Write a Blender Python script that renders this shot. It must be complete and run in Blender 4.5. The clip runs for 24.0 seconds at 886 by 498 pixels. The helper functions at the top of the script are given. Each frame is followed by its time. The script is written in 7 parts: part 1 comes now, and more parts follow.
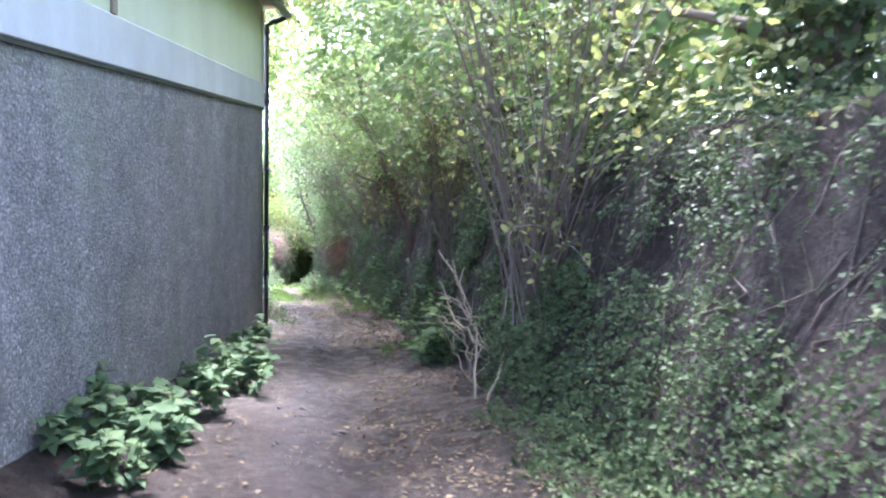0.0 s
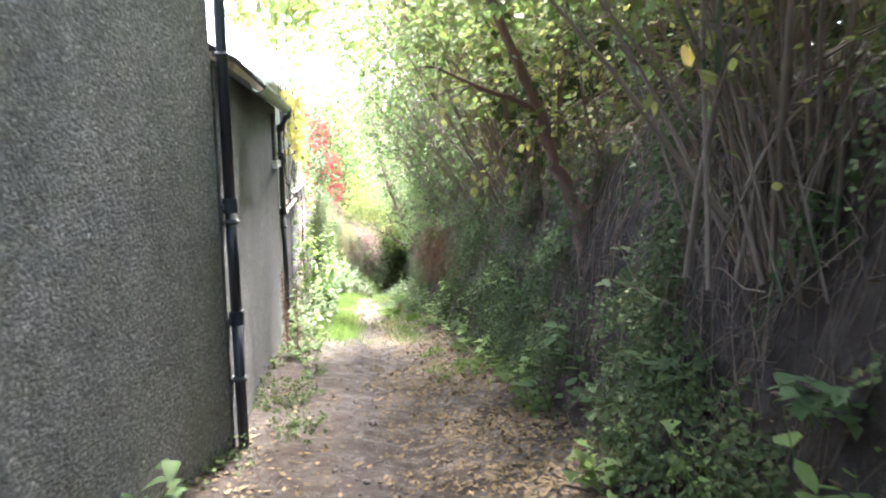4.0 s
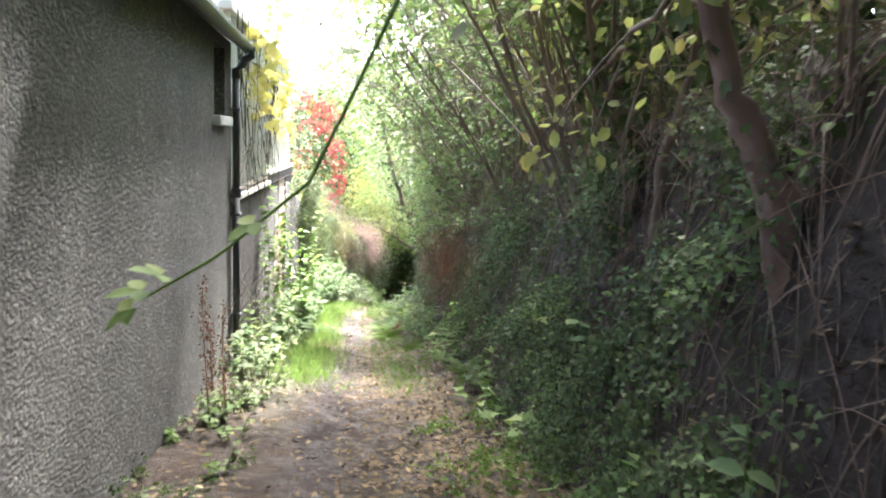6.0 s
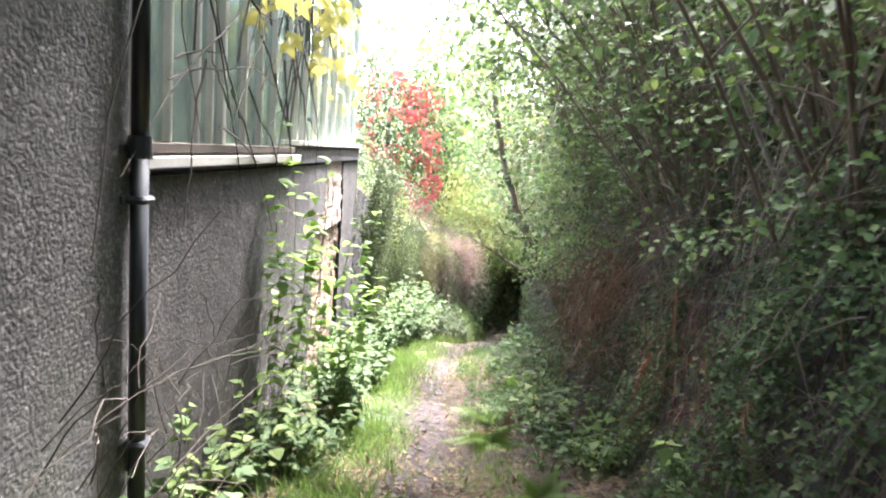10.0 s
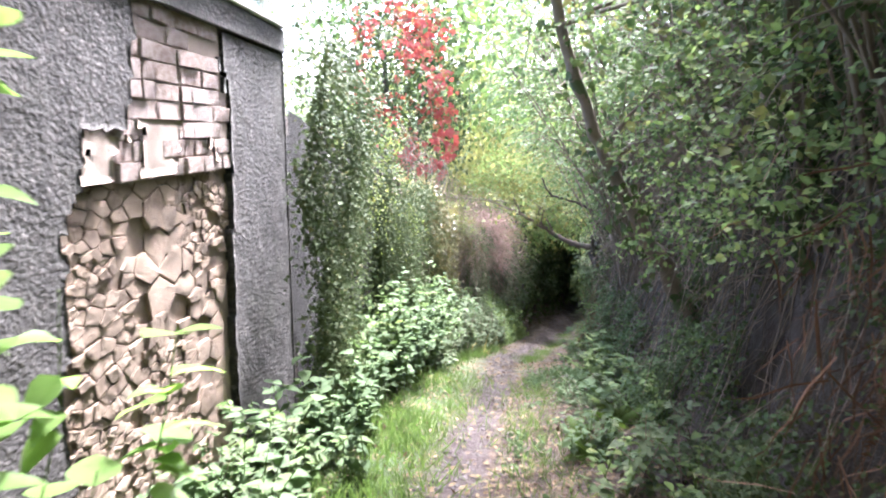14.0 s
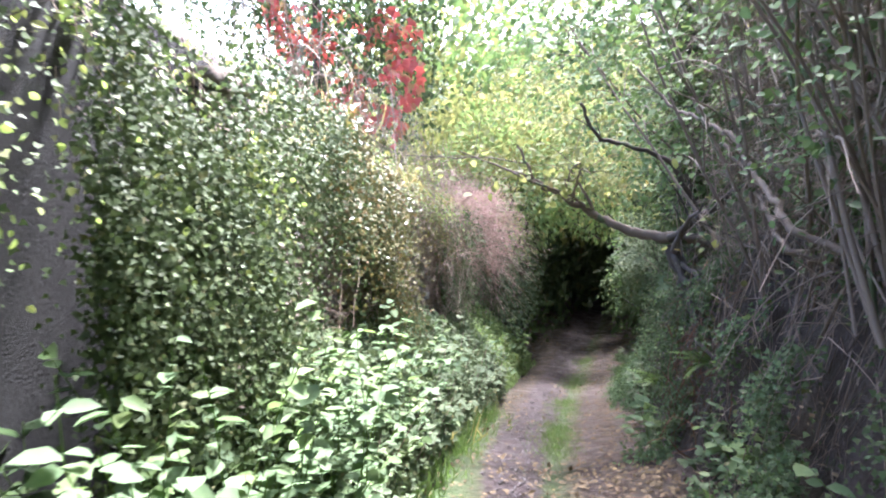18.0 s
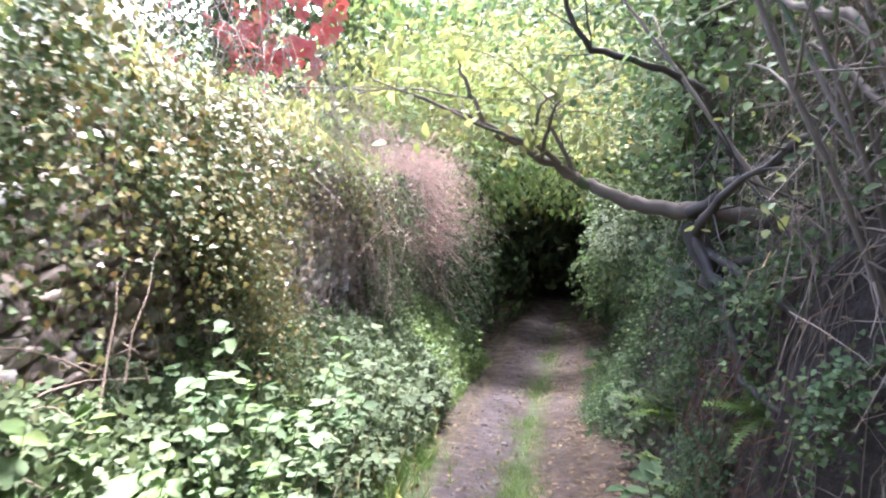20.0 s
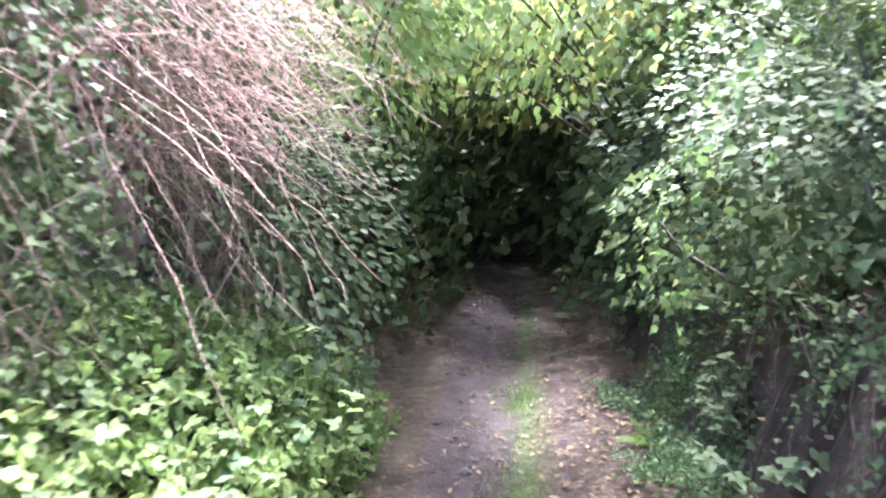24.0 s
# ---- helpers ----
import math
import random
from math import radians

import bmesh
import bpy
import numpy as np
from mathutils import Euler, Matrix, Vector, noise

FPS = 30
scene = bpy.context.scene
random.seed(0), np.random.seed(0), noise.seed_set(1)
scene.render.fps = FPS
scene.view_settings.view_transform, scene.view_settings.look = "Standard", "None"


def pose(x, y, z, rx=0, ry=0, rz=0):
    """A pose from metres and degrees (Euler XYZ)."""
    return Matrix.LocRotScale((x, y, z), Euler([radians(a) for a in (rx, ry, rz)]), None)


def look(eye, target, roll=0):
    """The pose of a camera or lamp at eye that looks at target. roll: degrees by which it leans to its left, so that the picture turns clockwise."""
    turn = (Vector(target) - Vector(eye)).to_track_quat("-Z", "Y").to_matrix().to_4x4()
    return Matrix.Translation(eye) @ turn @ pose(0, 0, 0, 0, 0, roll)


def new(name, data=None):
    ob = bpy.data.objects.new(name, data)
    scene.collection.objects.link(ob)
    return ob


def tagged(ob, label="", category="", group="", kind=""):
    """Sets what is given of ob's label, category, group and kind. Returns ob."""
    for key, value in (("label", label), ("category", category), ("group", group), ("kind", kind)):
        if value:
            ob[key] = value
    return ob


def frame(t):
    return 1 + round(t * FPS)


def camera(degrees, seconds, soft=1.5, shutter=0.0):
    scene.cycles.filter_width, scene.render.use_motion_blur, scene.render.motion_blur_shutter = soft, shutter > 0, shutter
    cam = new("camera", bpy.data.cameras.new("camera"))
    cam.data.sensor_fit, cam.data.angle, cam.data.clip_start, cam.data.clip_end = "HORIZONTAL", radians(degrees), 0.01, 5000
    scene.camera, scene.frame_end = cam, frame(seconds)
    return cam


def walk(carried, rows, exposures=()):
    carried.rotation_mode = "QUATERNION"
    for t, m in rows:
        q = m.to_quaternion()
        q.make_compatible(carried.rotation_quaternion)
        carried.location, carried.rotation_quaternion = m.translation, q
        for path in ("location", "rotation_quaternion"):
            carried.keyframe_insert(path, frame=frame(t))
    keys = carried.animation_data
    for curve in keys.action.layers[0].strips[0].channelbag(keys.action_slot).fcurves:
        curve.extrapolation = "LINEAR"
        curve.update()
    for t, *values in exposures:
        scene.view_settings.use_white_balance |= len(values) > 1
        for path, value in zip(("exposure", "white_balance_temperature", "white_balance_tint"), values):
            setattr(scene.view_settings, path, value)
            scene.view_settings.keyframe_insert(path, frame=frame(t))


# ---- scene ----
cam = camera(62.3, 24.0, soft=2.0, shutter=0.3)
PATH = [
    (0, (0.016, -0.158, 1.404), (0.019, 1.823, 1.129), 2.1),
    (0.5, (-0.049, 0.677, 1.257), (-0.137, 2.657, 0.99), 0.4),
    (1, (-0.138, 1.588, 1.124), (-0.312, 3.562, 0.859), -0.5),
    (1.5, (-0.221, 2.289, 1.014), (-0.454, 4.257, 0.747), -1.1),
    (2, (-0.312, 3.081, 0.903), (-0.599, 5.041, 0.627), -2.1),
    (2.5, (-0.409, 3.908, 0.804), (-0.722, 5.863, 0.526), -2.4),
    (4.5, (-0.82, 7.237, 0.411), (-1.11, 9.193, 0.111), -0.1),
    (5, (-0.938, 7.982, 0.305), (-1.242, 9.937, 0.011), 0.5),
    (5.5, (-1.057, 8.613, 0.208), (-1.367, 10.567, -0.079), 0.9),
    (6, (-1.18, 9.206, 0.132), (-1.496, 11.16, -0.153), 2.2),
    (6.5, (-1.273, 9.762, 0.09), (-1.592, 11.715, -0.202), 2.1),
    (7, (-1.389, 10.3, 0.033), (-1.712, 12.252, -0.259), 2.9),
    (7.5, (-1.489, 10.773, -0.018), (-1.825, 12.724, -0.3), 3.2),
    (8, (-1.648, 11.225, -0.057), (-2.004, 13.176, -0.315), 5.2),
    (8.5, (-1.78, 11.682, -0.131), (-2.166, 13.631, -0.364), 5.2),
    (9, (-1.938, 12.238, -0.215), (-2.413, 14.167, -0.441), 4.3),
    (9.5, (-2.097, 12.725, -0.294), (-2.636, 14.637, -0.527), 3.6),
    (10, (-2.27, 13.281, -0.334), (-2.846, 15.179, -0.596), 3.8),
    (10.5, (-2.393, 13.767, -0.406), (-2.998, 15.652, -0.685), 3.3),
    (11, (-2.537, 14.266, -0.484), (-3.155, 16.146, -0.776), 2.8),
    (11.5, (-2.677, 14.741, -0.554), (-3.304, 16.615, -0.858), 2.3),
    (13.5, (-3.306, 16.717, -0.87), (-3.956, 18.58, -1.196), 0.4),
    (14, (-3.488, 17.4, -0.976), (-4.125, 19.27, -1.291), -0.4),
    (14.5, (-3.655, 17.993, -1.056), (-4.273, 19.87, -1.366), -1.1),
    (15, (-3.866, 18.656, -1.156), (-4.474, 20.536, -1.465), -1.3),
    (15.5, (-4.031, 19.271, -1.252), (-4.64, 21.151, -1.558), -1.5),
    (16, (-4.247, 19.857, -1.31), (-4.861, 21.735, -1.618), -2.3),
    (16.5, (-4.406, 20.429, -1.409), (-5.026, 22.305, -1.717), -2.6),
    (17, (-4.561, 20.983, -1.512), (-5.184, 22.858, -1.823), -1.8),
    (17.5, (-4.71, 21.561, -1.606), (-5.321, 23.438, -1.926), -2.0),
    (18, (-4.806, 22.061, -1.687), (-5.398, 23.94, -2.027), -1.8),
    (18.5, (-4.913, 22.547, -1.78), (-5.473, 24.434, -2.132), -2.1),
    (19, (-5.013, 23.078, -1.877), (-5.537, 24.973, -2.246), -1.7),
    (19.5, (-5.04, 23.546, -1.93), (-5.548, 25.44, -2.322), -1.0),
    (21.5, (-5.497, 25.678, -2.409), (-5.909, 27.579, -2.877), -2.9),
    (22, (-5.6, 26.322, -2.59), (-6.005, 28.223, -3.061), -2.4),
    (22.5, (-5.691, 26.965, -2.75), (-6.072, 28.868, -3.234), -1.8),
    (23, (-5.764, 27.636, -2.926), (-6.112, 29.54, -3.43), -1.9),
    (23.5, (-5.84, 28.274, -3.107), (-6.152, 30.181, -3.621), -1.7),
    (24, (-5.925, 29.033, -3.317), (-6.209, 30.943, -3.84), -0.3),
]
walk(cam, [(t, look(eye, target, roll)) for t, eye, target, roll in PATH], [(0, 4.28, 5200, 23), (1, 4.5, 5800, 19), (2, 4.72, 5800, 17), (2.6, 4.72, 5850, 16), (5, 4.42, 6050, 14), (7, 4.18, 6050, 14), (9, 4.12, 6050, 16), (11, 3.87, 5750, 19), (14, 3.64, 5600, 20), (17, 3.68, 5500, 21), (19, 3.76, 5500, 23), (22, 4.22, 5650, 21), (23, 4.4, 5700, 19), (24, 5.15, 5350, 24)])


# ---- light: a bright hazy sky, the sun ahead behind thin cloud ----
SUN_EL, SUN_AZ = 58.0, -4.0      # azimuth clockwise from +Y
world = bpy.data.worlds.new("world")
scene.world = world
world.use_nodes = True
wn = world.node_tree
sky = wn.nodes.new("ShaderNodeTexSky")
sky.sky_type, sky.sun_disc = "NISHITA", False
sky.sun_elevation, sky.sun_rotation = radians(SUN_EL), radians(SUN_AZ)
sky.air_density, sky.dust_density, sky.ozone_density = 1.0, 4.0, 1.0
bg = wn.nodes["Background"]
bg.inputs["Strength"].default_value = 0.15
wn.links.new(sky.outputs[0], bg.inputs["Color"])
sun_data = bpy.data.lights.new("sun", "SUN")
sun_data.energy, sun_data.angle, sun_data.color = 4.8, radians(8), (1.0, 0.95, 0.86)
sun = new("sun", sun_data)
sd = Vector((math.sin(radians(SUN_AZ)) * math.cos(radians(SUN_EL)), math.cos(radians(SUN_AZ)) * math.cos(radians(SUN_EL)), math.sin(radians(SUN_EL))))
sun.matrix_world = look(sd * 60, (0, 0, 0))

# ---- the lane: centre line, ground height ----
CY = [-40, -4, 0, 4, 8, 10.3, 12.2, 14.7, 18.0, 20.4, 22.0, 23.5, 25.7, 27.6, 29.0, 31.0, 34.0, 40.0, 60.0, 400.0]
CX = [0.6, 0.1, 0.0, -0.41, -0.94, -1.39, -1.94, -2.68, -3.65, -4.40, -4.80, -5.06, -5.50, -5.76, -5.92, -6.08, -6.2, -6.3, -6.3, -6.3]
GY = [-400, -40, -4, 0, 4, 8, 10.3, 12.2, 14.7, 16.7, 18.0, 20.0, 22.0, 23.5, 25.7, 27.6, 29.0, 31.8, 33.6, 37.0, 44.0, 51.0, 80.0, 400.0]
# past y 44 the ground rises, added to close the lane's far end
GZ = [6.0, 5.0, 0.65, 0.07, -0.53, -1.03, -1.32, -1.55, -1.90, -2.20, -2.40, -2.66, -3.03, -3.28, -3.76, -4.26, -4.65, -5.25, -5.52, -5.9, -6.3, -1.5, 3.0, 6.0]


def cx(y):
    return np.interp(y, CY, CX)


def gz(y):
    return np.interp(y, GY, GZ)


KINK, KINK2 = 10.46, 15.55         # where the first house ends, and where the garden wall begins
SLOPES = (-0.063, -0.3143, -0.2857)


def wall_x(y):
    """The line of the house and garden walls on the west side."""
    return np.interp(y, [-40, KINK, KINK2, 60], [-2.60 + 0.063 * (40 + KINK), -2.60, -4.20, -4.20 - 0.2857 * (60 - KINK2)])


def vnoise(x, y, z=0.0, s=1.0):
    """Smooth value noise for numpy arrays, about -1 to 1."""
    x, y, z = np.broadcast_arrays(np.asarray(x, float) * s, np.asarray(y, float) * s, np.asarray(z, float) * s)
    xi, yi, zi = np.floor(x), np.floor(y), np.floor(z)
    fx, fy, fz = x - xi, y - yi, z - zi
    fx, fy, fz = [f * f * (3 - 2 * f) for f in (fx, fy, fz)]

    def h(a, b, c):
        v = np.sin(a * 127.1 + b * 311.7 + c * 74.7) * 43758.5453
        return (v - np.floor(v)) * 2 - 1
    out = 0
    for i, wx in ((0, 1 - fx), (1, fx)):
        for j, wy in ((0, 1 - fy), (1, fy)):
            for k, wz in ((0, 1 - fz), (1, fz)):
                out = out + wx * wy * wz * h(xi + i, yi + j, zi + k)
    return out


def fbm(x, y, z=0.0, s=1.0, n=3):
    return sum(vnoise(x, y, z, s * 2 ** i) / 2 ** i for i in range(n)) / 1.6


BANK_H = ([-40, 0, 4, 8, 12, 16, 20, 24, 28, 32, 40, 400], [2.0, 2.0, 2.0, 1.9, 1.9, 1.9, 1.8, 1.7, 1.5, 1.3, 1.2, 1.2])


def foot(y):
    """How far the foot of the hedge bank stands back from its usual line."""
    return np.interp(y, [2, 4.5, 7.5, 13, 16, 18, 24, 26.5, 28], [0.5, 0.3, 0.0, 0.0, 0.12, 0.3, 0.3, 0.0, -0.05])


def ground_z(x, y):
    """Height of the ground sheet: the lane, the hedge bank to the east, the terraces to the west."""
    x, y = np.asarray(x, float), np.asarray(y, float)
    u = x - cx(y)
    z = gz(y) + 0.16 * np.clip(u - 0.35, 0, 0.9) + 0.03 * fbm(x, y, 0, 1.3) + 0.012 * vnoise(x, y, 3, 9)
    z = z - 0.05 * np.exp(-((u + 0.02 - 0.10 * vnoise(y, 0, 5, 0.4)) / 0.22) ** 2)          # worn track
    edge = 1.22 + foot(y) + 0.10 * vnoise(y, 1.0, 0, 0.7) + 0.07 * vnoise(y, x, 4, 2.1)
    k = np.clip((u - edge + 0.25) / np.interp(y, [2, 7.5], [1.0, 0.55]), 0, 1)
    k = k * k * (3 - 2 * k)
    z = z + k * np.interp(y, *BANK_H) * (1 + 0.08 * fbm(x, y, 7, 0.9))
    z = z + 4 * k * (1 - k) * (0.26 * fbm(x, y, 5, 1.7) + 0.10 * vnoise(x, y, 8, 6.0))
    left = np.clip((-1.45 - u) / 0.45, 0, 1)
    left = left * left * (3 - 2 * left)
    z = z + left * np.interp(y, [-40, 21.3, 21.9, 26, 30, 33, 38, 400], [0.2, 0.2, 2.3, 2.6, 2.2, 1.6, 1.4, 1.4])
    return z


# ---- mesh helpers ----
def obj(name, bm, mat, parent=None, label="", smooth=False):
    me = bpy.data.meshes.new(name)
    bm.to_mesh(me)
    bm.free()
    return link(name, me, mat, parent, label, smooth)


def link(name, me, mat, parent=None, label="", smooth=False):
    if mat and not len(me.materials):
        for m in (mat if isinstance(mat, (list, tuple)) else [mat]):
            me.materials.append(m)
    if smooth:
        me.polygons.foreach_set("use_smooth", np.ones(len(me.polygons), bool))
    ob = new(name, me)
    if parent is not None:
        ob.parent = parent
    if label:
        ob["label"] = label
    return ob


def part(name, bm, mat, parent, label="", smooth=False):
    return obj(name, bm, mat, parent, label, smooth)


def thing(name, label, category, group="", kind="", at=(0, 0, 0)):
    ob = new(name)
    ob.location = at
    ob.empty_display_size = 0.2
    return tagged(ob, label, category, group, kind)


def polys(name, verts, faces_flat, counts):
    """A mesh from numpy arrays: vertices, flat corner indices, corners per face."""
    me = bpy.data.meshes.new(name)
    counts = np.asarray(counts, np.int32)
    me.vertices.add(len(verts))
    me.vertices.foreach_set("co", np.asarray(verts, np.float32).ravel())
    me.loops.add(len(faces_flat))
    me.loops.foreach_set("vertex_index", np.asarray(faces_flat, np.int32))
    me.polygons.add(len(counts))
    me.polygons.foreach_set("loop_start", np.concatenate(([0], np.cumsum(counts)[:-1])).astype(np.int32))
    me.update(calc_edges=True)
    me.validate()
    return me


def box(bm, x0, y0, z0, x1, y1, z1, m=None, bevel=0.0):
    r = bmesh.ops.create_cube(bm, size=1.0, matrix=Matrix.LocRotScale(((x0 + x1) / 2, (y0 + y1) / 2, (z0 + z1) / 2), None, (x1 - x0, y1 - y0, z1 - z0)))
    if bevel:
        es = list({e for v in r["verts"] for e in v.link_edges})
        vs = bmesh.ops.bevel(bm, geom=es, offset=bevel, segments=1, affect="EDGES")["verts"]
    else:
        vs = r["verts"]
    if m is not None:
        bmesh.ops.transform(bm, matrix=m, verts=vs)
    return bm


def wall_frame(y, z=0.0, off=0.0):
    """A frame on the west wall: +X along the wall (northwards), +Y out of the wall into the lane, +Z up."""
    d = Vector((SLOPES[0 if y < KINK else 1 if y < KINK2 else 2], 1, 0)).normalized()
    n = Vector((d.y, -d.x, 0))
    m = Matrix(((d.x, n.x, 0, 0), (d.y, n.y, 0, 0), (0, 0, 1, 0), (0, 0, 0, 1)))
    p = Vector((float(wall_x(y)), y, z)) + n * off
    return Matrix.Translation(p) @ m


def tubes(name, lines, sides=5):
    """lines: list of (points (n,3), radii (n)). One mesh of round tapering rods."""
    V, F, C, base = [], [], [], 0
    ang = np.arange(sides) * 2 * np.pi / sides
    for pts, rad in lines:
        pts = np.asarray(pts, float)
        rad = np.broadcast_to(np.asarray(rad, float), (len(pts),))
        t = np.gradient(pts, axis=0)
        t /= np.linalg.norm(t, axis=1, keepdims=True) + 1e-9
        ref = np.where(np.abs(t[:, 2:3]) > 0.9, [[1.0, 0, 0]], [[0, 0, 1.0]])
        a = np.cross(t, ref)
        a /= np.linalg.norm(a, axis=1, keepdims=True) + 1e-9
        b = np.cross(t, a)
        ring = pts[:, None] + rad[:, None, None] * (np.cos(ang)[None, :, None] * a[:, None] + np.sin(ang)[None, :, None] * b[:, None])
        n = len(pts)
        V.append(ring.reshape(-1, 3))
        i = np.arange(n - 1)[:, None] * sides
        j = np.arange(sides)[None]
        jn = (j + 1) % sides
        q = np.stack([i + j, i + jn, i + sides + jn, i + sides + j], -1).reshape(-1, 4) + base
        F.append(q.ravel())
        C.append(np.full(len(q), 4))
        base += n * sides
    return polys(name, np.concatenate(V), np.concatenate(F), np.concatenate(C))


LEAF = {}


def template(key, verts, faces):
    LEAF[key] = (np.array(verts, float), faces)


template("ivy", [(0, 0, 0), (0.02, 0.34, 0.05), (0.42, 0.5, -0.03), (0.5, 0.24, 0.04), (1, 0, -0.06), (0.5, -0.24, 0.04), (0.42, -0.5, -0.03), (0.02, -0.34, 0.05), (0.3, 0, -0.04)],
         [(0, 8, 2, 1), (8, 4, 3, 2), (8, 6, 5, 4), (0, 7, 6, 8)])
template("oval", [(0, 0, 0), (0.3, 0.32, 0.08), (0.68, 0.27, 0.06), (1, 0, -0.05), (0.68, -0.27, 0.06), (0.3, -0.32, 0.08), (0.5, 0, 0)],
         [(0, 6, 2, 1), (6, 3, 2), (0, 5, 4, 6), (6, 4, 3)])


template("ivys", [(0, 0, 0), (0.22, 0.5, 0.05), (0.48, 0.22, -0.03), (1, 0, -0.06), (0.48, -0.22, -0.03), (0.22, -0.5, 0.05)], [(0, 3, 2, 1), (0, 5, 4, 3)])
template("ovalm", [(0, 0, 0), (0.28, 0.32, 0.08), (0.68, 0.27, 0.06), (1, 0, -0.05), (0.68, -0.27, 0.06), (0.28, -0.32, 0.08)], [(0, 3, 2, 1), (0, 5, 4, 3)])
template("ovals", [(0, 0, 0), (0.4, 0.32, 0.08), (1, 0, -0.05), (0.4, -0.32, 0.08)], [(0, 2, 1), (0, 3, 2)])
template("deads", [(0, 0, 0), (0.35, 0.3, 0.16), (1, 0, 0.12), (0.4, -0.3, 0.1)], [(0, 2, 1), (0, 3, 2)])


def _broad():
    """A pointed, toothed leaf blade folded along its midrib."""
    out = [(0.0, 0.03), (0.15, 0.33), (0.34, 0.36), (0.52, 0.29), (0.75, 0.17)]
    mid = [0.0, 0.15, 0.34, 0.52, 0.75]
    V = [(x, 0, -0.12 * x * x) for x in mid]
    n = len(mid)
    for s in (1, -1):
        V += [(x, s * w, 0.22 * w - 0.14 * x * x) for x, w in out]
    V.append((1.0, 0, -0.16))
    F = []
    for k, o in ((0, n), (1, 2 * n)):
        for i in range(n - 1):
            f = (i, i + 1, o + i + 1, o + i)
            F.append(f if k == 0 else f[::-1])
        f = (n - 1, 3 * n, o + n - 1)
        F.append(f if k == 0 else f[::-1])
    template("broad", V, F)


_broad()


def _joined(key, base, places):
    bv, bf = LEAF[base]
    V, F = [], []
    for sx, ang, ox, oy, tilt in places:
        c, s = math.cos(ang), math.sin(ang)
        v = bv * sx
        v = np.stack([v[:, 0] * c - v[:, 1] * s + ox, v[:, 0] * s + v[:, 1] * c + oy, v[:, 2] + tilt * v[:, 0]], 1)
        F += [tuple(i + sum(len(a) for a in V) for i in f) for f in bf]
        V.append(v)
    template(key, np.concatenate(V), F)


_joined("bramble", "oval", [(0.62, 0, 0.38, 0, -0.1), (0.52, 1.25, 0.34, 0, 0.05), (0.52, -1.25, 0.34, 0, 0.05)])
_joined("brambles", "ovalm", [(0.62, 0, 0.38, 0, -0.1), (0.52, 1.25, 0.34, 0, 0.05), (0.52, -1.25, 0.34, 0, 0.05)])


def _frond(key, long, lean, curl, n=15):
    """A fern frond in one piece: a rachis with leaflets on both sides."""
    V = [(0.05 + 0.062 * i, 0, 0) for i in range(n + 1)]
    F = []
    for i in range(n):
        w = long * (1 - (i / n) ** 1.5) + 0.03
        x = 0.05 + 0.062 * i
        for s in (1, -1):
            k = len(V)
            z = curl * ((i * 7 + (s > 0) * 3) % 5 - 2)
            V += [(x + 0.03 + 0.5 * w * math.sin(lean), s * 0.55 * w, z * 0.4), (x + w * math.sin(lean) + 0.02, s * w, z - 0.15 * w)]
            F.append((i, i + 1, k, k + 1)[::s] if s > 0 else (k + 1, k, i + 1, i))
    V = np.array(V, float)
    V[:, 2] -= 0.35 * V[:, 0] ** 2
    template(key, V, F)


_frond("frond", 0.34, 0.3, 0.01)
_frond("dfrond", 0.2, 0.7, 0.04)


def leaves(name, key, P, D, U, size, mat, jit=0.35, seed=1):
    """One mesh of many leaves. P: places, D: way each leaf points, U: way its face looks, size: lengths."""
    rng = np.random.default_rng(seed)
    n = len(P)
    if n == 0:
        P, D, U, size, n = np.zeros((1, 3)), np.array([[1.0, 0, 0]]), np.array([[0, 0, 1.0]]), np.array([0.01]), 1
    tv, tf = LEAF[key]
    D = np.asarray(D, float) + jit * rng.normal(size=(n, 3))
    U = np.asarray(U, float) + jit * rng.normal(size=(n, 3))
    D /= np.linalg.norm(D, axis=1, keepdims=True) + 1e-9
    Y = np.cross(U, D)
    Y /= np.linalg.norm(Y, axis=1, keepdims=True) + 1e-9
    Z = np.cross(D, Y)
    size = np.broadcast_to(np.asarray(size, float), (n,))
    w = size * rng.uniform(0.8, 1.15, n)
    V = P[:, None] + size[:, None, None] * tv[None, :, 0:1] * D[:, None] + w[:, None, None] * tv[None, :, 1:2] * Y[:, None] + (size * rng.uniform(0.3, 1.7, n))[:, None, None] * tv[None, :, 2:3] * Z[:, None]
    flat = np.concatenate([np.array(f) for f in tf])
    cnt = np.array([len(f) for f in tf])
    F = (flat[None] + (np.arange(n) * len(tv))[:, None]).ravel()
    return polys(name, V.reshape(-1, 3), F, np.tile(cnt, n))


# ---- materials ----
def mat(name):
    m = bpy.data.materials.new(name)
    m.use_nodes = True
    nt = m.node_tree
    nt.nodes.clear()
    return m, nt


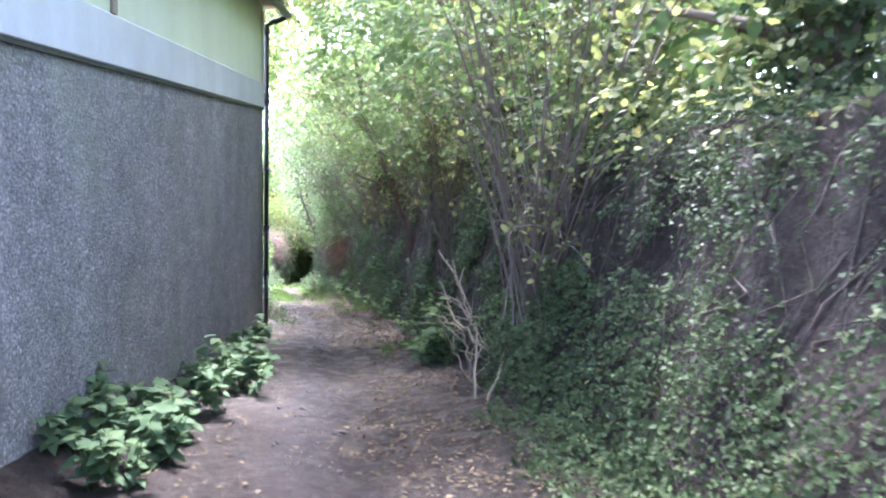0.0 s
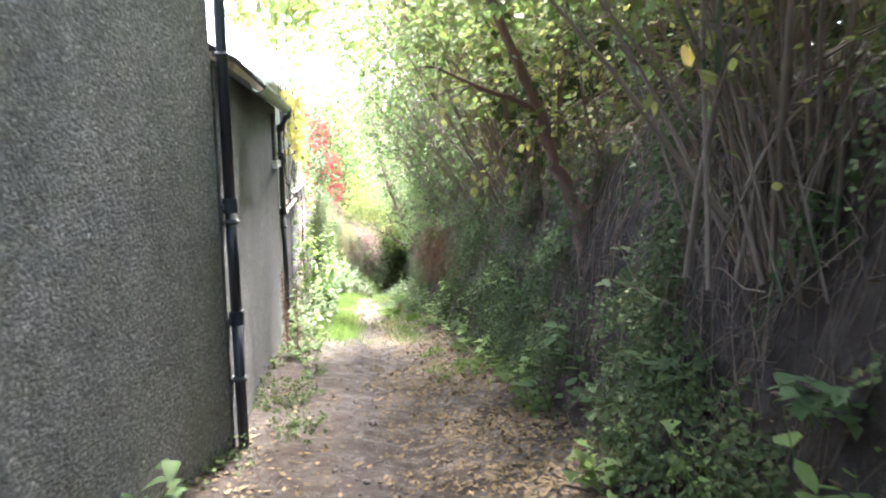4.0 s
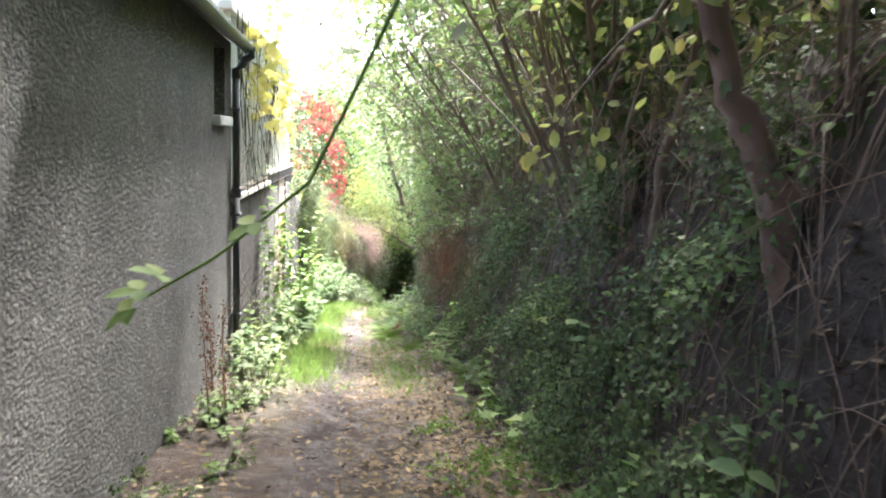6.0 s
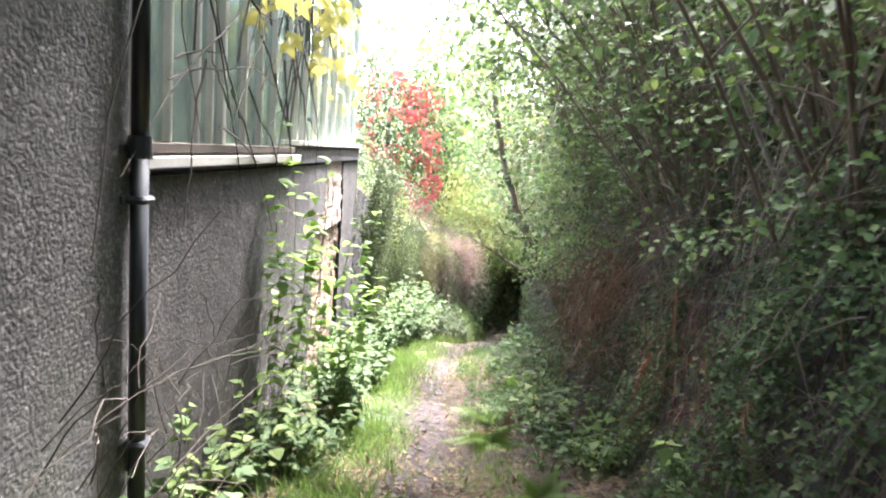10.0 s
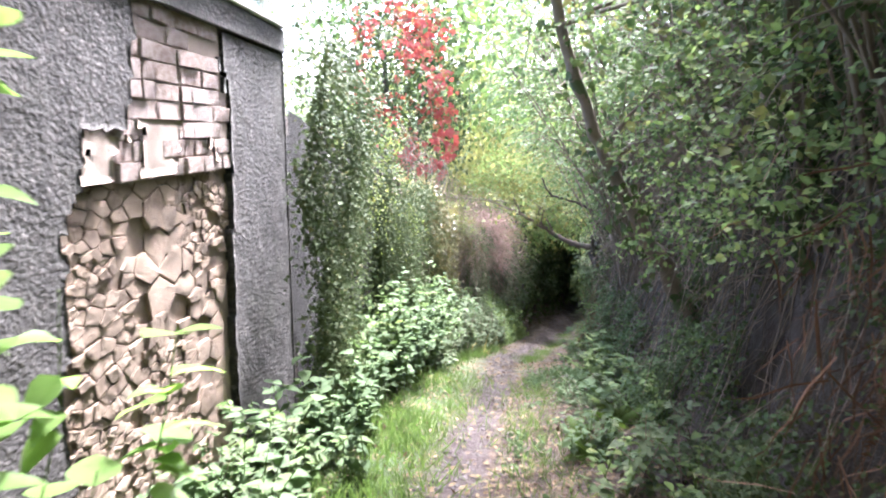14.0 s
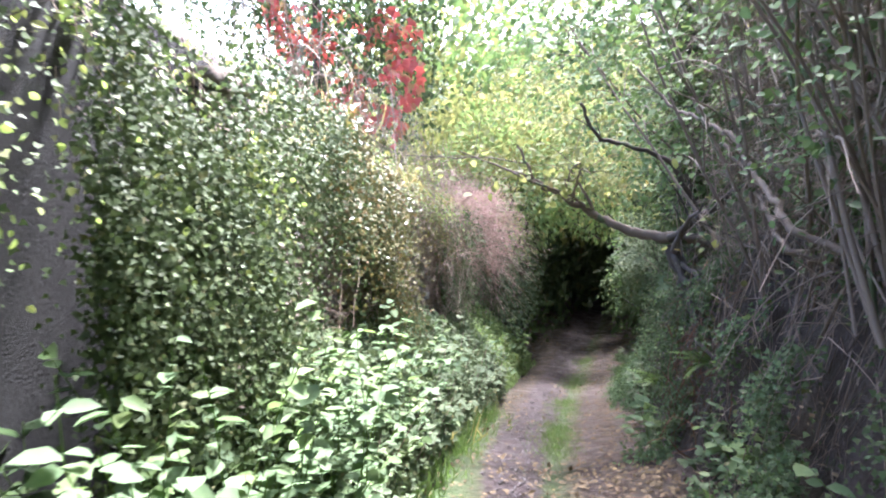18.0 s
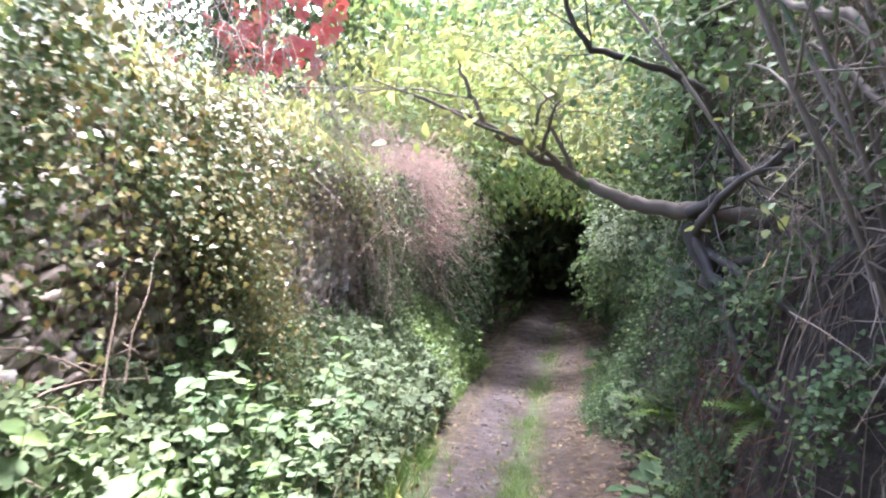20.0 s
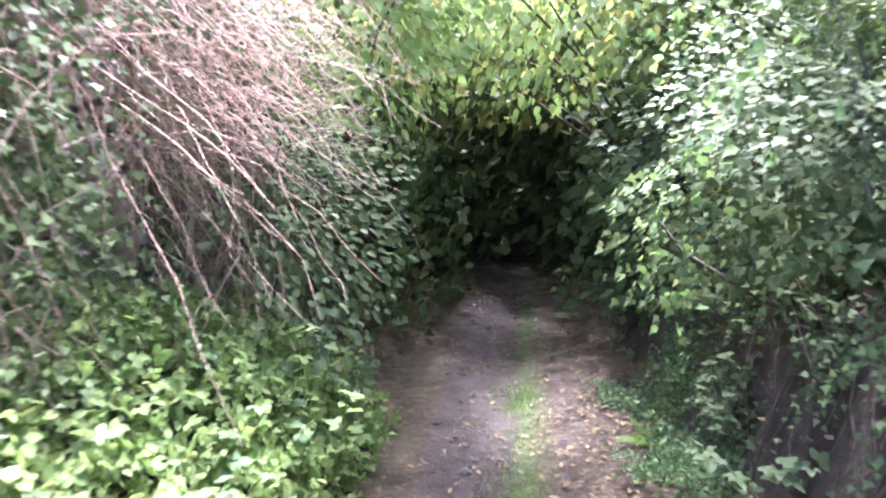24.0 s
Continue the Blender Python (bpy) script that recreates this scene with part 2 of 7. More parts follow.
class NB:
    """A small node builder."""

    def __init__(self, name):
        self.m, self.nt = mat(name)
        self.out = self.n("ShaderNodeOutputMaterial")
        self.co = self.n("ShaderNodeTexCoord").outputs["Object"]

    def n(self, kind, **kw):
        nd = self.nt.nodes.new(kind)
        for k, v in kw.items():
            if k in nd.inputs:
                self.put(nd.inputs[k], v)
        return nd

    def put(self, sock, v):
        if isinstance(v, bpy.types.NodeSocket):
            self.nt.links.new(v, sock)
        else:
            sock.default_value = v

    def noise(self, scale, detail=4, rough=0.6, co=None, out="Fac"):
        nd = self.n("ShaderNodeTexNoise", Scale=scale, Detail=detail, Roughness=rough)
        self.put(nd.inputs["Vector"], co if co is not None else self.co)
        return nd.outputs[out]

    def ramp(self, fac, stops):
        nd = self.n("ShaderNodeValToRGB")
        r = nd.color_ramp
        while len(r.elements) < len(stops):
            r.elements.new(0.5)
        for e, (p, c) in zip(r.elements, stops):
            e.position, e.color = p, (*c, 1) if len(c) == 3 else c
        self.put(nd.inputs[0], fac)
        return nd.outputs[0]

    def mix(self, fac, a, b, kind="MIX"):
        nd = self.nt.nodes.new("ShaderNodeMix")
        nd.data_type, nd.blend_type = "RGBA", kind
        self.put(nd.inputs[0], fac)
        for s, v in ((6, a), (7, b)):
            self.put(nd.inputs[s], (*v, 1) if isinstance(v, tuple) and len(v) == 3 else v)
        return nd.outputs[2]

    def math(self, op, a, b=0.0):
        nd = self.nt.nodes.new("ShaderNodeMath")
        nd.operation = op
        self.put(nd.inputs[0], a)
        self.put(nd.inputs[1], b)
        return nd.outputs[0]

    def bump(self, h, strength=0.5, dist=0.01):
        nd = self.n("ShaderNodeBump", Strength=strength, Distance=dist, Height=h)
        return nd.outputs[0]

    def principled(self, color, rough=0.8, normal=None, **kw):
        nd = self.n("ShaderNodeBsdfPrincipled")
        self.put(nd.inputs["Base Color"], (*color, 1) if isinstance(color, tuple) and len(color) == 3 else color)
        self.put(nd.inputs["Roughness"], rough)
        if normal is not None:
            self.put(nd.inputs["Normal"], normal)
        for k, v in kw.items():
            self.put(nd.inputs[k], v)
        return nd.outputs[0]

    def done(self, shader):
        self.nt.links.new(shader, self.out.inputs["Surface"])
        return self.m


def leaf_mat(name, stops, gloss=0.55, through_=0.35, sheen=0.14):
    """Leaves: colour from leaf to leaf, light coming through, a soft sheen."""
    b = NB(name)
    isl = b.n("ShaderNodeNewGeometry").outputs["Random Per Island"]
    c = b.ramp(isl, stops)
    c = b.mix(b.noise(1.1, 3), c, b.mix(0.5, c, tuple(s * 0.55 for s in stops[0][1])), "MIX")
    c = b.mix(b.math("MULTIPLY", b.noise(38, 3), 0.35), c, tuple(min(1, s * 1.5) for s in stops[-1][1]))
    c = b.n("ShaderNodeHueSaturation", Saturation=0.97, Color=c).outputs[0]
    p = b.principled(c, gloss, None, **{"Specular IOR Level": sheen})
    t = b.n("ShaderNodeBsdfTranslucent")
    hs = b.n("ShaderNodeHueSaturation", Saturation=1.12, Value=1.35, Color=c)
    b.put(t.inputs["Color"], hs.outputs[0])
    mx = b.n("ShaderNodeMixShader", Fac=through_)
    b.put(mx.inputs[1], p)
    b.put(mx.inputs[2], t.outputs[0])
    return b.done(mx.outputs[0])


def bark_mat(name, dark, light, scale=9.0, rough=0.85):
    b = NB(name)
    isl = b.n("ShaderNodeNewGeometry").outputs["Random Per Island"]
    c = b.mix(b.noise(scale, 5, 0.7), dark, light)
    c = b.mix(b.math("MULTIPLY", isl, 0.5), c, tuple(x * 0.5 for x in dark))
    c = b.mix(b.math("GREATER_THAN", b.noise(2.7, 4), 0.62), c, (0.06, 0.075, 0.03))
    return b.done(b.principled(c, rough, b.bump(b.noise(60, 4), 0.5, 0.004)))


M = {}
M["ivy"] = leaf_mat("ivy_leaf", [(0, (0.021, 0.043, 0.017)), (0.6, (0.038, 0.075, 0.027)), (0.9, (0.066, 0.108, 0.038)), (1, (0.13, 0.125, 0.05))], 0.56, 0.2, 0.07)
M["hazel"] = leaf_mat("hazel_leaf", [(0, (0.070, 0.11, 0.042)), (0.6, (0.117, 0.165, 0.06)), (0.93, (0.187, 0.21, 0.08)), (1, (0.351, 0.27, 0.09))], 0.6, 0.45, 0.12)
M["bright"] = leaf_mat("young_leaf", [(0, (0.091, 0.15, 0.052)), (0.7, (0.146, 0.215, 0.072)), (1, (0.234, 0.27, 0.095))], 0.58, 0.5, 0.13)
M["sapling"] = leaf_mat("sapling_leaf", [(0, (0.105, 0.19, 0.05)), (0.7, (0.152, 0.25, 0.065)), (1, (0.234, 0.3, 0.09))], 0.45, 0.6)
M["nettle"] = leaf_mat("nettle_leaf", [(0, (0.070, 0.11, 0.058)), (0.7, (0.092, 0.148, 0.068)), (1, (0.14, 0.18, 0.075))], 0.65, 0.38, 0.08)
M["bramble"] = leaf_mat("bramble_leaf", [(0, (0.053, 0.088, 0.042)), (0.7, (0.088, 0.13, 0.06)), (0.94, (0.11, 0.14, 0.06)), (1, (0.115, 0.11, 0.05))], 0.62, 0.28, 0.1)
M["fern"] = leaf_mat("fern_leaf", [(0, (0.06, 0.11, 0.025)), (1, (0.11, 0.16, 0.035))], 0.6, 0.4)
M["deadfern"] = leaf_mat("dead_bracken", [(0, (0.06, 0.032, 0.02)), (0.6, (0.115, 0.056, 0.033)), (1, (0.2, 0.105, 0.06))], 0.8, 0.15)
M["grass"] = leaf_mat("grass_blade", [(0, (0.047, 0.10, 0.022)), (0.9, (0.088, 0.155, 0.04)), (1, (0.152, 0.17, 0.055))], 0.55, 0.4)
M["yellow"] = leaf_mat("vine_leaf_yellow", [(0, (0.3, 0.3, 0.09)), (0.7, (0.42, 0.38, 0.13)), (1, (0.3, 0.24, 0.09))], 0.5, 0.5)
M["red"] = leaf_mat("creeper_leaf_red", [(0, (0.36, 0.04, 0.06)), (0.6, (0.5, 0.08, 0.10)), (0.85, (0.42, 0.17, 0.11)), (1, (0.25, 0.2, 0.08))], 0.55, 0.45)
M["litter"] = leaf_mat("fallen_leaf", [(0, (0.03, 0.02, 0.016)), (0.5, (0.055, 0.033, 0.023)), (0.86, (0.09, 0.055, 0.037)), (0.985, (0.135, 0.09, 0.06)), (1, (0.28, 0.21, 0.09))], 0.7, 0.03)
M["bark"] = bark_mat("bark_hazel", (0.095, 0.068, 0.048), (0.27, 0.205, 0.145))
M["bark_dark"] = bark_mat("bark_dark", (0.035, 0.026, 0.02), (0.10, 0.075, 0.055))
M["bark_red"] = bark_mat("bark_reddish", (0.085, 0.05, 0.035), (0.24, 0.15, 0.105), 7)
M["limb"] = bark_mat("bark_pale", (0.085, 0.06, 0.042), (0.23, 0.17, 0.12), 7)
M["twig"] = bark_mat("dry_twig", (0.13, 0.09, 0.065), (0.34, 0.25, 0.175), 14)
M["deadwood"] = bark_mat("dead_wood", (0.16, 0.115, 0.075), (0.36, 0.28, 0.19), 12)
M["pinktwig"] = bark_mat("dead_bramble", (0.2, 0.12, 0.095), (0.42, 0.27, 0.21), 14)
M["ivylight"] = leaf_mat("ivy_leaf_light", [(0, (0.053, 0.095, 0.036)), (0.6, (0.091, 0.15, 0.052)), (1, (0.175, 0.22, 0.07))], 0.55, 0.36, 0.11)
M["drygrass"] = leaf_mat("dry_grass_blade", [(0, (0.14, 0.15, 0.04)), (0.7, (0.24, 0.22, 0.08)), (1, (0.36, 0.28, 0.14))], 0.6, 0.4)
M["ivyold"] = leaf_mat("ivy_leaf_yellowing", [(0, (0.04, 0.06, 0.025)), (0.5, (0.08, 0.10, 0.035)), (0.85, (0.16, 0.15, 0.05)), (1, (0.2, 0.12, 0.05))], 0.4, 0.25)
M["brightyellow"] = leaf_mat("climber_leaf", [(0, (0.10, 0.17, 0.045)), (0.6, (0.16, 0.23, 0.065)), (1, (0.28, 0.28, 0.09))], 0.5, 0.5)


def wall_stain(b, c, dark=0.55):
    """Rain streaks and damp on a wall: noise drawn out along the height."""
    mp = b.n("ShaderNodeMapping")
    b.put(mp.inputs["Vector"], b.co)
    mp.inputs["Scale"].default_value = (1.1, 1.1, 0.3)
    s = b.noise(1.6, 5, 0.65, mp.outputs[0])
    return b.mix(b.ramp(s, [(0.35, (0, 0, 0)), (0.8, (0.8, 0.8, 0.8))]), c, b.mix(1.0, c, (dark, dark, dark * 1.02), "MULTIPLY"))


def roughcast(name, base, lime):
    """Pebble-dash: small pale and dark stones in cement, damp streaks, green-black bloom."""
    b = NB(name)
    v = b.n("ShaderNodeTexVoronoi", Scale=50.0)
    b.put(v.inputs["Vector"], b.mix(0.03, b.co, b.noise(45, 3, out="Color")))
    grit = b.noise(56, 4, 0.65)
    col = b.ramp(v.outputs["Color"], [(0.0, tuple(x * 0.35 for x in base)), (0.35, tuple(x * 0.8 for x in base)), (0.7, tuple(x * 1.15 for x in base)), (0.9, tuple(0.45 * (x + y) for x, y in zip(base, lime))), (1.0, lime)])
    c = b.mix(b.ramp(grit, [(0.42, (0.75, 0.75, 0.75)), (0.6, (0, 0, 0))]), col, tuple(x * 0.45 for x in base))
    c = b.mix(b.ramp(b.noise(3.2, 6, 0.7), [(0.38, (0, 0, 0)), (0.7, (0.8, 0.8, 0.8))]), c, b.mix(1.0, c, (0.62, 0.6, 0.58), "MULTIPLY"))
    c = wall_stain(b, c)
    c = b.mix(b.ramp(b.noise(0.9, 6, 0.7), [(0.52, (0, 0, 0)), (0.72, (0.6, 0.6, 0.6))]), c, tuple(x * k for x, k in zip(base, (0.62, 0.7, 0.5))))
    h = b.math("ADD", b.math("MULTIPLY", v.outputs["Distance"], -0.5), b.math("MULTIPLY", grit, 0.9))
    h = b.math("ADD", h, b.math("MULTIPLY", b.noise(7, 5, 0.7), 1.2))
    return b.done(b.principled(c, 0.95, b.bump(h, 0.85, 0.012)))


def plain(name, c0, c1, scale=6.0, rough=0.8, bump=0.15, stain=0.0, dist=0.004):
    b = NB(name)
    c = b.mix(b.noise(scale, 6, 0.65), c0, c1)
    c = b.mix(b.math("MULTIPLY", b.noise(scale * 9, 4), 0.4), c, tuple(x * 0.7 for x in c0))
    if stain:
        c = wall_stain(b, c, stain)
    return b.done(b.principled(c, rough, b.bump(b.noise(scale * 14, 5, 0.7), bump, dist)))


M["roughcast"] = roughcast("roughcast_grey", (0.097, 0.086, 0.077), (0.34, 0.31, 0.28))
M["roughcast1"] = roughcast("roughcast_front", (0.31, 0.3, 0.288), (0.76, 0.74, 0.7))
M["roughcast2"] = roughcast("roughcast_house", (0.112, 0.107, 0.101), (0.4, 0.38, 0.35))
M["band"] = plain("smooth_render_band", (0.5, 0.51, 0.5), (0.62, 0.63, 0.62), 3, 0.75, 0.2, 0.7)
M["cream"] = plain("painted_cladding", (0.60, 0.64, 0.46), (0.68, 0.70, 0.54), 2.5, 0.55, 0.1, 0.82)
M["white"] = plain("weathered_white_paint", (0.55, 0.52, 0.45), (0.72, 0.70, 0.64), 9, 0.65, 0.35, 0.75)
M["iron"] = plain("black_painted_iron", (0.012, 0.014, 0.018), (0.03, 0.032, 0.038), 8, 0.42, 0.2)
M["slate"] = plain("roof_slate", (0.05, 0.052, 0.058), (0.10, 0.10, 0.11), 7, 0.6, 0.3)
M["mortar"] = plain("lime_mortar", (0.14, 0.1, 0.07), (0.42, 0.325, 0.245), 17, 0.95, 0.6, 0.0, 0.01)
M["dark"] = plain("dark_inside", (0.02, 0.02, 0.02), (0.03, 0.03, 0.03), 4, 0.9)
M["timber"] = plain("old_timber", (0.22, 0.17, 0.12), (0.36, 0.29, 0.21), 9, 0.8, 0.4)
M["oldwood"] = plain("bare_weathered_wood", (0.09, 0.07, 0.055), (0.22, 0.18, 0.14), 11, 0.85, 0.5)
M["lime"] = plain("limewash_plaster", (0.31, 0.235, 0.185), (0.46, 0.37, 0.31), 7, 0.9, 0.5, 0.0, 0.008)
M["concrete"] = plain("concrete_sill", (0.4, 0.4, 0.39), (0.55, 0.55, 0.53), 9, 0.85, 0.3, 0.7)


def object_random_mat(name, stops, scale=14.0, rough=0.92, wash=None, island=False):
    b = NB(name)
    r = b.n("ShaderNodeNewGeometry").outputs["Random Per Island"] if island else b.n("ShaderNodeObjectInfo").outputs["Random"]
    c = b.ramp(r, stops)
    c = b.mix(b.math("MULTIPLY", b.noise(scale, 6, 0.7), 0.7), c, tuple(x * 0.6 for x in stops[0][1]))
    if wash:
        c = b.mix(b.ramp(b.noise(4.2, 5, 0.7), [(0.40, (0, 0, 0)), (0.62, (0.85, 0.85, 0.85))]), c, wash)
    h = b.math("ADD", b.noise(scale * 3, 6, 0.8), b.math("MULTIPLY", b.noise(scale * 9, 4, 0.7), 0.5))
    return b.done(b.principled(c, rough, b.bump(h, 0.9, 0.012)))


M["brick"] = object_random_mat("limewashed_brick", [(0, (0.36, 0.25, 0.2)), (0.5, (0.47, 0.355, 0.3)), (1, (0.55, 0.45, 0.395))], 16, 0.95, (0.53, 0.435, 0.385))
TAN_STONE = [(0, (0.12, 0.082, 0.053)), (0.35, (0.22, 0.155, 0.105)), (0.75, (0.33, 0.24, 0.17)), (1, (0.47, 0.37, 0.29))]
M["rubble"] = object_random_mat("tan_rubble_stone", TAN_STONE, 15, 0.95, (0.38, 0.28, 0.205))
M["rubbles"] = object_random_mat("tan_rubble_stones", TAN_STONE, 15, 0.95, (0.38, 0.28, 0.205), True)
LANE_STONE = [(0, (0.16, 0.125, 0.1)), (0.5, (0.3, 0.235, 0.185)), (0.85, (0.4, 0.315, 0.245)), (0.97, (0.45, 0.4, 0.36)), (1, (0.6, 0.58, 0.55))]
M["stone"] = object_random_mat("grey_lane_stone", LANE_STONE, 10, 0.92)
M["stones"] = object_random_mat("grey_lane_stones", LANE_STONE, 10, 0.92, None, True)


def glass():
    b = NB("old_glass")
    tr = b.n("ShaderNodeBsdfTransparent")
    tr.inputs[0].default_value = (0.86, 0.92, 0.88, 1)
    gl = b.n("ShaderNodeBsdfGlossy", Roughness=0.04)
    gl.inputs["Color"].default_value = (0.9, 0.95, 0.92, 1)
    fr = b.n("ShaderNodeFresnel", IOR=1.5)
    df = b.n("ShaderNodeBsdfDiffuse")
    df.inputs[0].default_value = (0.55, 0.58, 0.5, 1)
    m1 = b.n("ShaderNodeMixShader", Fac=fr.outputs[0])
    b.put(m1.inputs[1], tr.outputs[0])
    b.put(m1.inputs[2], gl.outputs[0])
    m2 = b.n("ShaderNodeMixShader", Fac=b.math("MULTIPLY", b.noise(5, 5), 0.16))
    b.put(m2.inputs[1], m1.outputs[0])
    b.put(m2.inputs[2], df.outputs[0])
    return b.done(m2.outputs[0])


M["glass"] = glass()


def ground_mat():
    b = NB("lane_ground")
    at = b.n("ShaderNodeAttribute")
    at.attribute_name = "zone"           # r: worn mud track, g: grass, b: damp earth darkened for shade
    sep = b.n("ShaderNodeSeparateColor", Color=at.outputs["Color"])
    fine = b.noise(45, 6, 0.7)
    mud = b.mix(fine, (0.025, 0.018, 0.017), (0.068, 0.05, 0.047))
    mud = b.mix(b.ramp(b.noise(7, 5, 0.7), [(0.45, (0, 0, 0)), (0.7, (1, 1, 1))]), mud, (0.033, 0.024, 0.021))
    soil = b.mix(fine, (0.023, 0.016, 0.012), (0.072, 0.05, 0.036))
    fl = b.n("ShaderNodeTexVoronoi", Scale=34.0, Randomness=1.0)
    b.put(fl.inputs["Vector"], b.mix(0.06, b.co, b.noise(12, 3, out="Color")))
    flake = b.ramp(fl.outputs["Color"], [(0.2, (0.022, 0.016, 0.012)), (0.5, (0.046, 0.031, 0.022)), (0.8, (0.082, 0.054, 0.038)), (1.0, (0.125, 0.088, 0.06))])
    soil = b.mix(b.ramp(b.noise(5, 5, 0.7), [(0.38, (0, 0, 0)), (0.55, (1, 1, 1))]), soil, flake)
    # steep bank faces take darker, leafless earth, standing in for their shade
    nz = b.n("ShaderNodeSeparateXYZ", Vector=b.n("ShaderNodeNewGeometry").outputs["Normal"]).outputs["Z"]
    bank_shade = b.mix(b.noise(26, 6, 0.75), (0.016, 0.012, 0.010), (0.07, 0.052, 0.04))
    soil = b.mix(b.ramp(nz, [(0.55, (1, 1, 1)), (0.85, (0, 0, 0))]), soil, bank_shade)
    grass = b.mix(fine, (0.03, 0.048, 0.018), (0.065, 0.095, 0.032))
    c = b.mix(sep.outputs["Green"], soil, grass)
    c = b.mix(b.ramp(b.math("ADD", sep.outputs["Red"], b.math("MULTIPLY", b.math("SUBTRACT", b.noise(9, 5, 0.7), 0.5), 0.9)), [(0.4, (0, 0, 0)), (0.6, (1, 1, 1))]), c, mud)
    # damp earth, its colour also darkened for the shade over the first stretch
    c = b.mix(b.math("MULTIPLY", sep.outputs["Blue"], b.ramp(b.noise(2.5, 5, 0.7), [(0.3, (0.45, 0.45, 0.45)), (0.7, (0.95, 0.95, 0.95))])), c, b.mix(fine, (0.014, 0.011, 0.009), (0.045, 0.034, 0.028)))
    rough = b.ramp(b.noise(6, 4), [(0.4, (0.45, 0.45, 0.45)), (0.6, (0.9, 0.9, 0.9))])
    return b.done(b.principled(c, rough, b.bump(b.math("ADD", b.noise(22, 6, 0.7), b.math("MULTIPLY", b.noise(90, 4), 0.4)), 1.0, 0.035), **{"Specular IOR Level": 0.14}))


M["ground"] = ground_mat()


def track_u(y):
    """The worn footpath's offset from the lane's centre line."""
    return np.interp(y, [-5, 5, 8, 11, 13, 16, 19, 22, 25, 29, 33, 40], [-0.3, -0.32, -0.36, -0.33, -0.24, -0.13, -0.09, -0.05, -0.13, -0.2, -0.2, -0.15])


def build_ground():
    ys = np.concatenate([np.linspace(-300, -12, 12), np.arange(-6, 44, 0.12), np.geomspace(45, 420, 24)])
    us = np.concatenate([-np.geomspace(3.3, 300, 18)[::-1], np.arange(-3, 4, 0.1), np.geomspace(4.3, 300, 18)])
    Y, U = np.meshgrid(ys, us, indexing="ij")
    X = cx(Y) + U
    Z = ground_z(X, Y)
    k = len(us)
    i = np.arange(len(ys) - 1)[:, None] * k
    j = np.arange(k - 1)[None]
    q = np.stack([i + j, i + j + 1, i + k + j + 1, i + k + j], -1).reshape(-1, 4)
    me = polys("ground", np.stack([X, Y, Z], -1).reshape(-1, 3), q.ravel(), np.full(len(q), 4))
    tu = track_u(Y) + 0.10 * vnoise(Y, 0, 0, 0.6)
    wide = np.interp(Y, [0, 8, 10, 24, 27, 31, 45], [0.5, 0.36, 0.21, 0.17, 0.26, 0.28, 0.5])
    r = np.clip(1.3 - np.abs(U - tu) / wide, 0, 1)
    r2 = np.where(Y > 25, 0.55 * np.clip(1.1 - np.abs(U - 0.36) / 0.24, 0, 1), 0)
    r = np.maximum(r, r2)
    g = np.clip(1.2 - np.abs(U - tu + 0.5) / 0.4, 0, 1) * np.interp(Y, [13.2, 15, 16.5, 27.5, 29.5, 40], [0, 0.5, 1, 1, 0.1, 0.1])
    g = np.maximum(g, np.clip(1.1 - np.abs(U - 0.09) / 0.16, 0, 1) * np.where(Y > 25, 0.8, 0))
    g = np.maximum(g, np.where((U < -6) | (U > 7), 1, 0))
    # fades out along the lane with the shade that it stands in for
    wet_shade = np.interp(Y, [-6, 9, 14, 17], [1, 1, 0.75, 0.0]) * np.clip(2.4 - np.abs(U + 0.4), 0, 1)
    col = np.stack([r, g, wet_shade, np.ones_like(r)], -1).reshape(-1, 4)
    a = me.color_attributes.new("zone", "FLOAT_COLOR", "POINT")
    a.data.foreach_set("color", col.astype(np.float32).ravel())
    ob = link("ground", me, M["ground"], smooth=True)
    tagged(ob, "muddy sunken lane with a worn track between earth banks", "ground", kind="structure")


build_ground()


# ---- first house: roughcast wall, smooth band, painted cladding above ----
def framed(ob, y, z=0.0, off=0.0):
    ob.matrix_world = wall_frame(y, z, off)
    return ob


def downpipe(y, z_top, z_low, off, label, collars, neck=None):
    """A cast-iron downpipe with collars and wall brackets; neck: overhang of its swan neck at the top."""
    t = thing("downpipe", label, "downpipe")
    framed(t, y, 0, off)
    for a, b_ in zip([z_top] + collars, collars + [z_low]):
        part("pipe", bm_tube([(0, 0, a), (0, 0, b_)], 0.033, 14), M["iron"], t, smooth=True)
    for z in collars:
        bm = bmesh.new()
        bmesh.ops.create_cone(bm, cap_ends=True, segments=16, radius1=0.047, radius2=0.043, depth=0.085, matrix=Matrix.Translation((0, 0, z - 0.04)))
        box(bm, -0.085, -off + 0.002, z - 0.065, 0.085, -off + 0.016, z - 0.03, bevel=0.004)
        part("collar", bm, M["iron"], t)
    for z in np.arange(z_low + 0.45, z_top, 0.95):
        bm = bmesh.new()
        box(bm, -0.075, -off + 0.002, z, 0.075, -off + 0.014, z + 0.03, bevel=0.003)
        box(bm, -0.05, -0.044, z, 0.05, 0.046, z + 0.03, bevel=0.012)
        part("bracket", bm, M["iron"], t)
    if neck:
        part("swan_neck", bm_tube([(0, 0, z_top - 0.02), (0, 0, z_top + 0.05), (0.01, 0.05, z_top + 0.1), (0.03, neck - 0.06, z_top + 0.15), (0.04, neck, z_top + 0.19), (0.04, neck, z_top + 0.27)], 0.04, 12), M["iron"], t, smooth=True)
    return t


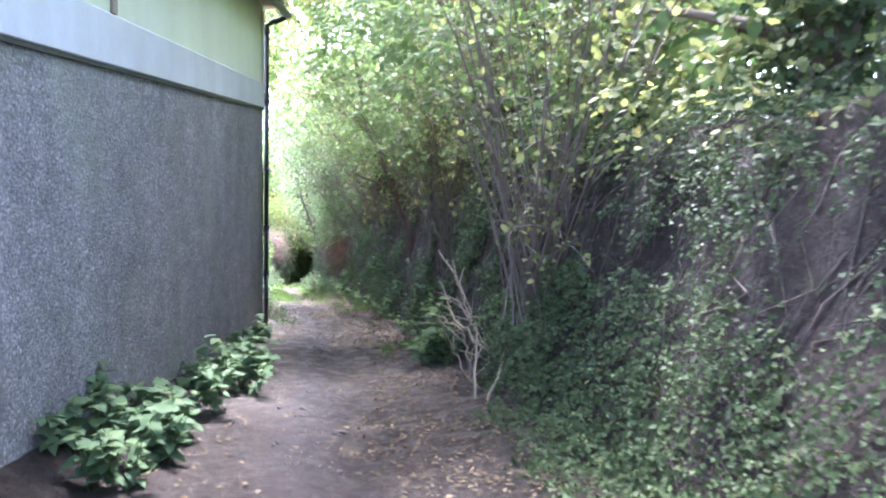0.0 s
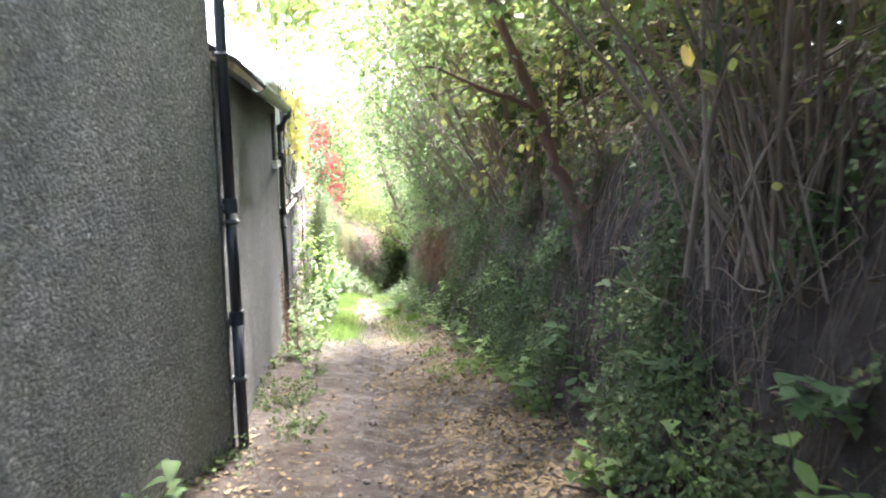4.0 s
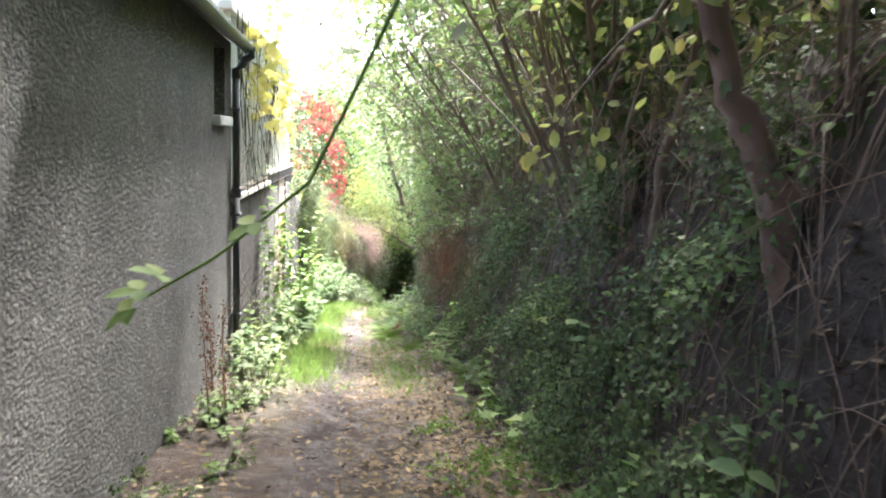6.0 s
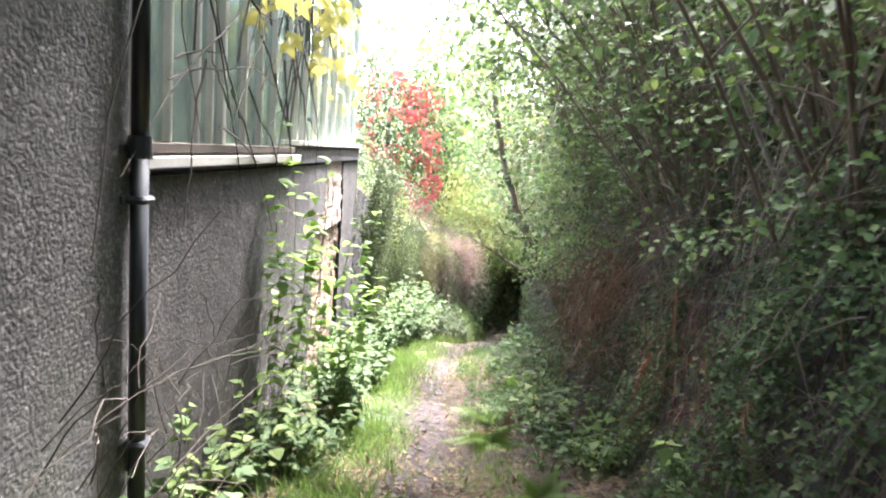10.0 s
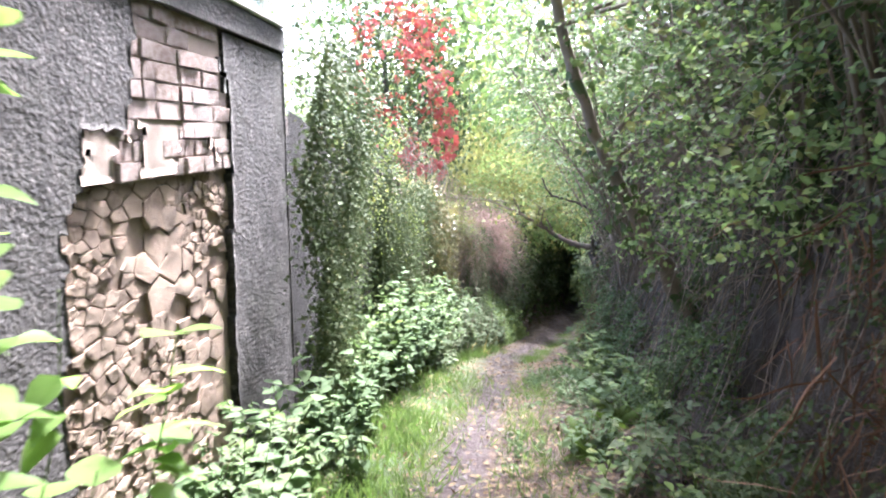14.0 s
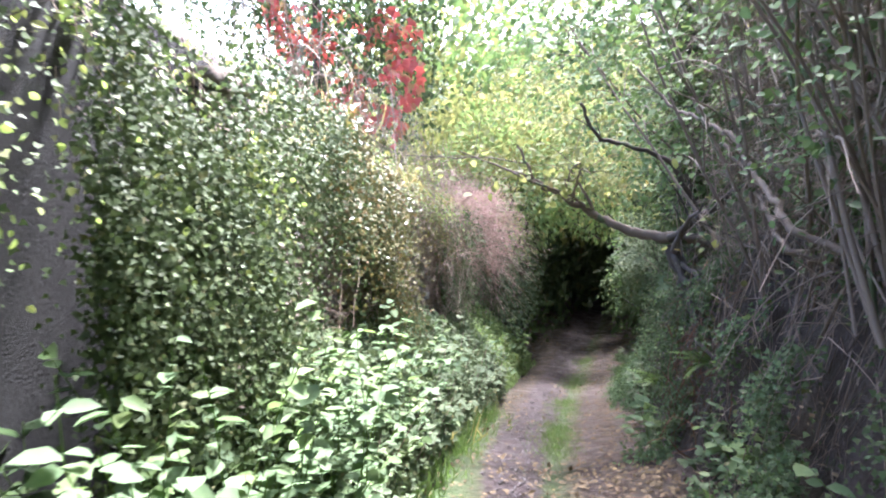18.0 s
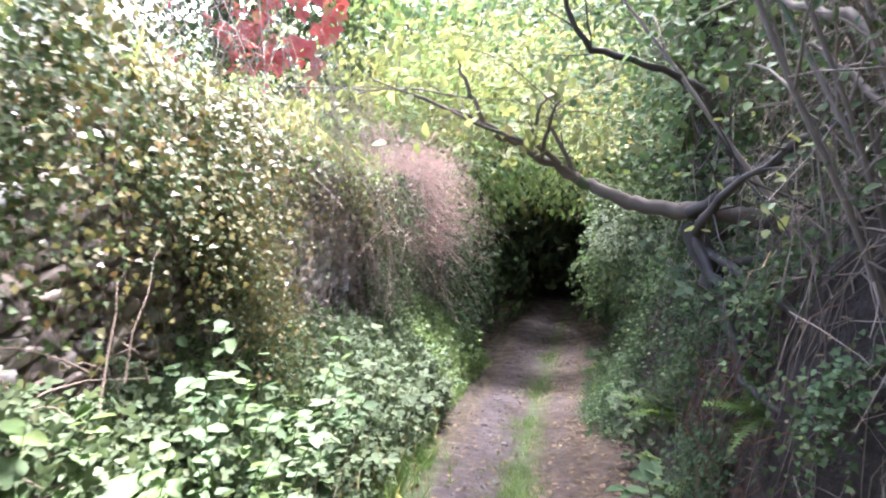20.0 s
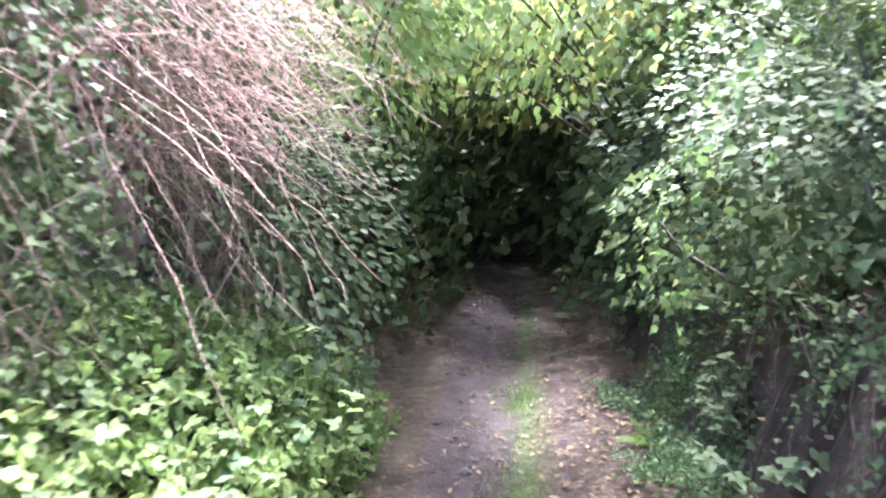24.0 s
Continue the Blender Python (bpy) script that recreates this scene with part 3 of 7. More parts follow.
def bm_tube(pts, r, sides=10):
    me = tubes("tmp", [(np.array(pts, float), r)], sides)
    bm = bmesh.new()
    bm.from_mesh(me)
    bpy.data.meshes.remove(me)
    bmesh.ops.holes_fill(bm, edges=[e for e in bm.edges if e.is_boundary])
    return bm


def gutter(y, x0, x1, z, off, parent):
    """A half-round gutter along the eave, hung on brackets."""
    bm = bmesh.new()
    rows = []
    for r in (0.062, 0.055):
        for a in np.linspace(math.pi, 2 * math.pi, 9):
            rows.append((off + 0.06 + r * math.cos(a), z + r * math.sin(a)))
    n = len(rows) // 2
    ring = rows[:n] + rows[n:][::-1]
    va = [bm.verts.new((x0, a, b_)) for a, b_ in ring]
    vb = [bm.verts.new((x1, a, b_)) for a, b_ in ring]
    for i in range(len(ring)):
        j = (i + 1) % len(ring)
        bm.faces.new((va[i], va[j], vb[j], vb[i]))
    bm.faces.new(va[::-1])
    bm.faces.new(vb)
    bmesh.ops.recalc_face_normals(bm, faces=bm.faces)
    return part("gutter", bm, M["iron"], parent, "black half-round iron gutter")


def slates(parent, x0, x1, ynear, z0, pitch, rows, w=0.3, expo=0.22, seed=3):
    """Rows of slates up a slope that rises away from the lane; each one a piece."""
    rnd = random.Random(seed)
    meshes = []
    for k in range(4):
        bm = bmesh.new()
        box(bm, -w / 2 + 0.004, 0, -0.004, w / 2 - 0.004, 0.4, 0.004 + 0.002 * k, bevel=0.002)
        me = bpy.data.meshes.new("slate")
        bm.to_mesh(me)
        bm.free()
        me.materials.append(M["slate"])
        meshes.append(me)
    for r in range(rows):
        n = int((x1 - x0) / w)
        for i in range(n):
            ob = new("slate", meshes[rnd.randrange(4)])
            ob.parent = parent
            d = r * expo
            px = x0 + (i + 0.5 + 0.5 * (r % 2)) * w
            ob.matrix_local = pose(px, ynear - d * math.cos(pitch), z0 + d * math.sin(pitch) + 0.006, 0, 0, 180) @ pose(rnd.uniform(-0.004, 0.004), 0, 0, math.degrees(pitch) + 1.6, rnd.uniform(-0.5, 0.5), rnd.uniform(-0.8, 0.8))


def house_one():
    h = thing("house", "grey roughcast house with a smooth band and pale painted upper wall", "house")
    framed(h, 10.40 - 1e-6)
    L = 22.0
    bm = bmesh.new()
    box(bm, -L, -0.35, -1.9, 0, 0, 1.86)
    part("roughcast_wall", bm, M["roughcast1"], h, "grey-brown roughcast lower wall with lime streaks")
    bm = bmesh.new()
    box(bm, -L, -0.34, 1.864, 0.0, 0.028, 2.2, bevel=0.008)
    part("band", bm, M["band"], h, "smooth pale grey rendered band, rain-streaked")
    # black strip under the band, standing in for the drip ledge's shadow
    bm = bmesh.new()
    box(bm, -L, -0.34, 1.835, 0.0, 0.02, 1.862)
    part("drip_edge", bm, M["iron"], h)
    bm = bmesh.new()
    box(bm, -L, -0.34, 2.204, 0.0, 0.0, 3.25)
    part("upper_wall", bm, M["cream"], h, "pale green painted upper wall")
    for x in (-5.5, -2.6 - 8.2, -0.06):
        bm = bmesh.new()
        box(bm, x - 0.035, 0.003, 2.205, x + 0.035, 0.03, 3.2, bevel=0.005)
        part("batten", bm, M["timber"] if x < -1 else M["white"], h)
    bm = bmesh.new()
    box(bm, -0.35, -6.0, -1.9, -0.003, -0.352, 3.25)
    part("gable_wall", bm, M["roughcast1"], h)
    bm = bmesh.new()
    box(bm, -L, -6.3, -1.9, -0.003, -6.004, 3.25)
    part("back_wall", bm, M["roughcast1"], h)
    bm = bmesh.new()
    p = math.radians(34)
    m = pose(0, 0.28, 3.22, -34, 0, 0)
    box(bm, -L, -4.2, 0.0, 0.22, 0.0, 0.05, m)
    part("roof_deck", bm, M["timber"], h)
    bm = bmesh.new()
    m = pose(0, -6.6, 3.22, 34, 0, 0)
    box(bm, -L, 0.0, 0.0, 0.22, 4.2, 0.05, m)
    part("back_roof", bm, M["slate"], h)
    bm = bmesh.new()
    box(bm, -L, 0.0, 3.252, 0.2, 0.26, 3.275)
    box(bm, -L, 0.262, 3.2, 0.2, 0.282, 3.36)
    part("fascia", bm, M["timber"], h, "dark weathered eave board")
    slates(h, -7.5, 0.25, 0.3, 3.29, p, 3)
    gutter(10.4, -L, 0.26, 3.2, 0.24, h)
    downpipe(10.46, 2.95, -1.36, 0.045, "black iron downpipe at the corner of the roughcast house", [2.0, 0.19, -0.48], 0.24)


house_one()


# ---- second house: roughcast, low eave, one slit window at its far end ----
W2 = (10.52, 15.548)
WIN = (14.68, 15.2)


def house_two():
    h = thing("outhouse", "low grey roughcast outhouse with a slate eave and a narrow window", "house")
    framed(h, 10.52)
    s = math.hypot(1, SLOPES[1])
    L = (W2[1] - W2[0]) * s
    a, b_ = (WIN[0] - 10.52) * s, (WIN[1] - 10.52) * s
    z0, z1 = 0.29, 0.86
    for x0, x1, lo, hi in ((-0.115, a, -2.6, 0.95), (a, b_, -2.6, z0 - 0.08), (a, b_, z1, 0.95), (b_, L, -2.6, 0.95)):
        bm = bmesh.new()
        box(bm, x0, -0.35, lo, x1, 0, hi)
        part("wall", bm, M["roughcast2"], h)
    w = part("window", box(bmesh.new(), a + 0.002, -0.16, z0, b_ - 0.002, -0.15, z1), M["glass"], h, "narrow dark window deep in the wall")
    bm = bmesh.new()
    for x0, x1, lo, hi in ((a + 0.001, a + 0.05, z0, z1), (b_ - 0.05, b_ - 0.001, z0, z1), (a + 0.05, b_ - 0.05, z0, z0 + 0.05), (a + 0.05, b_ - 0.05, z1 - 0.05, z1 - 0.001)):
        box(bm, x0, -0.145, lo, x1, -0.09, hi, bevel=0.004)
    part("frame", bm, M["timber"], w)
    bm = bmesh.new()
    box(bm, a - 0.06, -0.14, z0 - 0.085, b_ + 0.06, 0.06, z0 - 0.004, bevel=0.008)
    part("sill", bm, M["concrete"], h, "pale concrete window sill")
    # near-black panel behind the pane, standing in for the unlit room
    bm = bmesh.new()
    box(bm, a - 0.3, -1.2, z0 - 0.3, b_ + 0.3, -1.15, z1 + 0.1)
    part("room_lining", bm, M["dark"], h)
    bm = bmesh.new()
    box(bm, L - 0.35, -5.0, -2.6, L - 0.003, -0.352, 1.4)
    box(bm, -0.3, -5.3, -2.6, L - 0.003, -5.0, 1.4)
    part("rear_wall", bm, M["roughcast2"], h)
    m = pose(0, 0.09, 0.93, -27, 0, 0)
    bm = bmesh.new()
    box(bm, 0.02, -3.2, 0, L + 0.12, 0, 0.04, m)
    part("roof_deck", bm, M["timber"], h)
    bm = bmesh.new()
    m = pose(0, -5.5, 0.93, 27, 0, 0)
    box(bm, 0.02, 0, 0, L + 0.12, 3.2, 0.04, m)
    part("rear_roof", bm, M["slate"], h)
    slates(h, 0.02, L + 0.2, 0.12, 0.985, math.radians(27), 4, 0.26, 0.2, 5)
    gutter(10.52, 1.2, L + 0.22, 0.935, 0.075, h)
    downpipe(15.545, 0.66, -2.0, 0.045, "black iron downpipe at the end of the low outhouse, overgrown below", [-0.35], 0.13)


house_two()


# ---- garden wall with the greenhouse on it ----
G0, G1 = 15.56, 21.41
SY = math.hypot(1, SLOPES[2])


def skin(name, x0, x1, z0f, z1, th, hole, mat_, parent, label, cell=0.03, deep=0.001):
    """A coat of render as a thin raised layer, with a ragged hole. Coordinates in the wall's own frame."""
    xs = np.arange(x0, x1 + cell / 2, cell)
    zs = np.arange(z0f, z1 + cell / 2, cell)
    nx, nz = len(xs), len(zs)
    XC, ZC = np.meshgrid((xs[:-1] + xs[1:]) / 2, (zs[:-1] + zs[1:]) / 2, indexing="ij")
    keep = ~hole(XC, ZC)
    X, Z = np.meshgrid(xs, zs, indexing="ij")
    jx, jz = 0.012 * vnoise(X, Z, 1, 22), 0.012 * vnoise(X, Z, 9, 22)
    inner = np.zeros_like(X)
    inner[1:-1, 1:-1] = 1
    out = th + 0.006 * fbm(X, Z, 4, 1.2) + 0.003 * vnoise(X, Z, 6, 18)
    front = np.stack([X + jx * inner, out, Z + jz * inner], -1).reshape(-1, 3)
    back = front.copy()
    back[:, 1] = deep
    V = np.concatenate([front, back])
    N = nx * nz
    F = []
    I, J = np.nonzero(keep)
    v = lambda i, j: i * nz + j
    F.append(np.stack([v(I, J), v(I + 1, J), v(I + 1, J + 1), v(I, J + 1)], 1)[:, ::-1])
    pad = np.zeros((nx + 1, nz + 1), bool)
    pad[1:-1, 1:-1] = keep
    for di, dj, a, b_ in ((-1, 0, (0, 0), (0, 1)), (1, 0, (1, 1), (1, 0)), (0, -1, (1, 0), (0, 0)), (0, 1, (0, 1), (1, 1))):
        e = keep & ~pad[1 + di:nx + di, 1 + dj:nz + dj]
        I, J = np.nonzero(e)
        p, q = v(I + a[0], J + a[1]), v(I + b_[0], J + b_[1])
        F.append(np.stack([p, q, q + N, p + N], 1))
    F = np.concatenate(F)
    return link(name, polys(name, V, F.ravel(), np.full(len(F), 4)), mat_, parent, label)


PATCH_L = ([-2.8, -1.6, -1.25, -1.1, -0.965, -0.955, -0.7, -0.42], [18.96, 18.98, 19.04, 19.14, 19.18, 19.44, 19.50, 19.58])
PATCH_R = ([-2.8, -1.93, -1.15, -0.72, -0.70, -0.42], [20.32, 20.355, 20.435, 20.42, 20.36, 20.355])


def patch_hole(x, z):
    y = G0 + x / SY
    n = 0.05 * fbm(x, z, 2, 5)
    bare = (y > np.interp(z, *PATCH_L) + n) & (y < np.interp(z, *PATCH_R) + 0.3 * n)
    crack = np.abs(y - np.interp(z, *PATCH_R) - 0.01 - 0.02 * vnoise(z, 0, 1, 6)) < 0.02
    return bare | crack | ((y - 19.26) ** 2 + ((z + 0.985) * 1.3) ** 2 < 0.05 ** 2)


def garden_wall():
    g = thing("garden_wall", "grey roughcast garden wall with a bare patch of brick and rubble", "wall", kind="structure")
    framed(g, G0)
    L = (G1 - G0) * SY
    bm = bmesh.new()
    box(bm, 0, -0.42, -3.6, L, -0.09, -0.5)
    box(bm, (18.2 - G0) * SY, -0.42, -0.5, L, -0.09, -0.36)
    part("core", bm, M["mortar"], g, "lime mortar behind the fallen render")
    sk = skin("render_coat", 0.0, L, -3.3, -0.5, 0.0, patch_hole, M["roughcast"], g, "dark grey roughcast render, broken away in one place", deep=-0.095)
    sk.location.y = -0.002
    outside = lambda x, z: ~patch_hole(x, z) | (z > -1.10)
    bed = skin("rubble_mortar", (18.9 - G0) * SY, (20.5 - G0) * SY, -3.0, -1.08, 0.0, outside, M["mortar"], g, "crumbling tan lime mortar between the stones", deep=-0.03)
    bed.location.y = -0.043
    bed = skin("brick_mortar", (19.1 - G0) * SY, (20.5 - G0) * SY, -1.13, -0.40, 0.0, lambda x, z: ~patch_hole(x, z), M["lime"], g, "pale lime mortar between the bricks", deep=-0.06)
    bed.location.y = -0.021
    plaster = skin("plaster", (19.1 - G0) * SY, (20.3 - G0) * SY, -1.13, -0.93, 0.028, lambda x, z: (fbm(x, z, 3, 3.0) > np.interp(G0 + x / SY, [19.1, 19.5, 20.0, 20.3], [0.45, 0.25, -0.05, -0.6]) + 0.5 * np.minimum((z + 1.11) / 0.05, 0) + 0.35 * fbm(x, z, 6, 9)) | (G0 + x / SY < 19.13), M["lime"], g, "old limewashed plaster over the brick", deep=-0.05)
    plaster.location.y = -0.034
    bm = bmesh.new()
    box(bm, L + 0.001, -0.42, -3.4, L + 0.03, 0.0, -0.36)
    part("end_face", bm, M["roughcast"], g)
    bm = bmesh.new()
    box(bm, (18.2 - G0) * SY, -0.05, -0.497, L + 0.03, 0.012, -0.36, bevel=0.006)
    part("coping", bm, M["roughcast"], g)
    return g


GW = garden_wall()


def stone_seeds(x0, x1, z0, z1, gap, flat, tries, seed):
    """Places for fitted stones: no two nearer than gap(x, z), flattened so that stones lie wide."""
    rng = np.random.default_rng(seed)
    P = np.zeros((0, 2))
    for x, z in np.stack([rng.uniform(x0, x1, tries), rng.uniform(z0, z1, tries)], 1):
        if not len(P) or ((((P[:, 0] - x) * flat) ** 2 + (P[:, 1] - z) ** 2).min() > gap(x, z) ** 2):
            P = np.vstack([P, (x, z)])
    return P


def fitted_stone(p, P, flat, rnd, joint=(0.003, 0.008), face=-0.028, rough=0.014, tilt=0.06, back=-0.075, lip=0.008, chip=0.003):
    """One angular stone that fills its place among its neighbours; x along the wall, y out of it, z up."""
    near = P[np.argsort(((P[:, 0] - p[0]) * flat) ** 2 + (P[:, 1] - p[1]) ** 2)[1:18]]
    poly = [(-0.16, -0.1), (0.16, -0.1), (0.16, 0.1), (-0.16, 0.1)]
    for q in near:
        dx, dz = q[0] - p[0], q[1] - p[1]
        ax, az = dx * flat ** 2, dz
        lim = (ax * dx + az * dz) / 2 - rnd.uniform(*joint) * math.hypot(ax, az)
        cutp = []
        for a, b_ in zip(poly, poly[1:] + poly[:1]):
            fa, fb = ax * a[0] + az * a[1] - lim, ax * b_[0] + az * b_[1] - lim
            if fa <= 0:
                cutp.append(a)
            if (fa < 0) != (fb < 0) and fa != fb:
                t = fa / (fa - fb)
                cutp.append((a[0] + t * (b_[0] - a[0]), a[1] + t * (b_[1] - a[1])))
        poly = cutp
    if len(poly) < 3:
        return None
    face = face + rnd.uniform(-rough, rough)
    tx, tz = rnd.uniform(-tilt, tilt), rnd.uniform(-tilt, tilt)
    bm = bmesh.new()
    rings = []
    for k, (sc, dp) in enumerate(((1.0, back), (1.0, face - lip), (0.9, face - 0.25 * lip), (0.6, face))):
        rings.append([bm.verts.new((x * sc * rnd.uniform(0.93, 1.04), dp + (tx * x + tz * z if k else 0) + (rnd.uniform(-chip, chip) if k > 1 else 0), z * sc * rnd.uniform(0.93, 1.04))) for x, z in poly])
    n = len(poly)
    for lo, hi in zip(rings, rings[1:]):
        for i in range(n):
            bm.faces.new((lo[i], lo[(i + 1) % n], hi[(i + 1) % n], hi[i]))
    mid = bm.verts.new((rnd.uniform(-0.01, 0.01), face + rnd.uniform(-chip, chip), rnd.uniform(-0.01, 0.01)))
    for i in range(n):
        bm.faces.new((rings[-1][i], rings[-1][(i + 1) % n], mid))
    bmesh.ops.recalc_face_normals(bm, faces=bm.faces)
    return bm


def bricks_and_rubble(g):
    rnd = random.Random(8)
    kinds = []
    for k in range(6):
        bm = bmesh.new()
        bmesh.ops.create_cube(bm, size=1.0)
        bmesh.ops.bevel(bm, geom=list(bm.edges), offset=0.05, segments=1, affect="EDGES")
        for v in bm.verts:
            v.co += Vector((rnd.uniform(-0.015, 0.015), rnd.uniform(-0.05, 0.05), rnd.uniform(-0.04, 0.04)))
        me = bpy.data.meshes.new("brick")
        bm.to_mesh(me)
        bm.free()
        me.materials.append(M["brick"])
        kinds.append(me)
    z = -0.42
    row = 0
    while z > -1.08:
        y = 19.38 + (0.0 if row % 2 else -0.1)
        while y < 20.4:
            w = rnd.choice((0.215, 0.215, 0.103))
            c = y + w / 2 / SY
            if np.interp(z, *PATCH_L) - 0.03 < c < np.interp(z, *PATCH_R) - 0.01 and rnd.random() > 0.03:
                ob = new("brick", rnd.choice(kinds))
                ob.parent = g
                ob.matrix_local = Matrix.LocRotScale(((c - G0) * SY, -0.052 + rnd.uniform(-0.006, 0.006), z - 0.034), Euler((0, rnd.uniform(-0.025, 0.025), rnd.uniform(-0.03, 0.03))), (w + 0.003, 0.08, 0.0685))
            y += (w + 0.011) / SY
        z -= 0.0725
        row += 1
    made, rest = 0, []
    P = stone_seeds((18.9 - G0) * SY, (20.4 - G0) * SY, -2.85, -1.1, lambda x, z: 0.095 if vnoise(x, z, 2, 1.9) > 0.45 else 0.027 if vnoise(x, z, 4, 5.0) > -0.1 else 0.042, 0.6, 9000, 8)
    for p in P:
        c = G0 + p[0] / SY
        if np.interp(p[1], *PATCH_L) + 0.01 < c < np.interp(p[1], *PATCH_R) - 0.02 and vnoise(p[0], p[1], 3, 11) < 0.52:
            bm = fitted_stone(p, P, 0.6, rnd, (0.0, 0.0035), -0.03, 0.005, 0.035, lip=0.002, chip=0.0012)
            if bm is not None:
                bmesh.ops.translate(bm, vec=(p[0], 0, p[1]), verts=bm.verts)
                if made < 300 and p[1] > -2.45:
                    part("stone", bm, M["rubble"], g)
                    made += 1
                else:
                    rest.append(bm)
    if rest:
        bm = bmesh.new()
        for piece in rest:
            me = bpy.data.meshes.new("stones")
            piece.to_mesh(me)
            piece.free()
            bm.from_mesh(me)
            bpy.data.meshes.remove(me)
        tagged(part("stones", bm, M["rubbles"], g), kind="stuff")


def greenhouse():
    g = thing("greenhouse", "old white-painted lean-to greenhouse standing on the garden wall", "greenhouse")
    framed(g, G0)
    L = (G1 - G0) * SY
    x1 = (18.2 - G0) * SY
    for lo, hi, y0, y1, xe, lab in ((-0.475, -0.425, -0.2, 0.045, x1, "weathered pale timber sill"), (-0.415, -0.37, -0.16, 0.02, x1 - 0.1, "worn timber bottom rail")):
        bm = bmesh.new()
        box(bm, 0.02, y0, lo, xe, y1, hi, bevel=0.006)
        part("sill" if lo < -0.43 else "bottom_rail", bm, M["white"] if lo < -0.43 else M["oldwood"], g, lab)
    bm = bmesh.new()
    box(bm, x1 + 0.003, -0.14, -0.358, L, 0.03, -0.318, bevel=0.006)
    part("end_sill", bm, M["white"], g)
    top = 1.25
    ys = [15.70, 16.01, 16.337, 16.52, 16.70, 17.07, 17.39, 17.71, 18.11, 18.38, 18.67, 19.08, 19.5, 19.95, 20.4, 20.85, 21.3]
    for y in ys:
        x = (y - G0) * SY
        wide = 0.05 if y in (15.70, 16.70) else 0.028
        bm = bmesh.new()
        box(bm, x - wide / 2, -0.09, -0.37 if x < x1 - 0.1 else -0.317, x + wide / 2, -0.03, top, bevel=0.005)
        part("glazing_bar", bm, M["white"], g)
    for a, b_ in zip(ys[:-1], ys[1:]):
        bm = bmesh.new()
        box(bm, (a - G0) * SY + 0.02, -0.066, -0.365, (b_ - G0) * SY - 0.02, -0.062, top)
        pn = part("pane", bm, M["glass"], g)
        pn.visible_shadow = False
    bm = bmesh.new()
    box(bm, 0.03, -0.12, top + 0.002, L, 0.0, top + 0.09, bevel=0.006)
    part("top_rail", bm, M["white"], g)
    bm = bmesh.new()
    for x in np.arange(0.35, L, 0.66):
        box(bm, x - 0.015, -2.6, 0, x + 0.015, 0, 0.05, pose(0, -0.05, top + 0.06, -22, 0, 0))
    part("rafters", bm, M["white"], g)


greenhouse()


# ---- plants ----
RNG = np.random.default_rng(11)


def at(u, y, h):
    """World places from lane coordinates: across, along, above the lane."""
    u, y, h = np.broadcast_arrays(np.asarray(u, float), np.asarray(y, float), np.asarray(h, float))
    return np.stack([cx(y) + u, y, gz(y) + h], -1)


def stuff(name, me, m, label, category):
    return tagged(link(name, me, m), label, category, kind="stuff")


def cloud(y0, y1, u0, u1, h0, h1, n, seed, hole=-0.15, scale=1.3, hollow=None):
    """Places filling a box of lane coordinates with uneven clumps."""
    rng = np.random.default_rng(seed)
    out = []
    while sum(map(len, out)) < n:
        y, u, h = rng.uniform(y0, y1, n), rng.uniform(u0, u1, n), rng.uniform(h0, h1, n)
        k = fbm(y, u, h, scale) > hole
        if hollow is not None:
            k &= hollow(u, y, h)
        if not k.any():
            break
        out.append(at(u, y, h)[k])
    return np.concatenate(out)[:n]


def cloud_leaves(name, P, key, m, size, label, category, aim=(-0.4, -0.2, -0.6), up=(-0.3, -0.3, 0.8), seed=3, jit=0.55, parent=None):
    rng = np.random.default_rng(seed)
    n = len(P)
    me = leaves(name, key, P, np.tile(aim, (n, 1)), np.tile(up, (n, 1)), rng.uniform(*size, n), m, jit, seed)
    if parent is not None:
        return link(name, me, m, parent)
    return stuff(name, me, m, label, category)


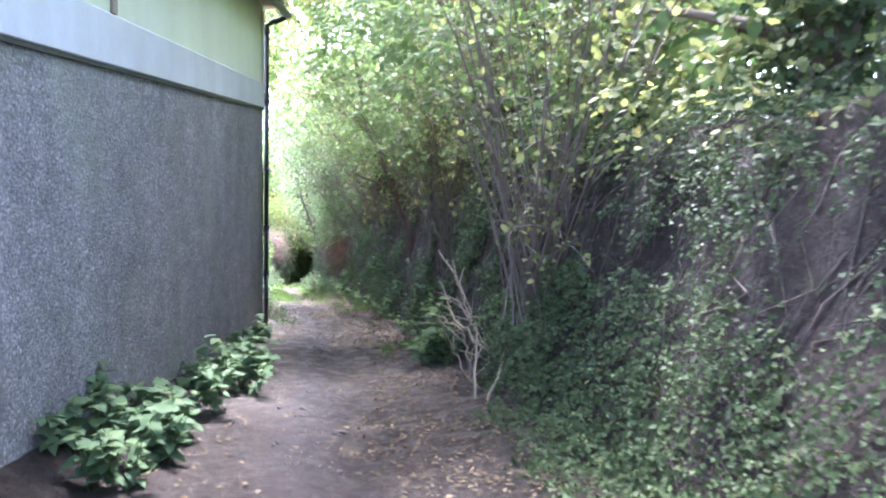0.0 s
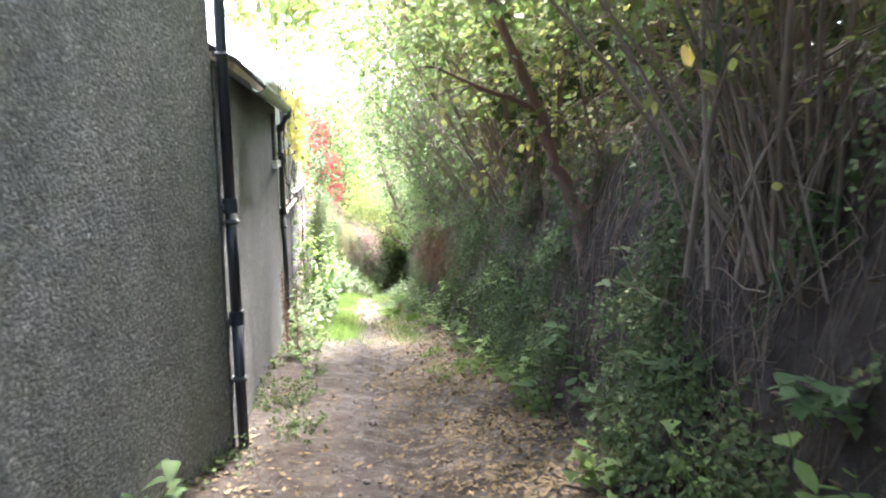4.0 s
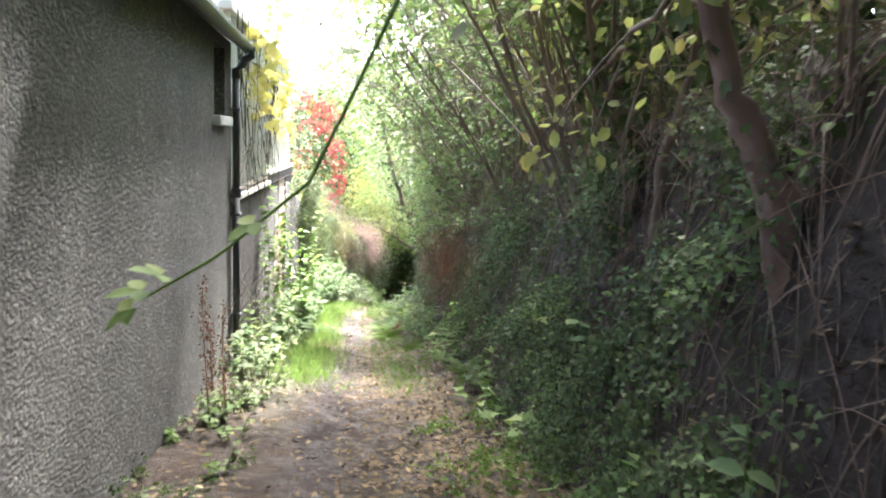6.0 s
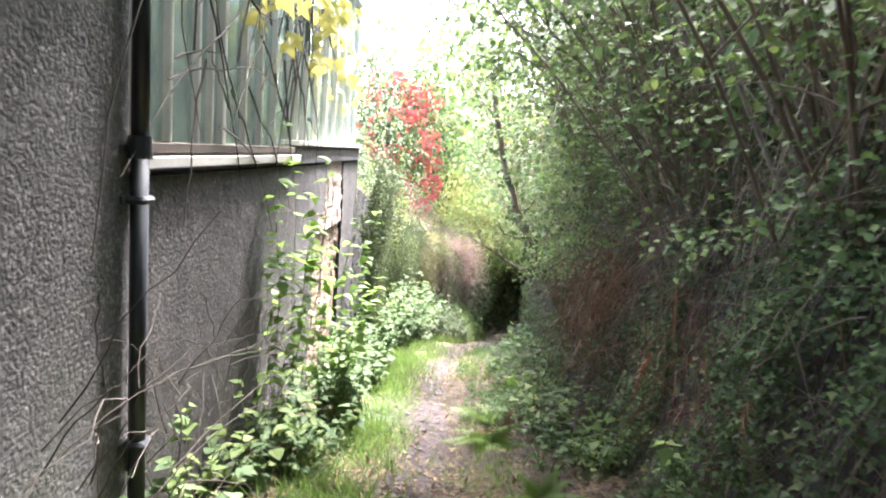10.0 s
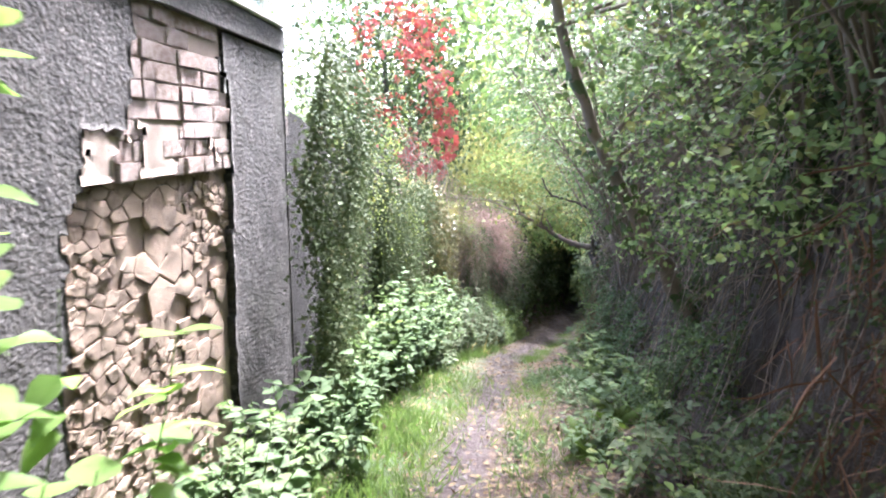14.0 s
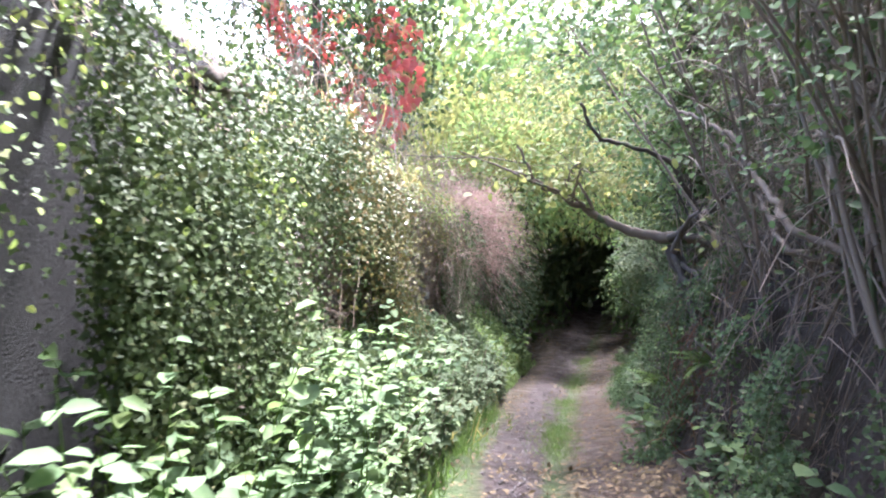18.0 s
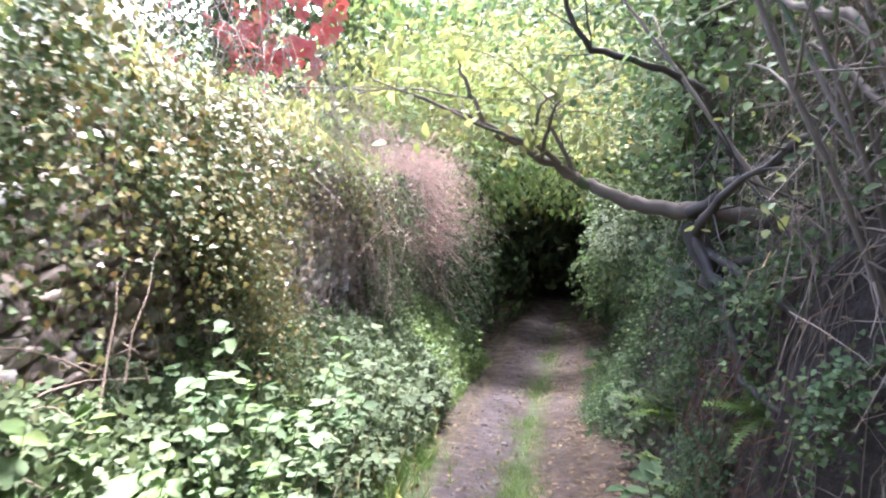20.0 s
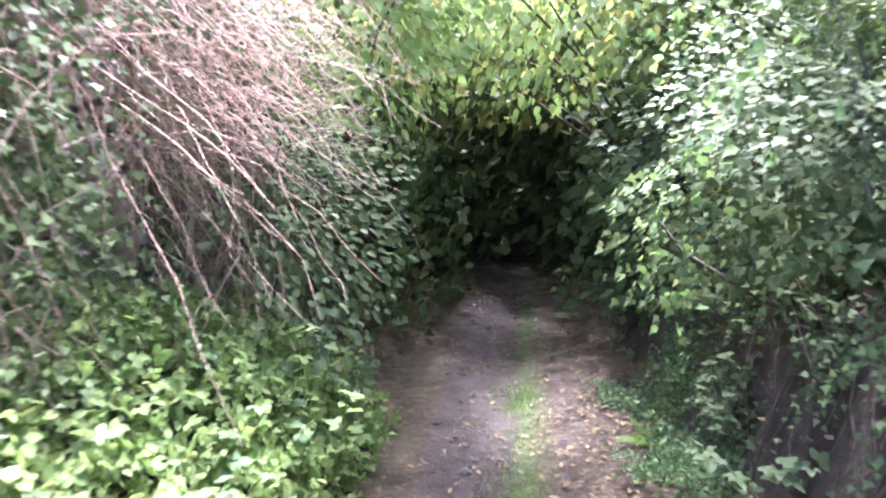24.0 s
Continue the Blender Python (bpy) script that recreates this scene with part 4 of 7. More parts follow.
def sprays(name, P, D, m, label, category, leaf=(0.03, 0.05), per=10, length=(0.2, 0.45), droop=0.5, key="ovals", seed=1, face=(-0.3, -0.4, 0.8), jit=0.4, twig="", clear=0.8):
    """Leafy shoots: each a bent shoot from a place P along D with leaves set alternately along it; twig: bark of the shoots that show."""
    rng = np.random.default_rng(seed)
    n = len(P)
    D = np.asarray(D, float) + 0.35 * rng.normal(size=(n, 3))
    D /= np.linalg.norm(D, axis=1, keepdims=True) + 1e-9
    L = rng.uniform(*length, n)
    t = np.linspace(0.12, 1, per)[None] + 0.03 * rng.normal(size=(n, per))
    Q = P[:, None] + (t * L[:, None])[..., None] * D[:, None]
    Q[..., 2] -= droop * L[:, None] * t ** 2
    Q += 0.012 * rng.normal(size=Q.shape)
    S = np.cross(D, [0.1, -0.3, 1.0])
    S /= np.linalg.norm(S, axis=1, keepdims=True) + 1e-9
    sign = np.where((np.arange(per) % 2) > 0, 1.0, -1.0)[None, :, None]
    T = D[:, None] - np.stack([0 * t, 0 * t, 2 * droop * t], -1)
    LD = 0.6 * T + 0.8 * sign * S[:, None]
    size = rng.uniform(*leaf, (n, per)) * (1.05 - 0.4 * t)
    q = Q.reshape(-1, 3)
    ok = ~((np.abs(q[:, 0] - cx(q[:, 1])) < clear) & (q[:, 2] - gz(q[:, 1]) < 2.1) & (q[:, 2] - gz(q[:, 1]) > 0.35))
    uq, hq = q[:, 0] - cx(q[:, 1]), q[:, 2] - gz(q[:, 1])
    ok &= ~((np.abs(q[:, 1] - 11.2) < 0.38) & (uq > 0) & (uq < 1.38) & (hq > 0.95) & (hq < 2.7))      # round the leaning trunk
    U = np.tile(face, (len(q), 1))
    ob = stuff(name, leaves(name, key, q[ok], LD.reshape(-1, 3)[ok], U[ok], size.ravel()[ok], m, jit, seed), m, label, category)
    if twig:
        k = rng.permutation(n)[:2500]
        lines = []
        for i in k:
            c = Q[i][:: max(1, per // 4)]
            c = np.concatenate([P[i][None], c])
            if not ((np.abs(c[:, 0] - cx(c[:, 1])) < clear) & (c[:, 2] - gz(c[:, 1]) < 2.1) & (c[:, 2] - gz(c[:, 1]) > 0.35)).any():
                lines.append((c, np.linspace(0.0028, 0.0012, len(c))))
        if lines:
            stuff("twigs", tubes("twigs", lines, 3), M[twig], "thin shoots carrying the hedge leaves", "twigs")
    return ob


def bank_points(y0, y1, u0, u1, n, patch, seed):
    """Places over the bank's surface in clumps, with its normals there."""
    rng = np.random.default_rng(seed)
    y, u = rng.uniform(y0, y1, n * 9), rng.uniform(u0, u1, n * 9)
    x, e = cx(y) + u, 0.05
    sx = (ground_z(x + e, y) - ground_z(x - e, y)) / (2 * e)
    z = ground_z(x, y)
    k = rng.uniform(0, 5.0, len(y)) < np.sqrt(1 + sx ** 2)
    k &= 0.7 * fbm(y, x, z, 1.1) + 0.6 * fbm(y, x, z, 3.7, 2) > patch
    x, y, z, sx = x[k][:n], y[k][:n], z[k][:n], sx[k][:n]
    nrm = np.stack([-sx, np.full_like(sx, -0.2), np.ones_like(sx)], 1)
    nrm /= np.linalg.norm(nrm, axis=1, keepdims=True)
    return np.stack([x, y, z], 1), nrm


def bank_sprays(name, y0, y1, u0, u1, n, m, leaf, label, patch=0.1, seed=1, key="ivys", per=9, length=(0.12, 0.35), out=0.45, lift=0.03, twig="", category="ivy"):
    P, nrm = bank_points(y0, y1, u0, u1, n, patch, seed)
    rng = np.random.default_rng(seed + 1)
    P = P + nrm * (lift * rng.uniform(0.2, 2.2, len(P)) + 0.22 * np.clip(fbm(P[:, 1], P[:, 0], P[:, 2], 1.7), 0, 1))[:, None]
    D = nrm * out + np.array([-0.1, -0.1, -0.55]) + np.array([0, 0.5, 0]) * rng.normal(size=(len(P), 1))
    return sprays(name, P, D, m, label, category, leaf, per, length, 0.35, key, seed, (-0.6, -0.5, 0.6), 0.35, twig, 0.55)


def off_lane(q):
    """Whether a rod stays clear of the way that is driven."""
    u, h = q[:, 0] - cx(q[:, 1]), q[:, 2] - gz(q[:, 1])
    return not ((np.abs(u) < 0.8) & (h < 2.2)).any() and not ((u < -0.2) & (h < 2.9) & (u > -1)).any()


def arc(p, d, length, droop=0.3, n=7, wob=0.05, rng=RNG):
    """A bent rod from p along d, drooping and wavering."""
    t = np.linspace(0, 1, n)
    d = np.asarray(d, float) / np.linalg.norm(d)
    q = np.asarray(p, float) + np.outer(t * length, d)
    q[:, 2] -= droop * length * t ** 2
    w = rng.normal(size=(n, 3)) * wob * length * np.sqrt(t)[:, None]
    return q + np.cumsum(w, 0) * 0.35


def hazel(u, y, h, stems, label, seed, lean=-0.45, length=(2.6, 4.4), leafy=110, m="hazel", size=(0.035, 0.075), spread=0.5, bark="bark", rad=(0.006, 0.015), start=0.42, ahead=0.0):
    """A many-stemmed bush: stems fanning from one stool, with side twigs and leaves."""
    rng = np.random.default_rng(seed)
    t = thing("hazel_bush", label, "bush", "hazel bushes of the hedge")
    base = at(u, y, h)
    base[2] = min(base[2], ground_z(base[0], base[1]) + 0.1)
    LP, LD = [], []
    for s in range(stems):
        d = np.array([lean * rng.uniform(0.1, 1.5) + spread * 0.4 * rng.normal(), ahead + spread * rng.normal(), rng.uniform(0.9, 1.4)])
        L = rng.uniform(*length)
        p0 = base + np.array([rng.normal() * 0.12, rng.normal() * 0.18, -0.1])
        q = arc(p0, d, L, 0.12 * rng.uniform(0.3, 1.6), 9, 0.022, rng)
        if not off_lane(q):
            d[0] = abs(d[0]) * 0.3
            q = arc(p0, d, L, 0.12 * rng.uniform(0.3, 1.6), 9, 0.022, rng)
        r = rng.uniform(*rad)
        lines = [(q, np.linspace(r, 0.004, 9))]
        for k in range(6):
            i = rng.integers(3, 9)
            dd = (q[min(i, 8)] - q[i - 1]) / np.linalg.norm(q[min(i, 8)] - q[i - 1]) + 0.75 * rng.normal(size=3)
            tw = arc(q[i - 1], dd, rng.uniform(0.3, 0.9), 0.25, 5, 0.05, rng)
            if off_lane(tw):
                lines.append((tw, np.linspace(0.006, 0.002, 5)))
        if not off_lane(q):
            continue
        link("stem", tubes("stem", lines, 6), M[bark], t, smooth=True)
        for ln, _ in lines:
            w = max(4, int(leafy / 7))
            tt = rng.uniform(start if len(ln) == 9 else 0.1, 1, w)
            f = tt * (len(ln) - 1)
            i = np.minimum(f.astype(int), len(ln) - 2)
            pp = ln[i] + (ln[i + 1] - ln[i]) * (f - i)[:, None] + rng.normal(size=(w, 3)) * 0.06
            LP.append(pp)
            LD.append(rng.normal(size=(w, 3)) * 0.8 + np.array([-0.3, -0.2, -0.3]))
    LP, LD = np.concatenate(LP), np.concatenate(LD)
    clear = ~((np.abs(LP[:, 0] - cx(LP[:, 1])) < 0.75) & (LP[:, 2] - gz(LP[:, 1]) < 2.0))
    LP, LD = LP[clear], LD[clear]
    link("leaves", leaves("leaves", "ovalm", LP, LD, np.tile([-0.2, -0.3, 1.0], (len(LP), 1)), rng.uniform(*size, len(LP)), M[m], 0.5, seed), M[m], t)
    return t


HZ = "coppiced hazel with many thin brown stems on the hedge bank"
STOOLS = [  # across, along, above, stems, lean, leafiness
    (1.45, 5.76, 1.7, 40, -0.25, 22), (2.1, 7.6, 1.9, 28, -0.25, 30), (1.35, 9.3, 1.75, 38, -0.35, 36), (2.3, 11.0, 1.9, 14, -0.2, 110), (1.4, 13.7, 1.7, 34, -0.5, 22),
    (1.62, 16.4, 1.6, 32, -0.5, 30), (1.78, 18.4, 1.6, 30, -0.5, 34), (1.8, 20.6, 1.6, 22, -0.35, 100), (1.8, 22.0, 1.6, 16, -0.3, 120),
    (1.45, 24.9, 1.2, 30, -0.35, 36), (1.5, 26.5, 1.1, 26, -0.3, 36), (2.0, 28.6, 1.5, 16, -0.3, 150), (2.3, 31.0, 1.4, 16, -0.3, 160)]
for i, (u, y, h, s, ln, lf) in enumerate(STOOLS):
    hazel(u, y, h, s, HZ, 100 + i, ln, leafy=lf, m="hazel" if y < 15 else "ivylight" if y < 18 else "ivy", size=(0.035, 0.075) if y < 15 else (0.028, 0.055))
for i, (u, y, h, s) in enumerate([(1.75, 8.0, 1.2, 9), (1.8, 10.3, 1.2, 10), (1.85, 12.1, 1.2, 10), (1.95, 17.6, 1.3, 10), (2.0, 19.6, 1.3, 9)]):
    hazel(u, y, h, s, "bare brown hedge stems rising from the shaded bank", 160 + i, -0.12, (2.4, 4.0), 26, m="ivylight", spread=0.4, rad=(0.007, 0.017), start=0.65)
for i, (u, y, s) in enumerate([(3.6, 8.0, 10), (3.8, 13.0, 12), (3.5, 18.0, 12), (3.8, 23.0, 12), (3.6, 27.0, 12)]):
    hazel(u, y, 1.9, s, "tall hazel behind the hedge bank, thin stems and green leaves", 140 + i, -0.1, (3.5, 5.5), 130, start=0.2)


# leafy shoots of the hedge, in stretches along the lane
def hedge_sprays(y0, y1, u0, u1, h0, h1, n, m, leaf, label, seed, hole=0.0, scale=1.2, hollow=None, per=10, length=(0.25, 0.6), aim=(-0.6, -0.25, 0.25), droop=0.5, key="ovalm", twig="", name="hedge_foliage", category="hedge", clear=0.8):
    P = cloud(y0, y1, u0, u1, h0, h1, n, seed, hole, scale, hollow)
    return sprays(name, P, np.tile(aim, (len(P), 1)), M[m], label, category, leaf, per, length, droop, key, seed, (-0.35, -0.4, 0.8), 0.4, twig, clear)


def over(u, y, h):
    """Above the line along which the hedge leans out over the lane."""
    return h > 3.1 - 0.75 * np.maximum(u, -0.4)


HT = "dense green hedge foliage above the bank"
OV = "bright green sprays leaning out over the lane"
hedge_sprays(5.5, 9.5, 0.0, 2.2, 2.3, 4.4, 620, "bright", (0.07, 0.12), OV, 860, 0.0, 1.2, over, twig="bark")
hedge_sprays(9.5, 15.5, -0.35, 1.6, 2.2, 4.6, 1250, "bright", (0.06, 0.10), OV, 861, 0.0, 1.2, over, twig="bark")
hedge_sprays(15.5, 21.5, 0.1, 1.6, 2.0, 4.8, 950, "ivylight", (0.05, 0.09), OV, 862, 0.02, 1.2, over, twig="bark")
hedge_sprays(21.5, 30, -0.1, 1.6, 2.2, 4.8, 1500, "ivylight", (0.05, 0.09), OV, 863, 0.0, 1.1, over, twig="bark")
hedge_sprays(30, 35, -0.6, 1.5, 2.6, 5.0, 900, "hazel", (0.05, 0.09), OV, 864, -0.1, 1.0, lambda u, y, h: h > 3.0 - 0.45 * u)
hedge_sprays(1.5, 8.5, 1.5, 3.4, 2.0, 4.6, 420, "hazel", (0.06, 0.10), HT, 865, 0.12, 1.1)
hedge_sprays(8.5, 13, 1.35, 3.2, 2.2, 4.6, 450, "hazel", (0.05, 0.09), HT, 866, 0.05, 1.1)
hedge_sprays(13, 19, 1.3, 3.2, 2.4, 4.8, 750, "ivylight", (0.05, 0.09), HT, 867, -0.05, 1.1)
hedge_sprays(19, 28, 1.3, 3.2, 1.6, 4.8, 1400, "ivy", (0.045, 0.08), HT, 868, 0.0, 1.1)
hedge_sprays(28, 36, 1.2, 3.4, 1.4, 4.8, 1700, "ivy", (0.045, 0.08), HT, 869, -0.1, 1.1)
# light sprays on the face of the hedge
SF = "bright green leaf sprays on the face of the hedge"
hedge_sprays(13.5, 18.3, 1.05, 1.7, 1.5, 2.9, 150, "ivylight", (0.03, 0.052), SF, 874, 0.1, 1.5, per=9, length=(0.15, 0.4))
hedge_sprays(19.6, 22.6, 1.0, 1.7, 1.3, 3.0, 420, "bright", (0.03, 0.052), SF, 875, 0.0, 1.5, per=9, length=(0.15, 0.4))
hedge_sprays(22.4, 25.2, 0.95, 1.5, 1.6, 3.2, 240, "ivylight", (0.035, 0.06), SF, 880, 0.1, 1.5, per=9, length=(0.15, 0.4))
# crowns of the hedgerow trees, with leaf layers added overhead to shade the lane
# leaf layer added high up to darken the hedge and bank below
P = cloud(-3, 31, 1.2, 5.2, 4.4, 6.8, 17000, 876, -0.25, 0.7)
cloud_leaves("hedge_foliage", P, "ovals", M["ivylight"], (0.14, 0.24), "added leaf layer high above the hedge that shades it", "hedge", seed=876)
# boughs added overhead to keep sun off the outhouse and garden wall
P = cloud(10.5, 20.5, -1.6, 1.2, 4.6, 6.8, 5600, 870, 0.0, 0.6)
cloud_leaves("hedge_foliage", P, "ovals", M["bright"], (0.12, 0.2), "leafy boughs added high over the lane for shade", "hedge", seed=870)
P = cloud(14.5, 27, 1.6, 4.6, 2.7, 6.8, 8000, 884, -0.1, 0.8, lambda u, y, h: h > 4.4 - 0.9 * (u - 1.6))
cloud_leaves("hedge_foliage", P, "ovals", M["ivy"], (0.16, 0.28), "dense dark crowns of the hedgerow trees", "trees", seed=884)
P = cloud(2.5, 11, 2.0, 4.6, 2.6, 6.0, 5200, 885, 0.05, 0.8)
cloud_leaves("hedge_foliage", P, "ovals", M["ivylight"], (0.14, 0.24), "leafy crowns of the hedgerow trees with gaps of sky", "trees", seed=885)
# unseen leaf layer, added to darken the bank where the lane begins
P = cloud(-9, 3.5, 0.8, 5.0, 3.9, 6.6, 3000, 886, -0.2, 0.6)
cloud_leaves("hedge_foliage", P, "ovals", M["ivylight"], (0.18, 0.3), "leaf layer added over the lane's start to shade it", "trees", seed=886)
# leaf layer added above the view so that its shadow falls on the lane
P = cloud(4.0, 12.5, -1.3, 1.6, 4.9, 6.6, 4600, 888, -0.3, 0.7)
cloud_leaves("hedge_foliage", P, "ovals", M["hazel"], (0.14, 0.24), "leaf layer added high up to shade the first stretch", "trees", seed=888)
# leaf layer added to shade the ground and wall foot by the outhouse
P = cloud(14.5, 19.5, -2.2, -0.5, 4.9, 6.4, 1900, 892, -0.1, 0.7)
cloud_leaves("hedge_foliage", P, "ovals", M["hazel"], (0.13, 0.22), "leaf layer added high up to shade the outhouse foot", "trees", seed=892)
P = cloud(8.5, 15, 1.75, 4.2, 2.9, 6.0, 5000, 889, -0.15, 0.8)
cloud_leaves("hedge_foliage", P, "ovals", M["ivy"], (0.14, 0.24), "dark ivied crowns of the hedgerow trees", "trees", seed=889)
P = cloud(29.5, 34.5, 1.15, 4.2, 3.0, 5.4, 7000, 891, -0.25, 0.9, lambda u, y, h: h > 3.5 - 0.5 * (u - 1.15))
cloud_leaves("hedge_foliage", P, "ovals", M["ivy"], (0.1, 0.18), "dark ivied crowns over the end of the hedge", "trees", seed=891)
# leaf fill added across the lane to keep its far end dark
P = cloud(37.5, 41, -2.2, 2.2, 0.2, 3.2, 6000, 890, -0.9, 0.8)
cloud_leaves("undergrowth", P, "ovals", M["ivy"], (0.2, 0.32), "dark leaf fill added to block light at the lane's end", "undergrowth", seed=890)
P = cloud(30, 40, -4.5, 2.5, 4.6, 9.0, 6500, 887, 0.0, 0.6)
cloud_leaves("hedge_foliage", P, "ovals", M["ivylight"], (0.14, 0.26), "light green crowns beyond the bend of the lane", "trees", seed=887)
# dark backing leaves block the sky, standing in for the hedge's shaded inside
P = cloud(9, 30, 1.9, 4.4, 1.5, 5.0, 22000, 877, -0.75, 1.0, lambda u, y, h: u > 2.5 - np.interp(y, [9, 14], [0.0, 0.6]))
cloud_leaves("hedge_foliage", P, "ovals", M["ivy"], (0.15, 0.26), "dark leaf backing added inside the hedge for its shade", "hedge", seed=877)
P = cloud(-6, 32, 3.6, 8.5, 2.0, 9.0, 15000, 871, -0.05, 0.5)
cloud_leaves("hedge_foliage", P, "ovals", M["ivylight"], (0.2, 0.34), "light green trees standing behind the hedge bank", "trees", seed=871)
P = cloud(32, 42, -7, -1.5, 1.5, 8, 9000, 873, 0.0, 0.8)
cloud_leaves("hedge_foliage", P, "ovals", M["hazel"], (0.1, 0.18), "light green trees beyond the garden", "trees", seed=873)


# ivy hanging over the bank to the east, in stretches
IV = "dark glossy ivy hanging over the hedge bank"
bank_sprays("ivy", 0.5, 5, 0.9, 3.8, 3000, M["ivy"], (0.022, 0.046), IV, -0.1, 21, out=0.7)
bank_sprays("ivy", 5, 9.5, 0.95, 2.6, 1800, M["ivy"], (0.026, 0.05), IV, 0.12, 22)
bank_sprays("ivy", 9.5, 15, 1.0, 2.4, 2500, M["ivy"], (0.024, 0.046), IV, 0.1, 23)
bank_sprays("ivy", 7.6, 11.6, 1.15, 2.6, 1100, M["ivy"], (0.024, 0.048), IV, 0.0, 35)
bank_sprays("ivy", 15, 21, 1.0, 2.6, 2900, M["ivy"], (0.024, 0.046), IV, 0.02, 24)
bank_sprays("ivy", 21, 29, 0.95, 2.4, 2700, M["ivy"], (0.024, 0.046), IV, 0.12, 25)
bank_sprays("ivy", 28.6, 36, 0.85, 2.3, 1700, M["ivy"], (0.024, 0.046), IV, -0.1, 26)
bank_sprays("ivy", 6, 33, 0.95, 1.6, 1500, M["ivylight"], (0.026, 0.05), "paler young ivy shoots on the hedge bank", 0.3, 27, out=0.8)
# green weeds over the bank's foot and the verge
LW = "low creeping weeds among fallen leaves beside the track"
bank_sprays("groundcover", 7.5, 18, 0.35, 1.15, 1000, M["fern"], (0.02, 0.042), LW, 0.3, 28, "ovalm", 8, (0.06, 0.2), 1.4, 0.01, category="weeds")
bank_sprays("groundcover", 18, 26.5, 0.25, 1.4, 1800, M["nettle"], (0.022, 0.045), LW, 0.2, 29, "ovalm", 8, (0.06, 0.22), 1.4, 0.01, category="weeds")
bank_sprays("groundcover", 26, 33.5, 0.62, 1.1, 900, M["nettle"], (0.022, 0.045), LW, 0.05, 30, "ovalm", 8, (0.06, 0.22), 1.4, 0.01, category="weeds")
bank_sprays("groundcover", 9.5, 21.5, -1.5, -0.62, 1300, M["bramble"], (0.022, 0.045), LW, 0.05, 31, "ovalm", 8, (0.06, 0.22), 1.4, 0.01, category="weeds")
bank_sprays("groundcover", 2.5, 8.0, 0.9, 2.4, 420, M["ivy"], (0.03, 0.06), "green leaf sprays on the shaded hedge bank", 0.2, 32, "ovalm", 8, (0.1, 0.3), 1.2, 0.02, category="weeds")


def hanging_twigs(name, y0, y1, u0, u1, h0, h1, n, m, label, seed, length=(0.2, 0.9), r=0.0028, aim=(-0.3, 0, -0.7)):
    rng = np.random.default_rng(seed)
    P = cloud(y0, y1, u0, u1, h0, h1, n, seed, -0.3)
    lines = []
    for p in P:
        d = np.array(aim) + rng.normal(size=3) * 0.75
        L = rng.uniform(*length)
        rr = r * rng.uniform(0.5, 1.6)
        q = arc(p, d, L, 0.35, 5, 0.07, rng)
        q[:, 0] += foot(q[:, 1]) * (u0 > 0)
        if np.abs(q[:, 0] - cx(q[:, 1])).min() > 0.95:
            lines.append((q, np.linspace(rr, rr * 0.35, 5)))
    return stuff(name, tubes(name, lines, 3), m, label, "twigs")


def roots(name, y0, y1, n, m, label, seed):
    """Roots and dead stems lying down the face of the bank."""
    rng = np.random.default_rng(seed)
    lines = []
    for i in range(n):
        y = rng.uniform(y0, y1)
        u = np.linspace(rng.uniform(1.3, 1.9), rng.uniform(0.95, 1.25), 12)
        yy = y + np.cumsum(rng.normal(size=12)) * 0.11 + np.linspace(0, rng.normal() * 0.4, 12)
        x = cx(yy) + u + foot(yy) + rng.normal(size=12) * 0.01
        r = rng.uniform(0.0018, 0.0055)
        lines.append((np.stack([x, yy, ground_z(x, yy) + 0.012 + 0.03 * rng.uniform() * np.sin(np.linspace(0, 9, 12)) ** 2], 1), np.linspace(r, r * 0.4, 12)))
    return stuff(name, tubes(name, lines, 4), m, label, "roots")


RT = "bare roots and dead stems hanging down the earth bank"
roots("roots", 0.5, 9, 130, M["bark"], RT, 41)
roots("roots", 9, 18, 260, M["bark"], RT, 42)
roots("roots", 18, 33, 260, M["bark"], RT, 43)
TW = "tangle of dry brown twigs and roots on the hedge bank"
hanging_twigs("twigs", 2, 5.5, 1.5, 2.6, 0.5, 2.4, 500, M["bark_dark"], TW, 31)
hanging_twigs("twigs", 5.5, 9.5, 1.2, 2.3, 0.4, 2.6, 900, M["bark"], TW, 47)
hanging_twigs("twigs", 9, 15, 1.1, 1.9, 0.4, 2.4, 1300, M["bark_red"], TW, 32)
hanging_twigs("twigs", 15, 22, 1.1, 1.8, 0.6, 2.3, 1100, M["twig"], TW, 33)
hanging_twigs("twigs", 22, 29, 1.05, 1.9, 0.5, 2.6, 1700, M["twig"], TW, 34)
hanging_twigs("twigs", 23, 29, 1.05, 2.0, 1.3, 3.3, 1500, M["bark"], "dense dark tangle of bare hedge twigs", 38, (0.3, 1.0), 0.004, (-0.2, 0, 0.3))
UP = "dense brown thicket of bare hedge stems above the bank"
hanging_twigs("twigs", 11.5, 19.5, 1.2, 1.8, 1.2, 2.7, 1000, M["bark"], UP, 45, (0.4, 1.1), 0.003, (-0.25, -0.1, 0.8))
hanging_twigs("twigs", 22.5, 28.5, 1.1, 1.8, 1.2, 3.2, 1400, M["bark"], UP, 46, (0.4, 1.1), 0.0032, (-0.25, -0.1, 0.6))
hanging_twigs("twigs", 29, 36, 1.0, 1.9, 0.4, 2.2, 300, M["bark_dark"], TW, 35)


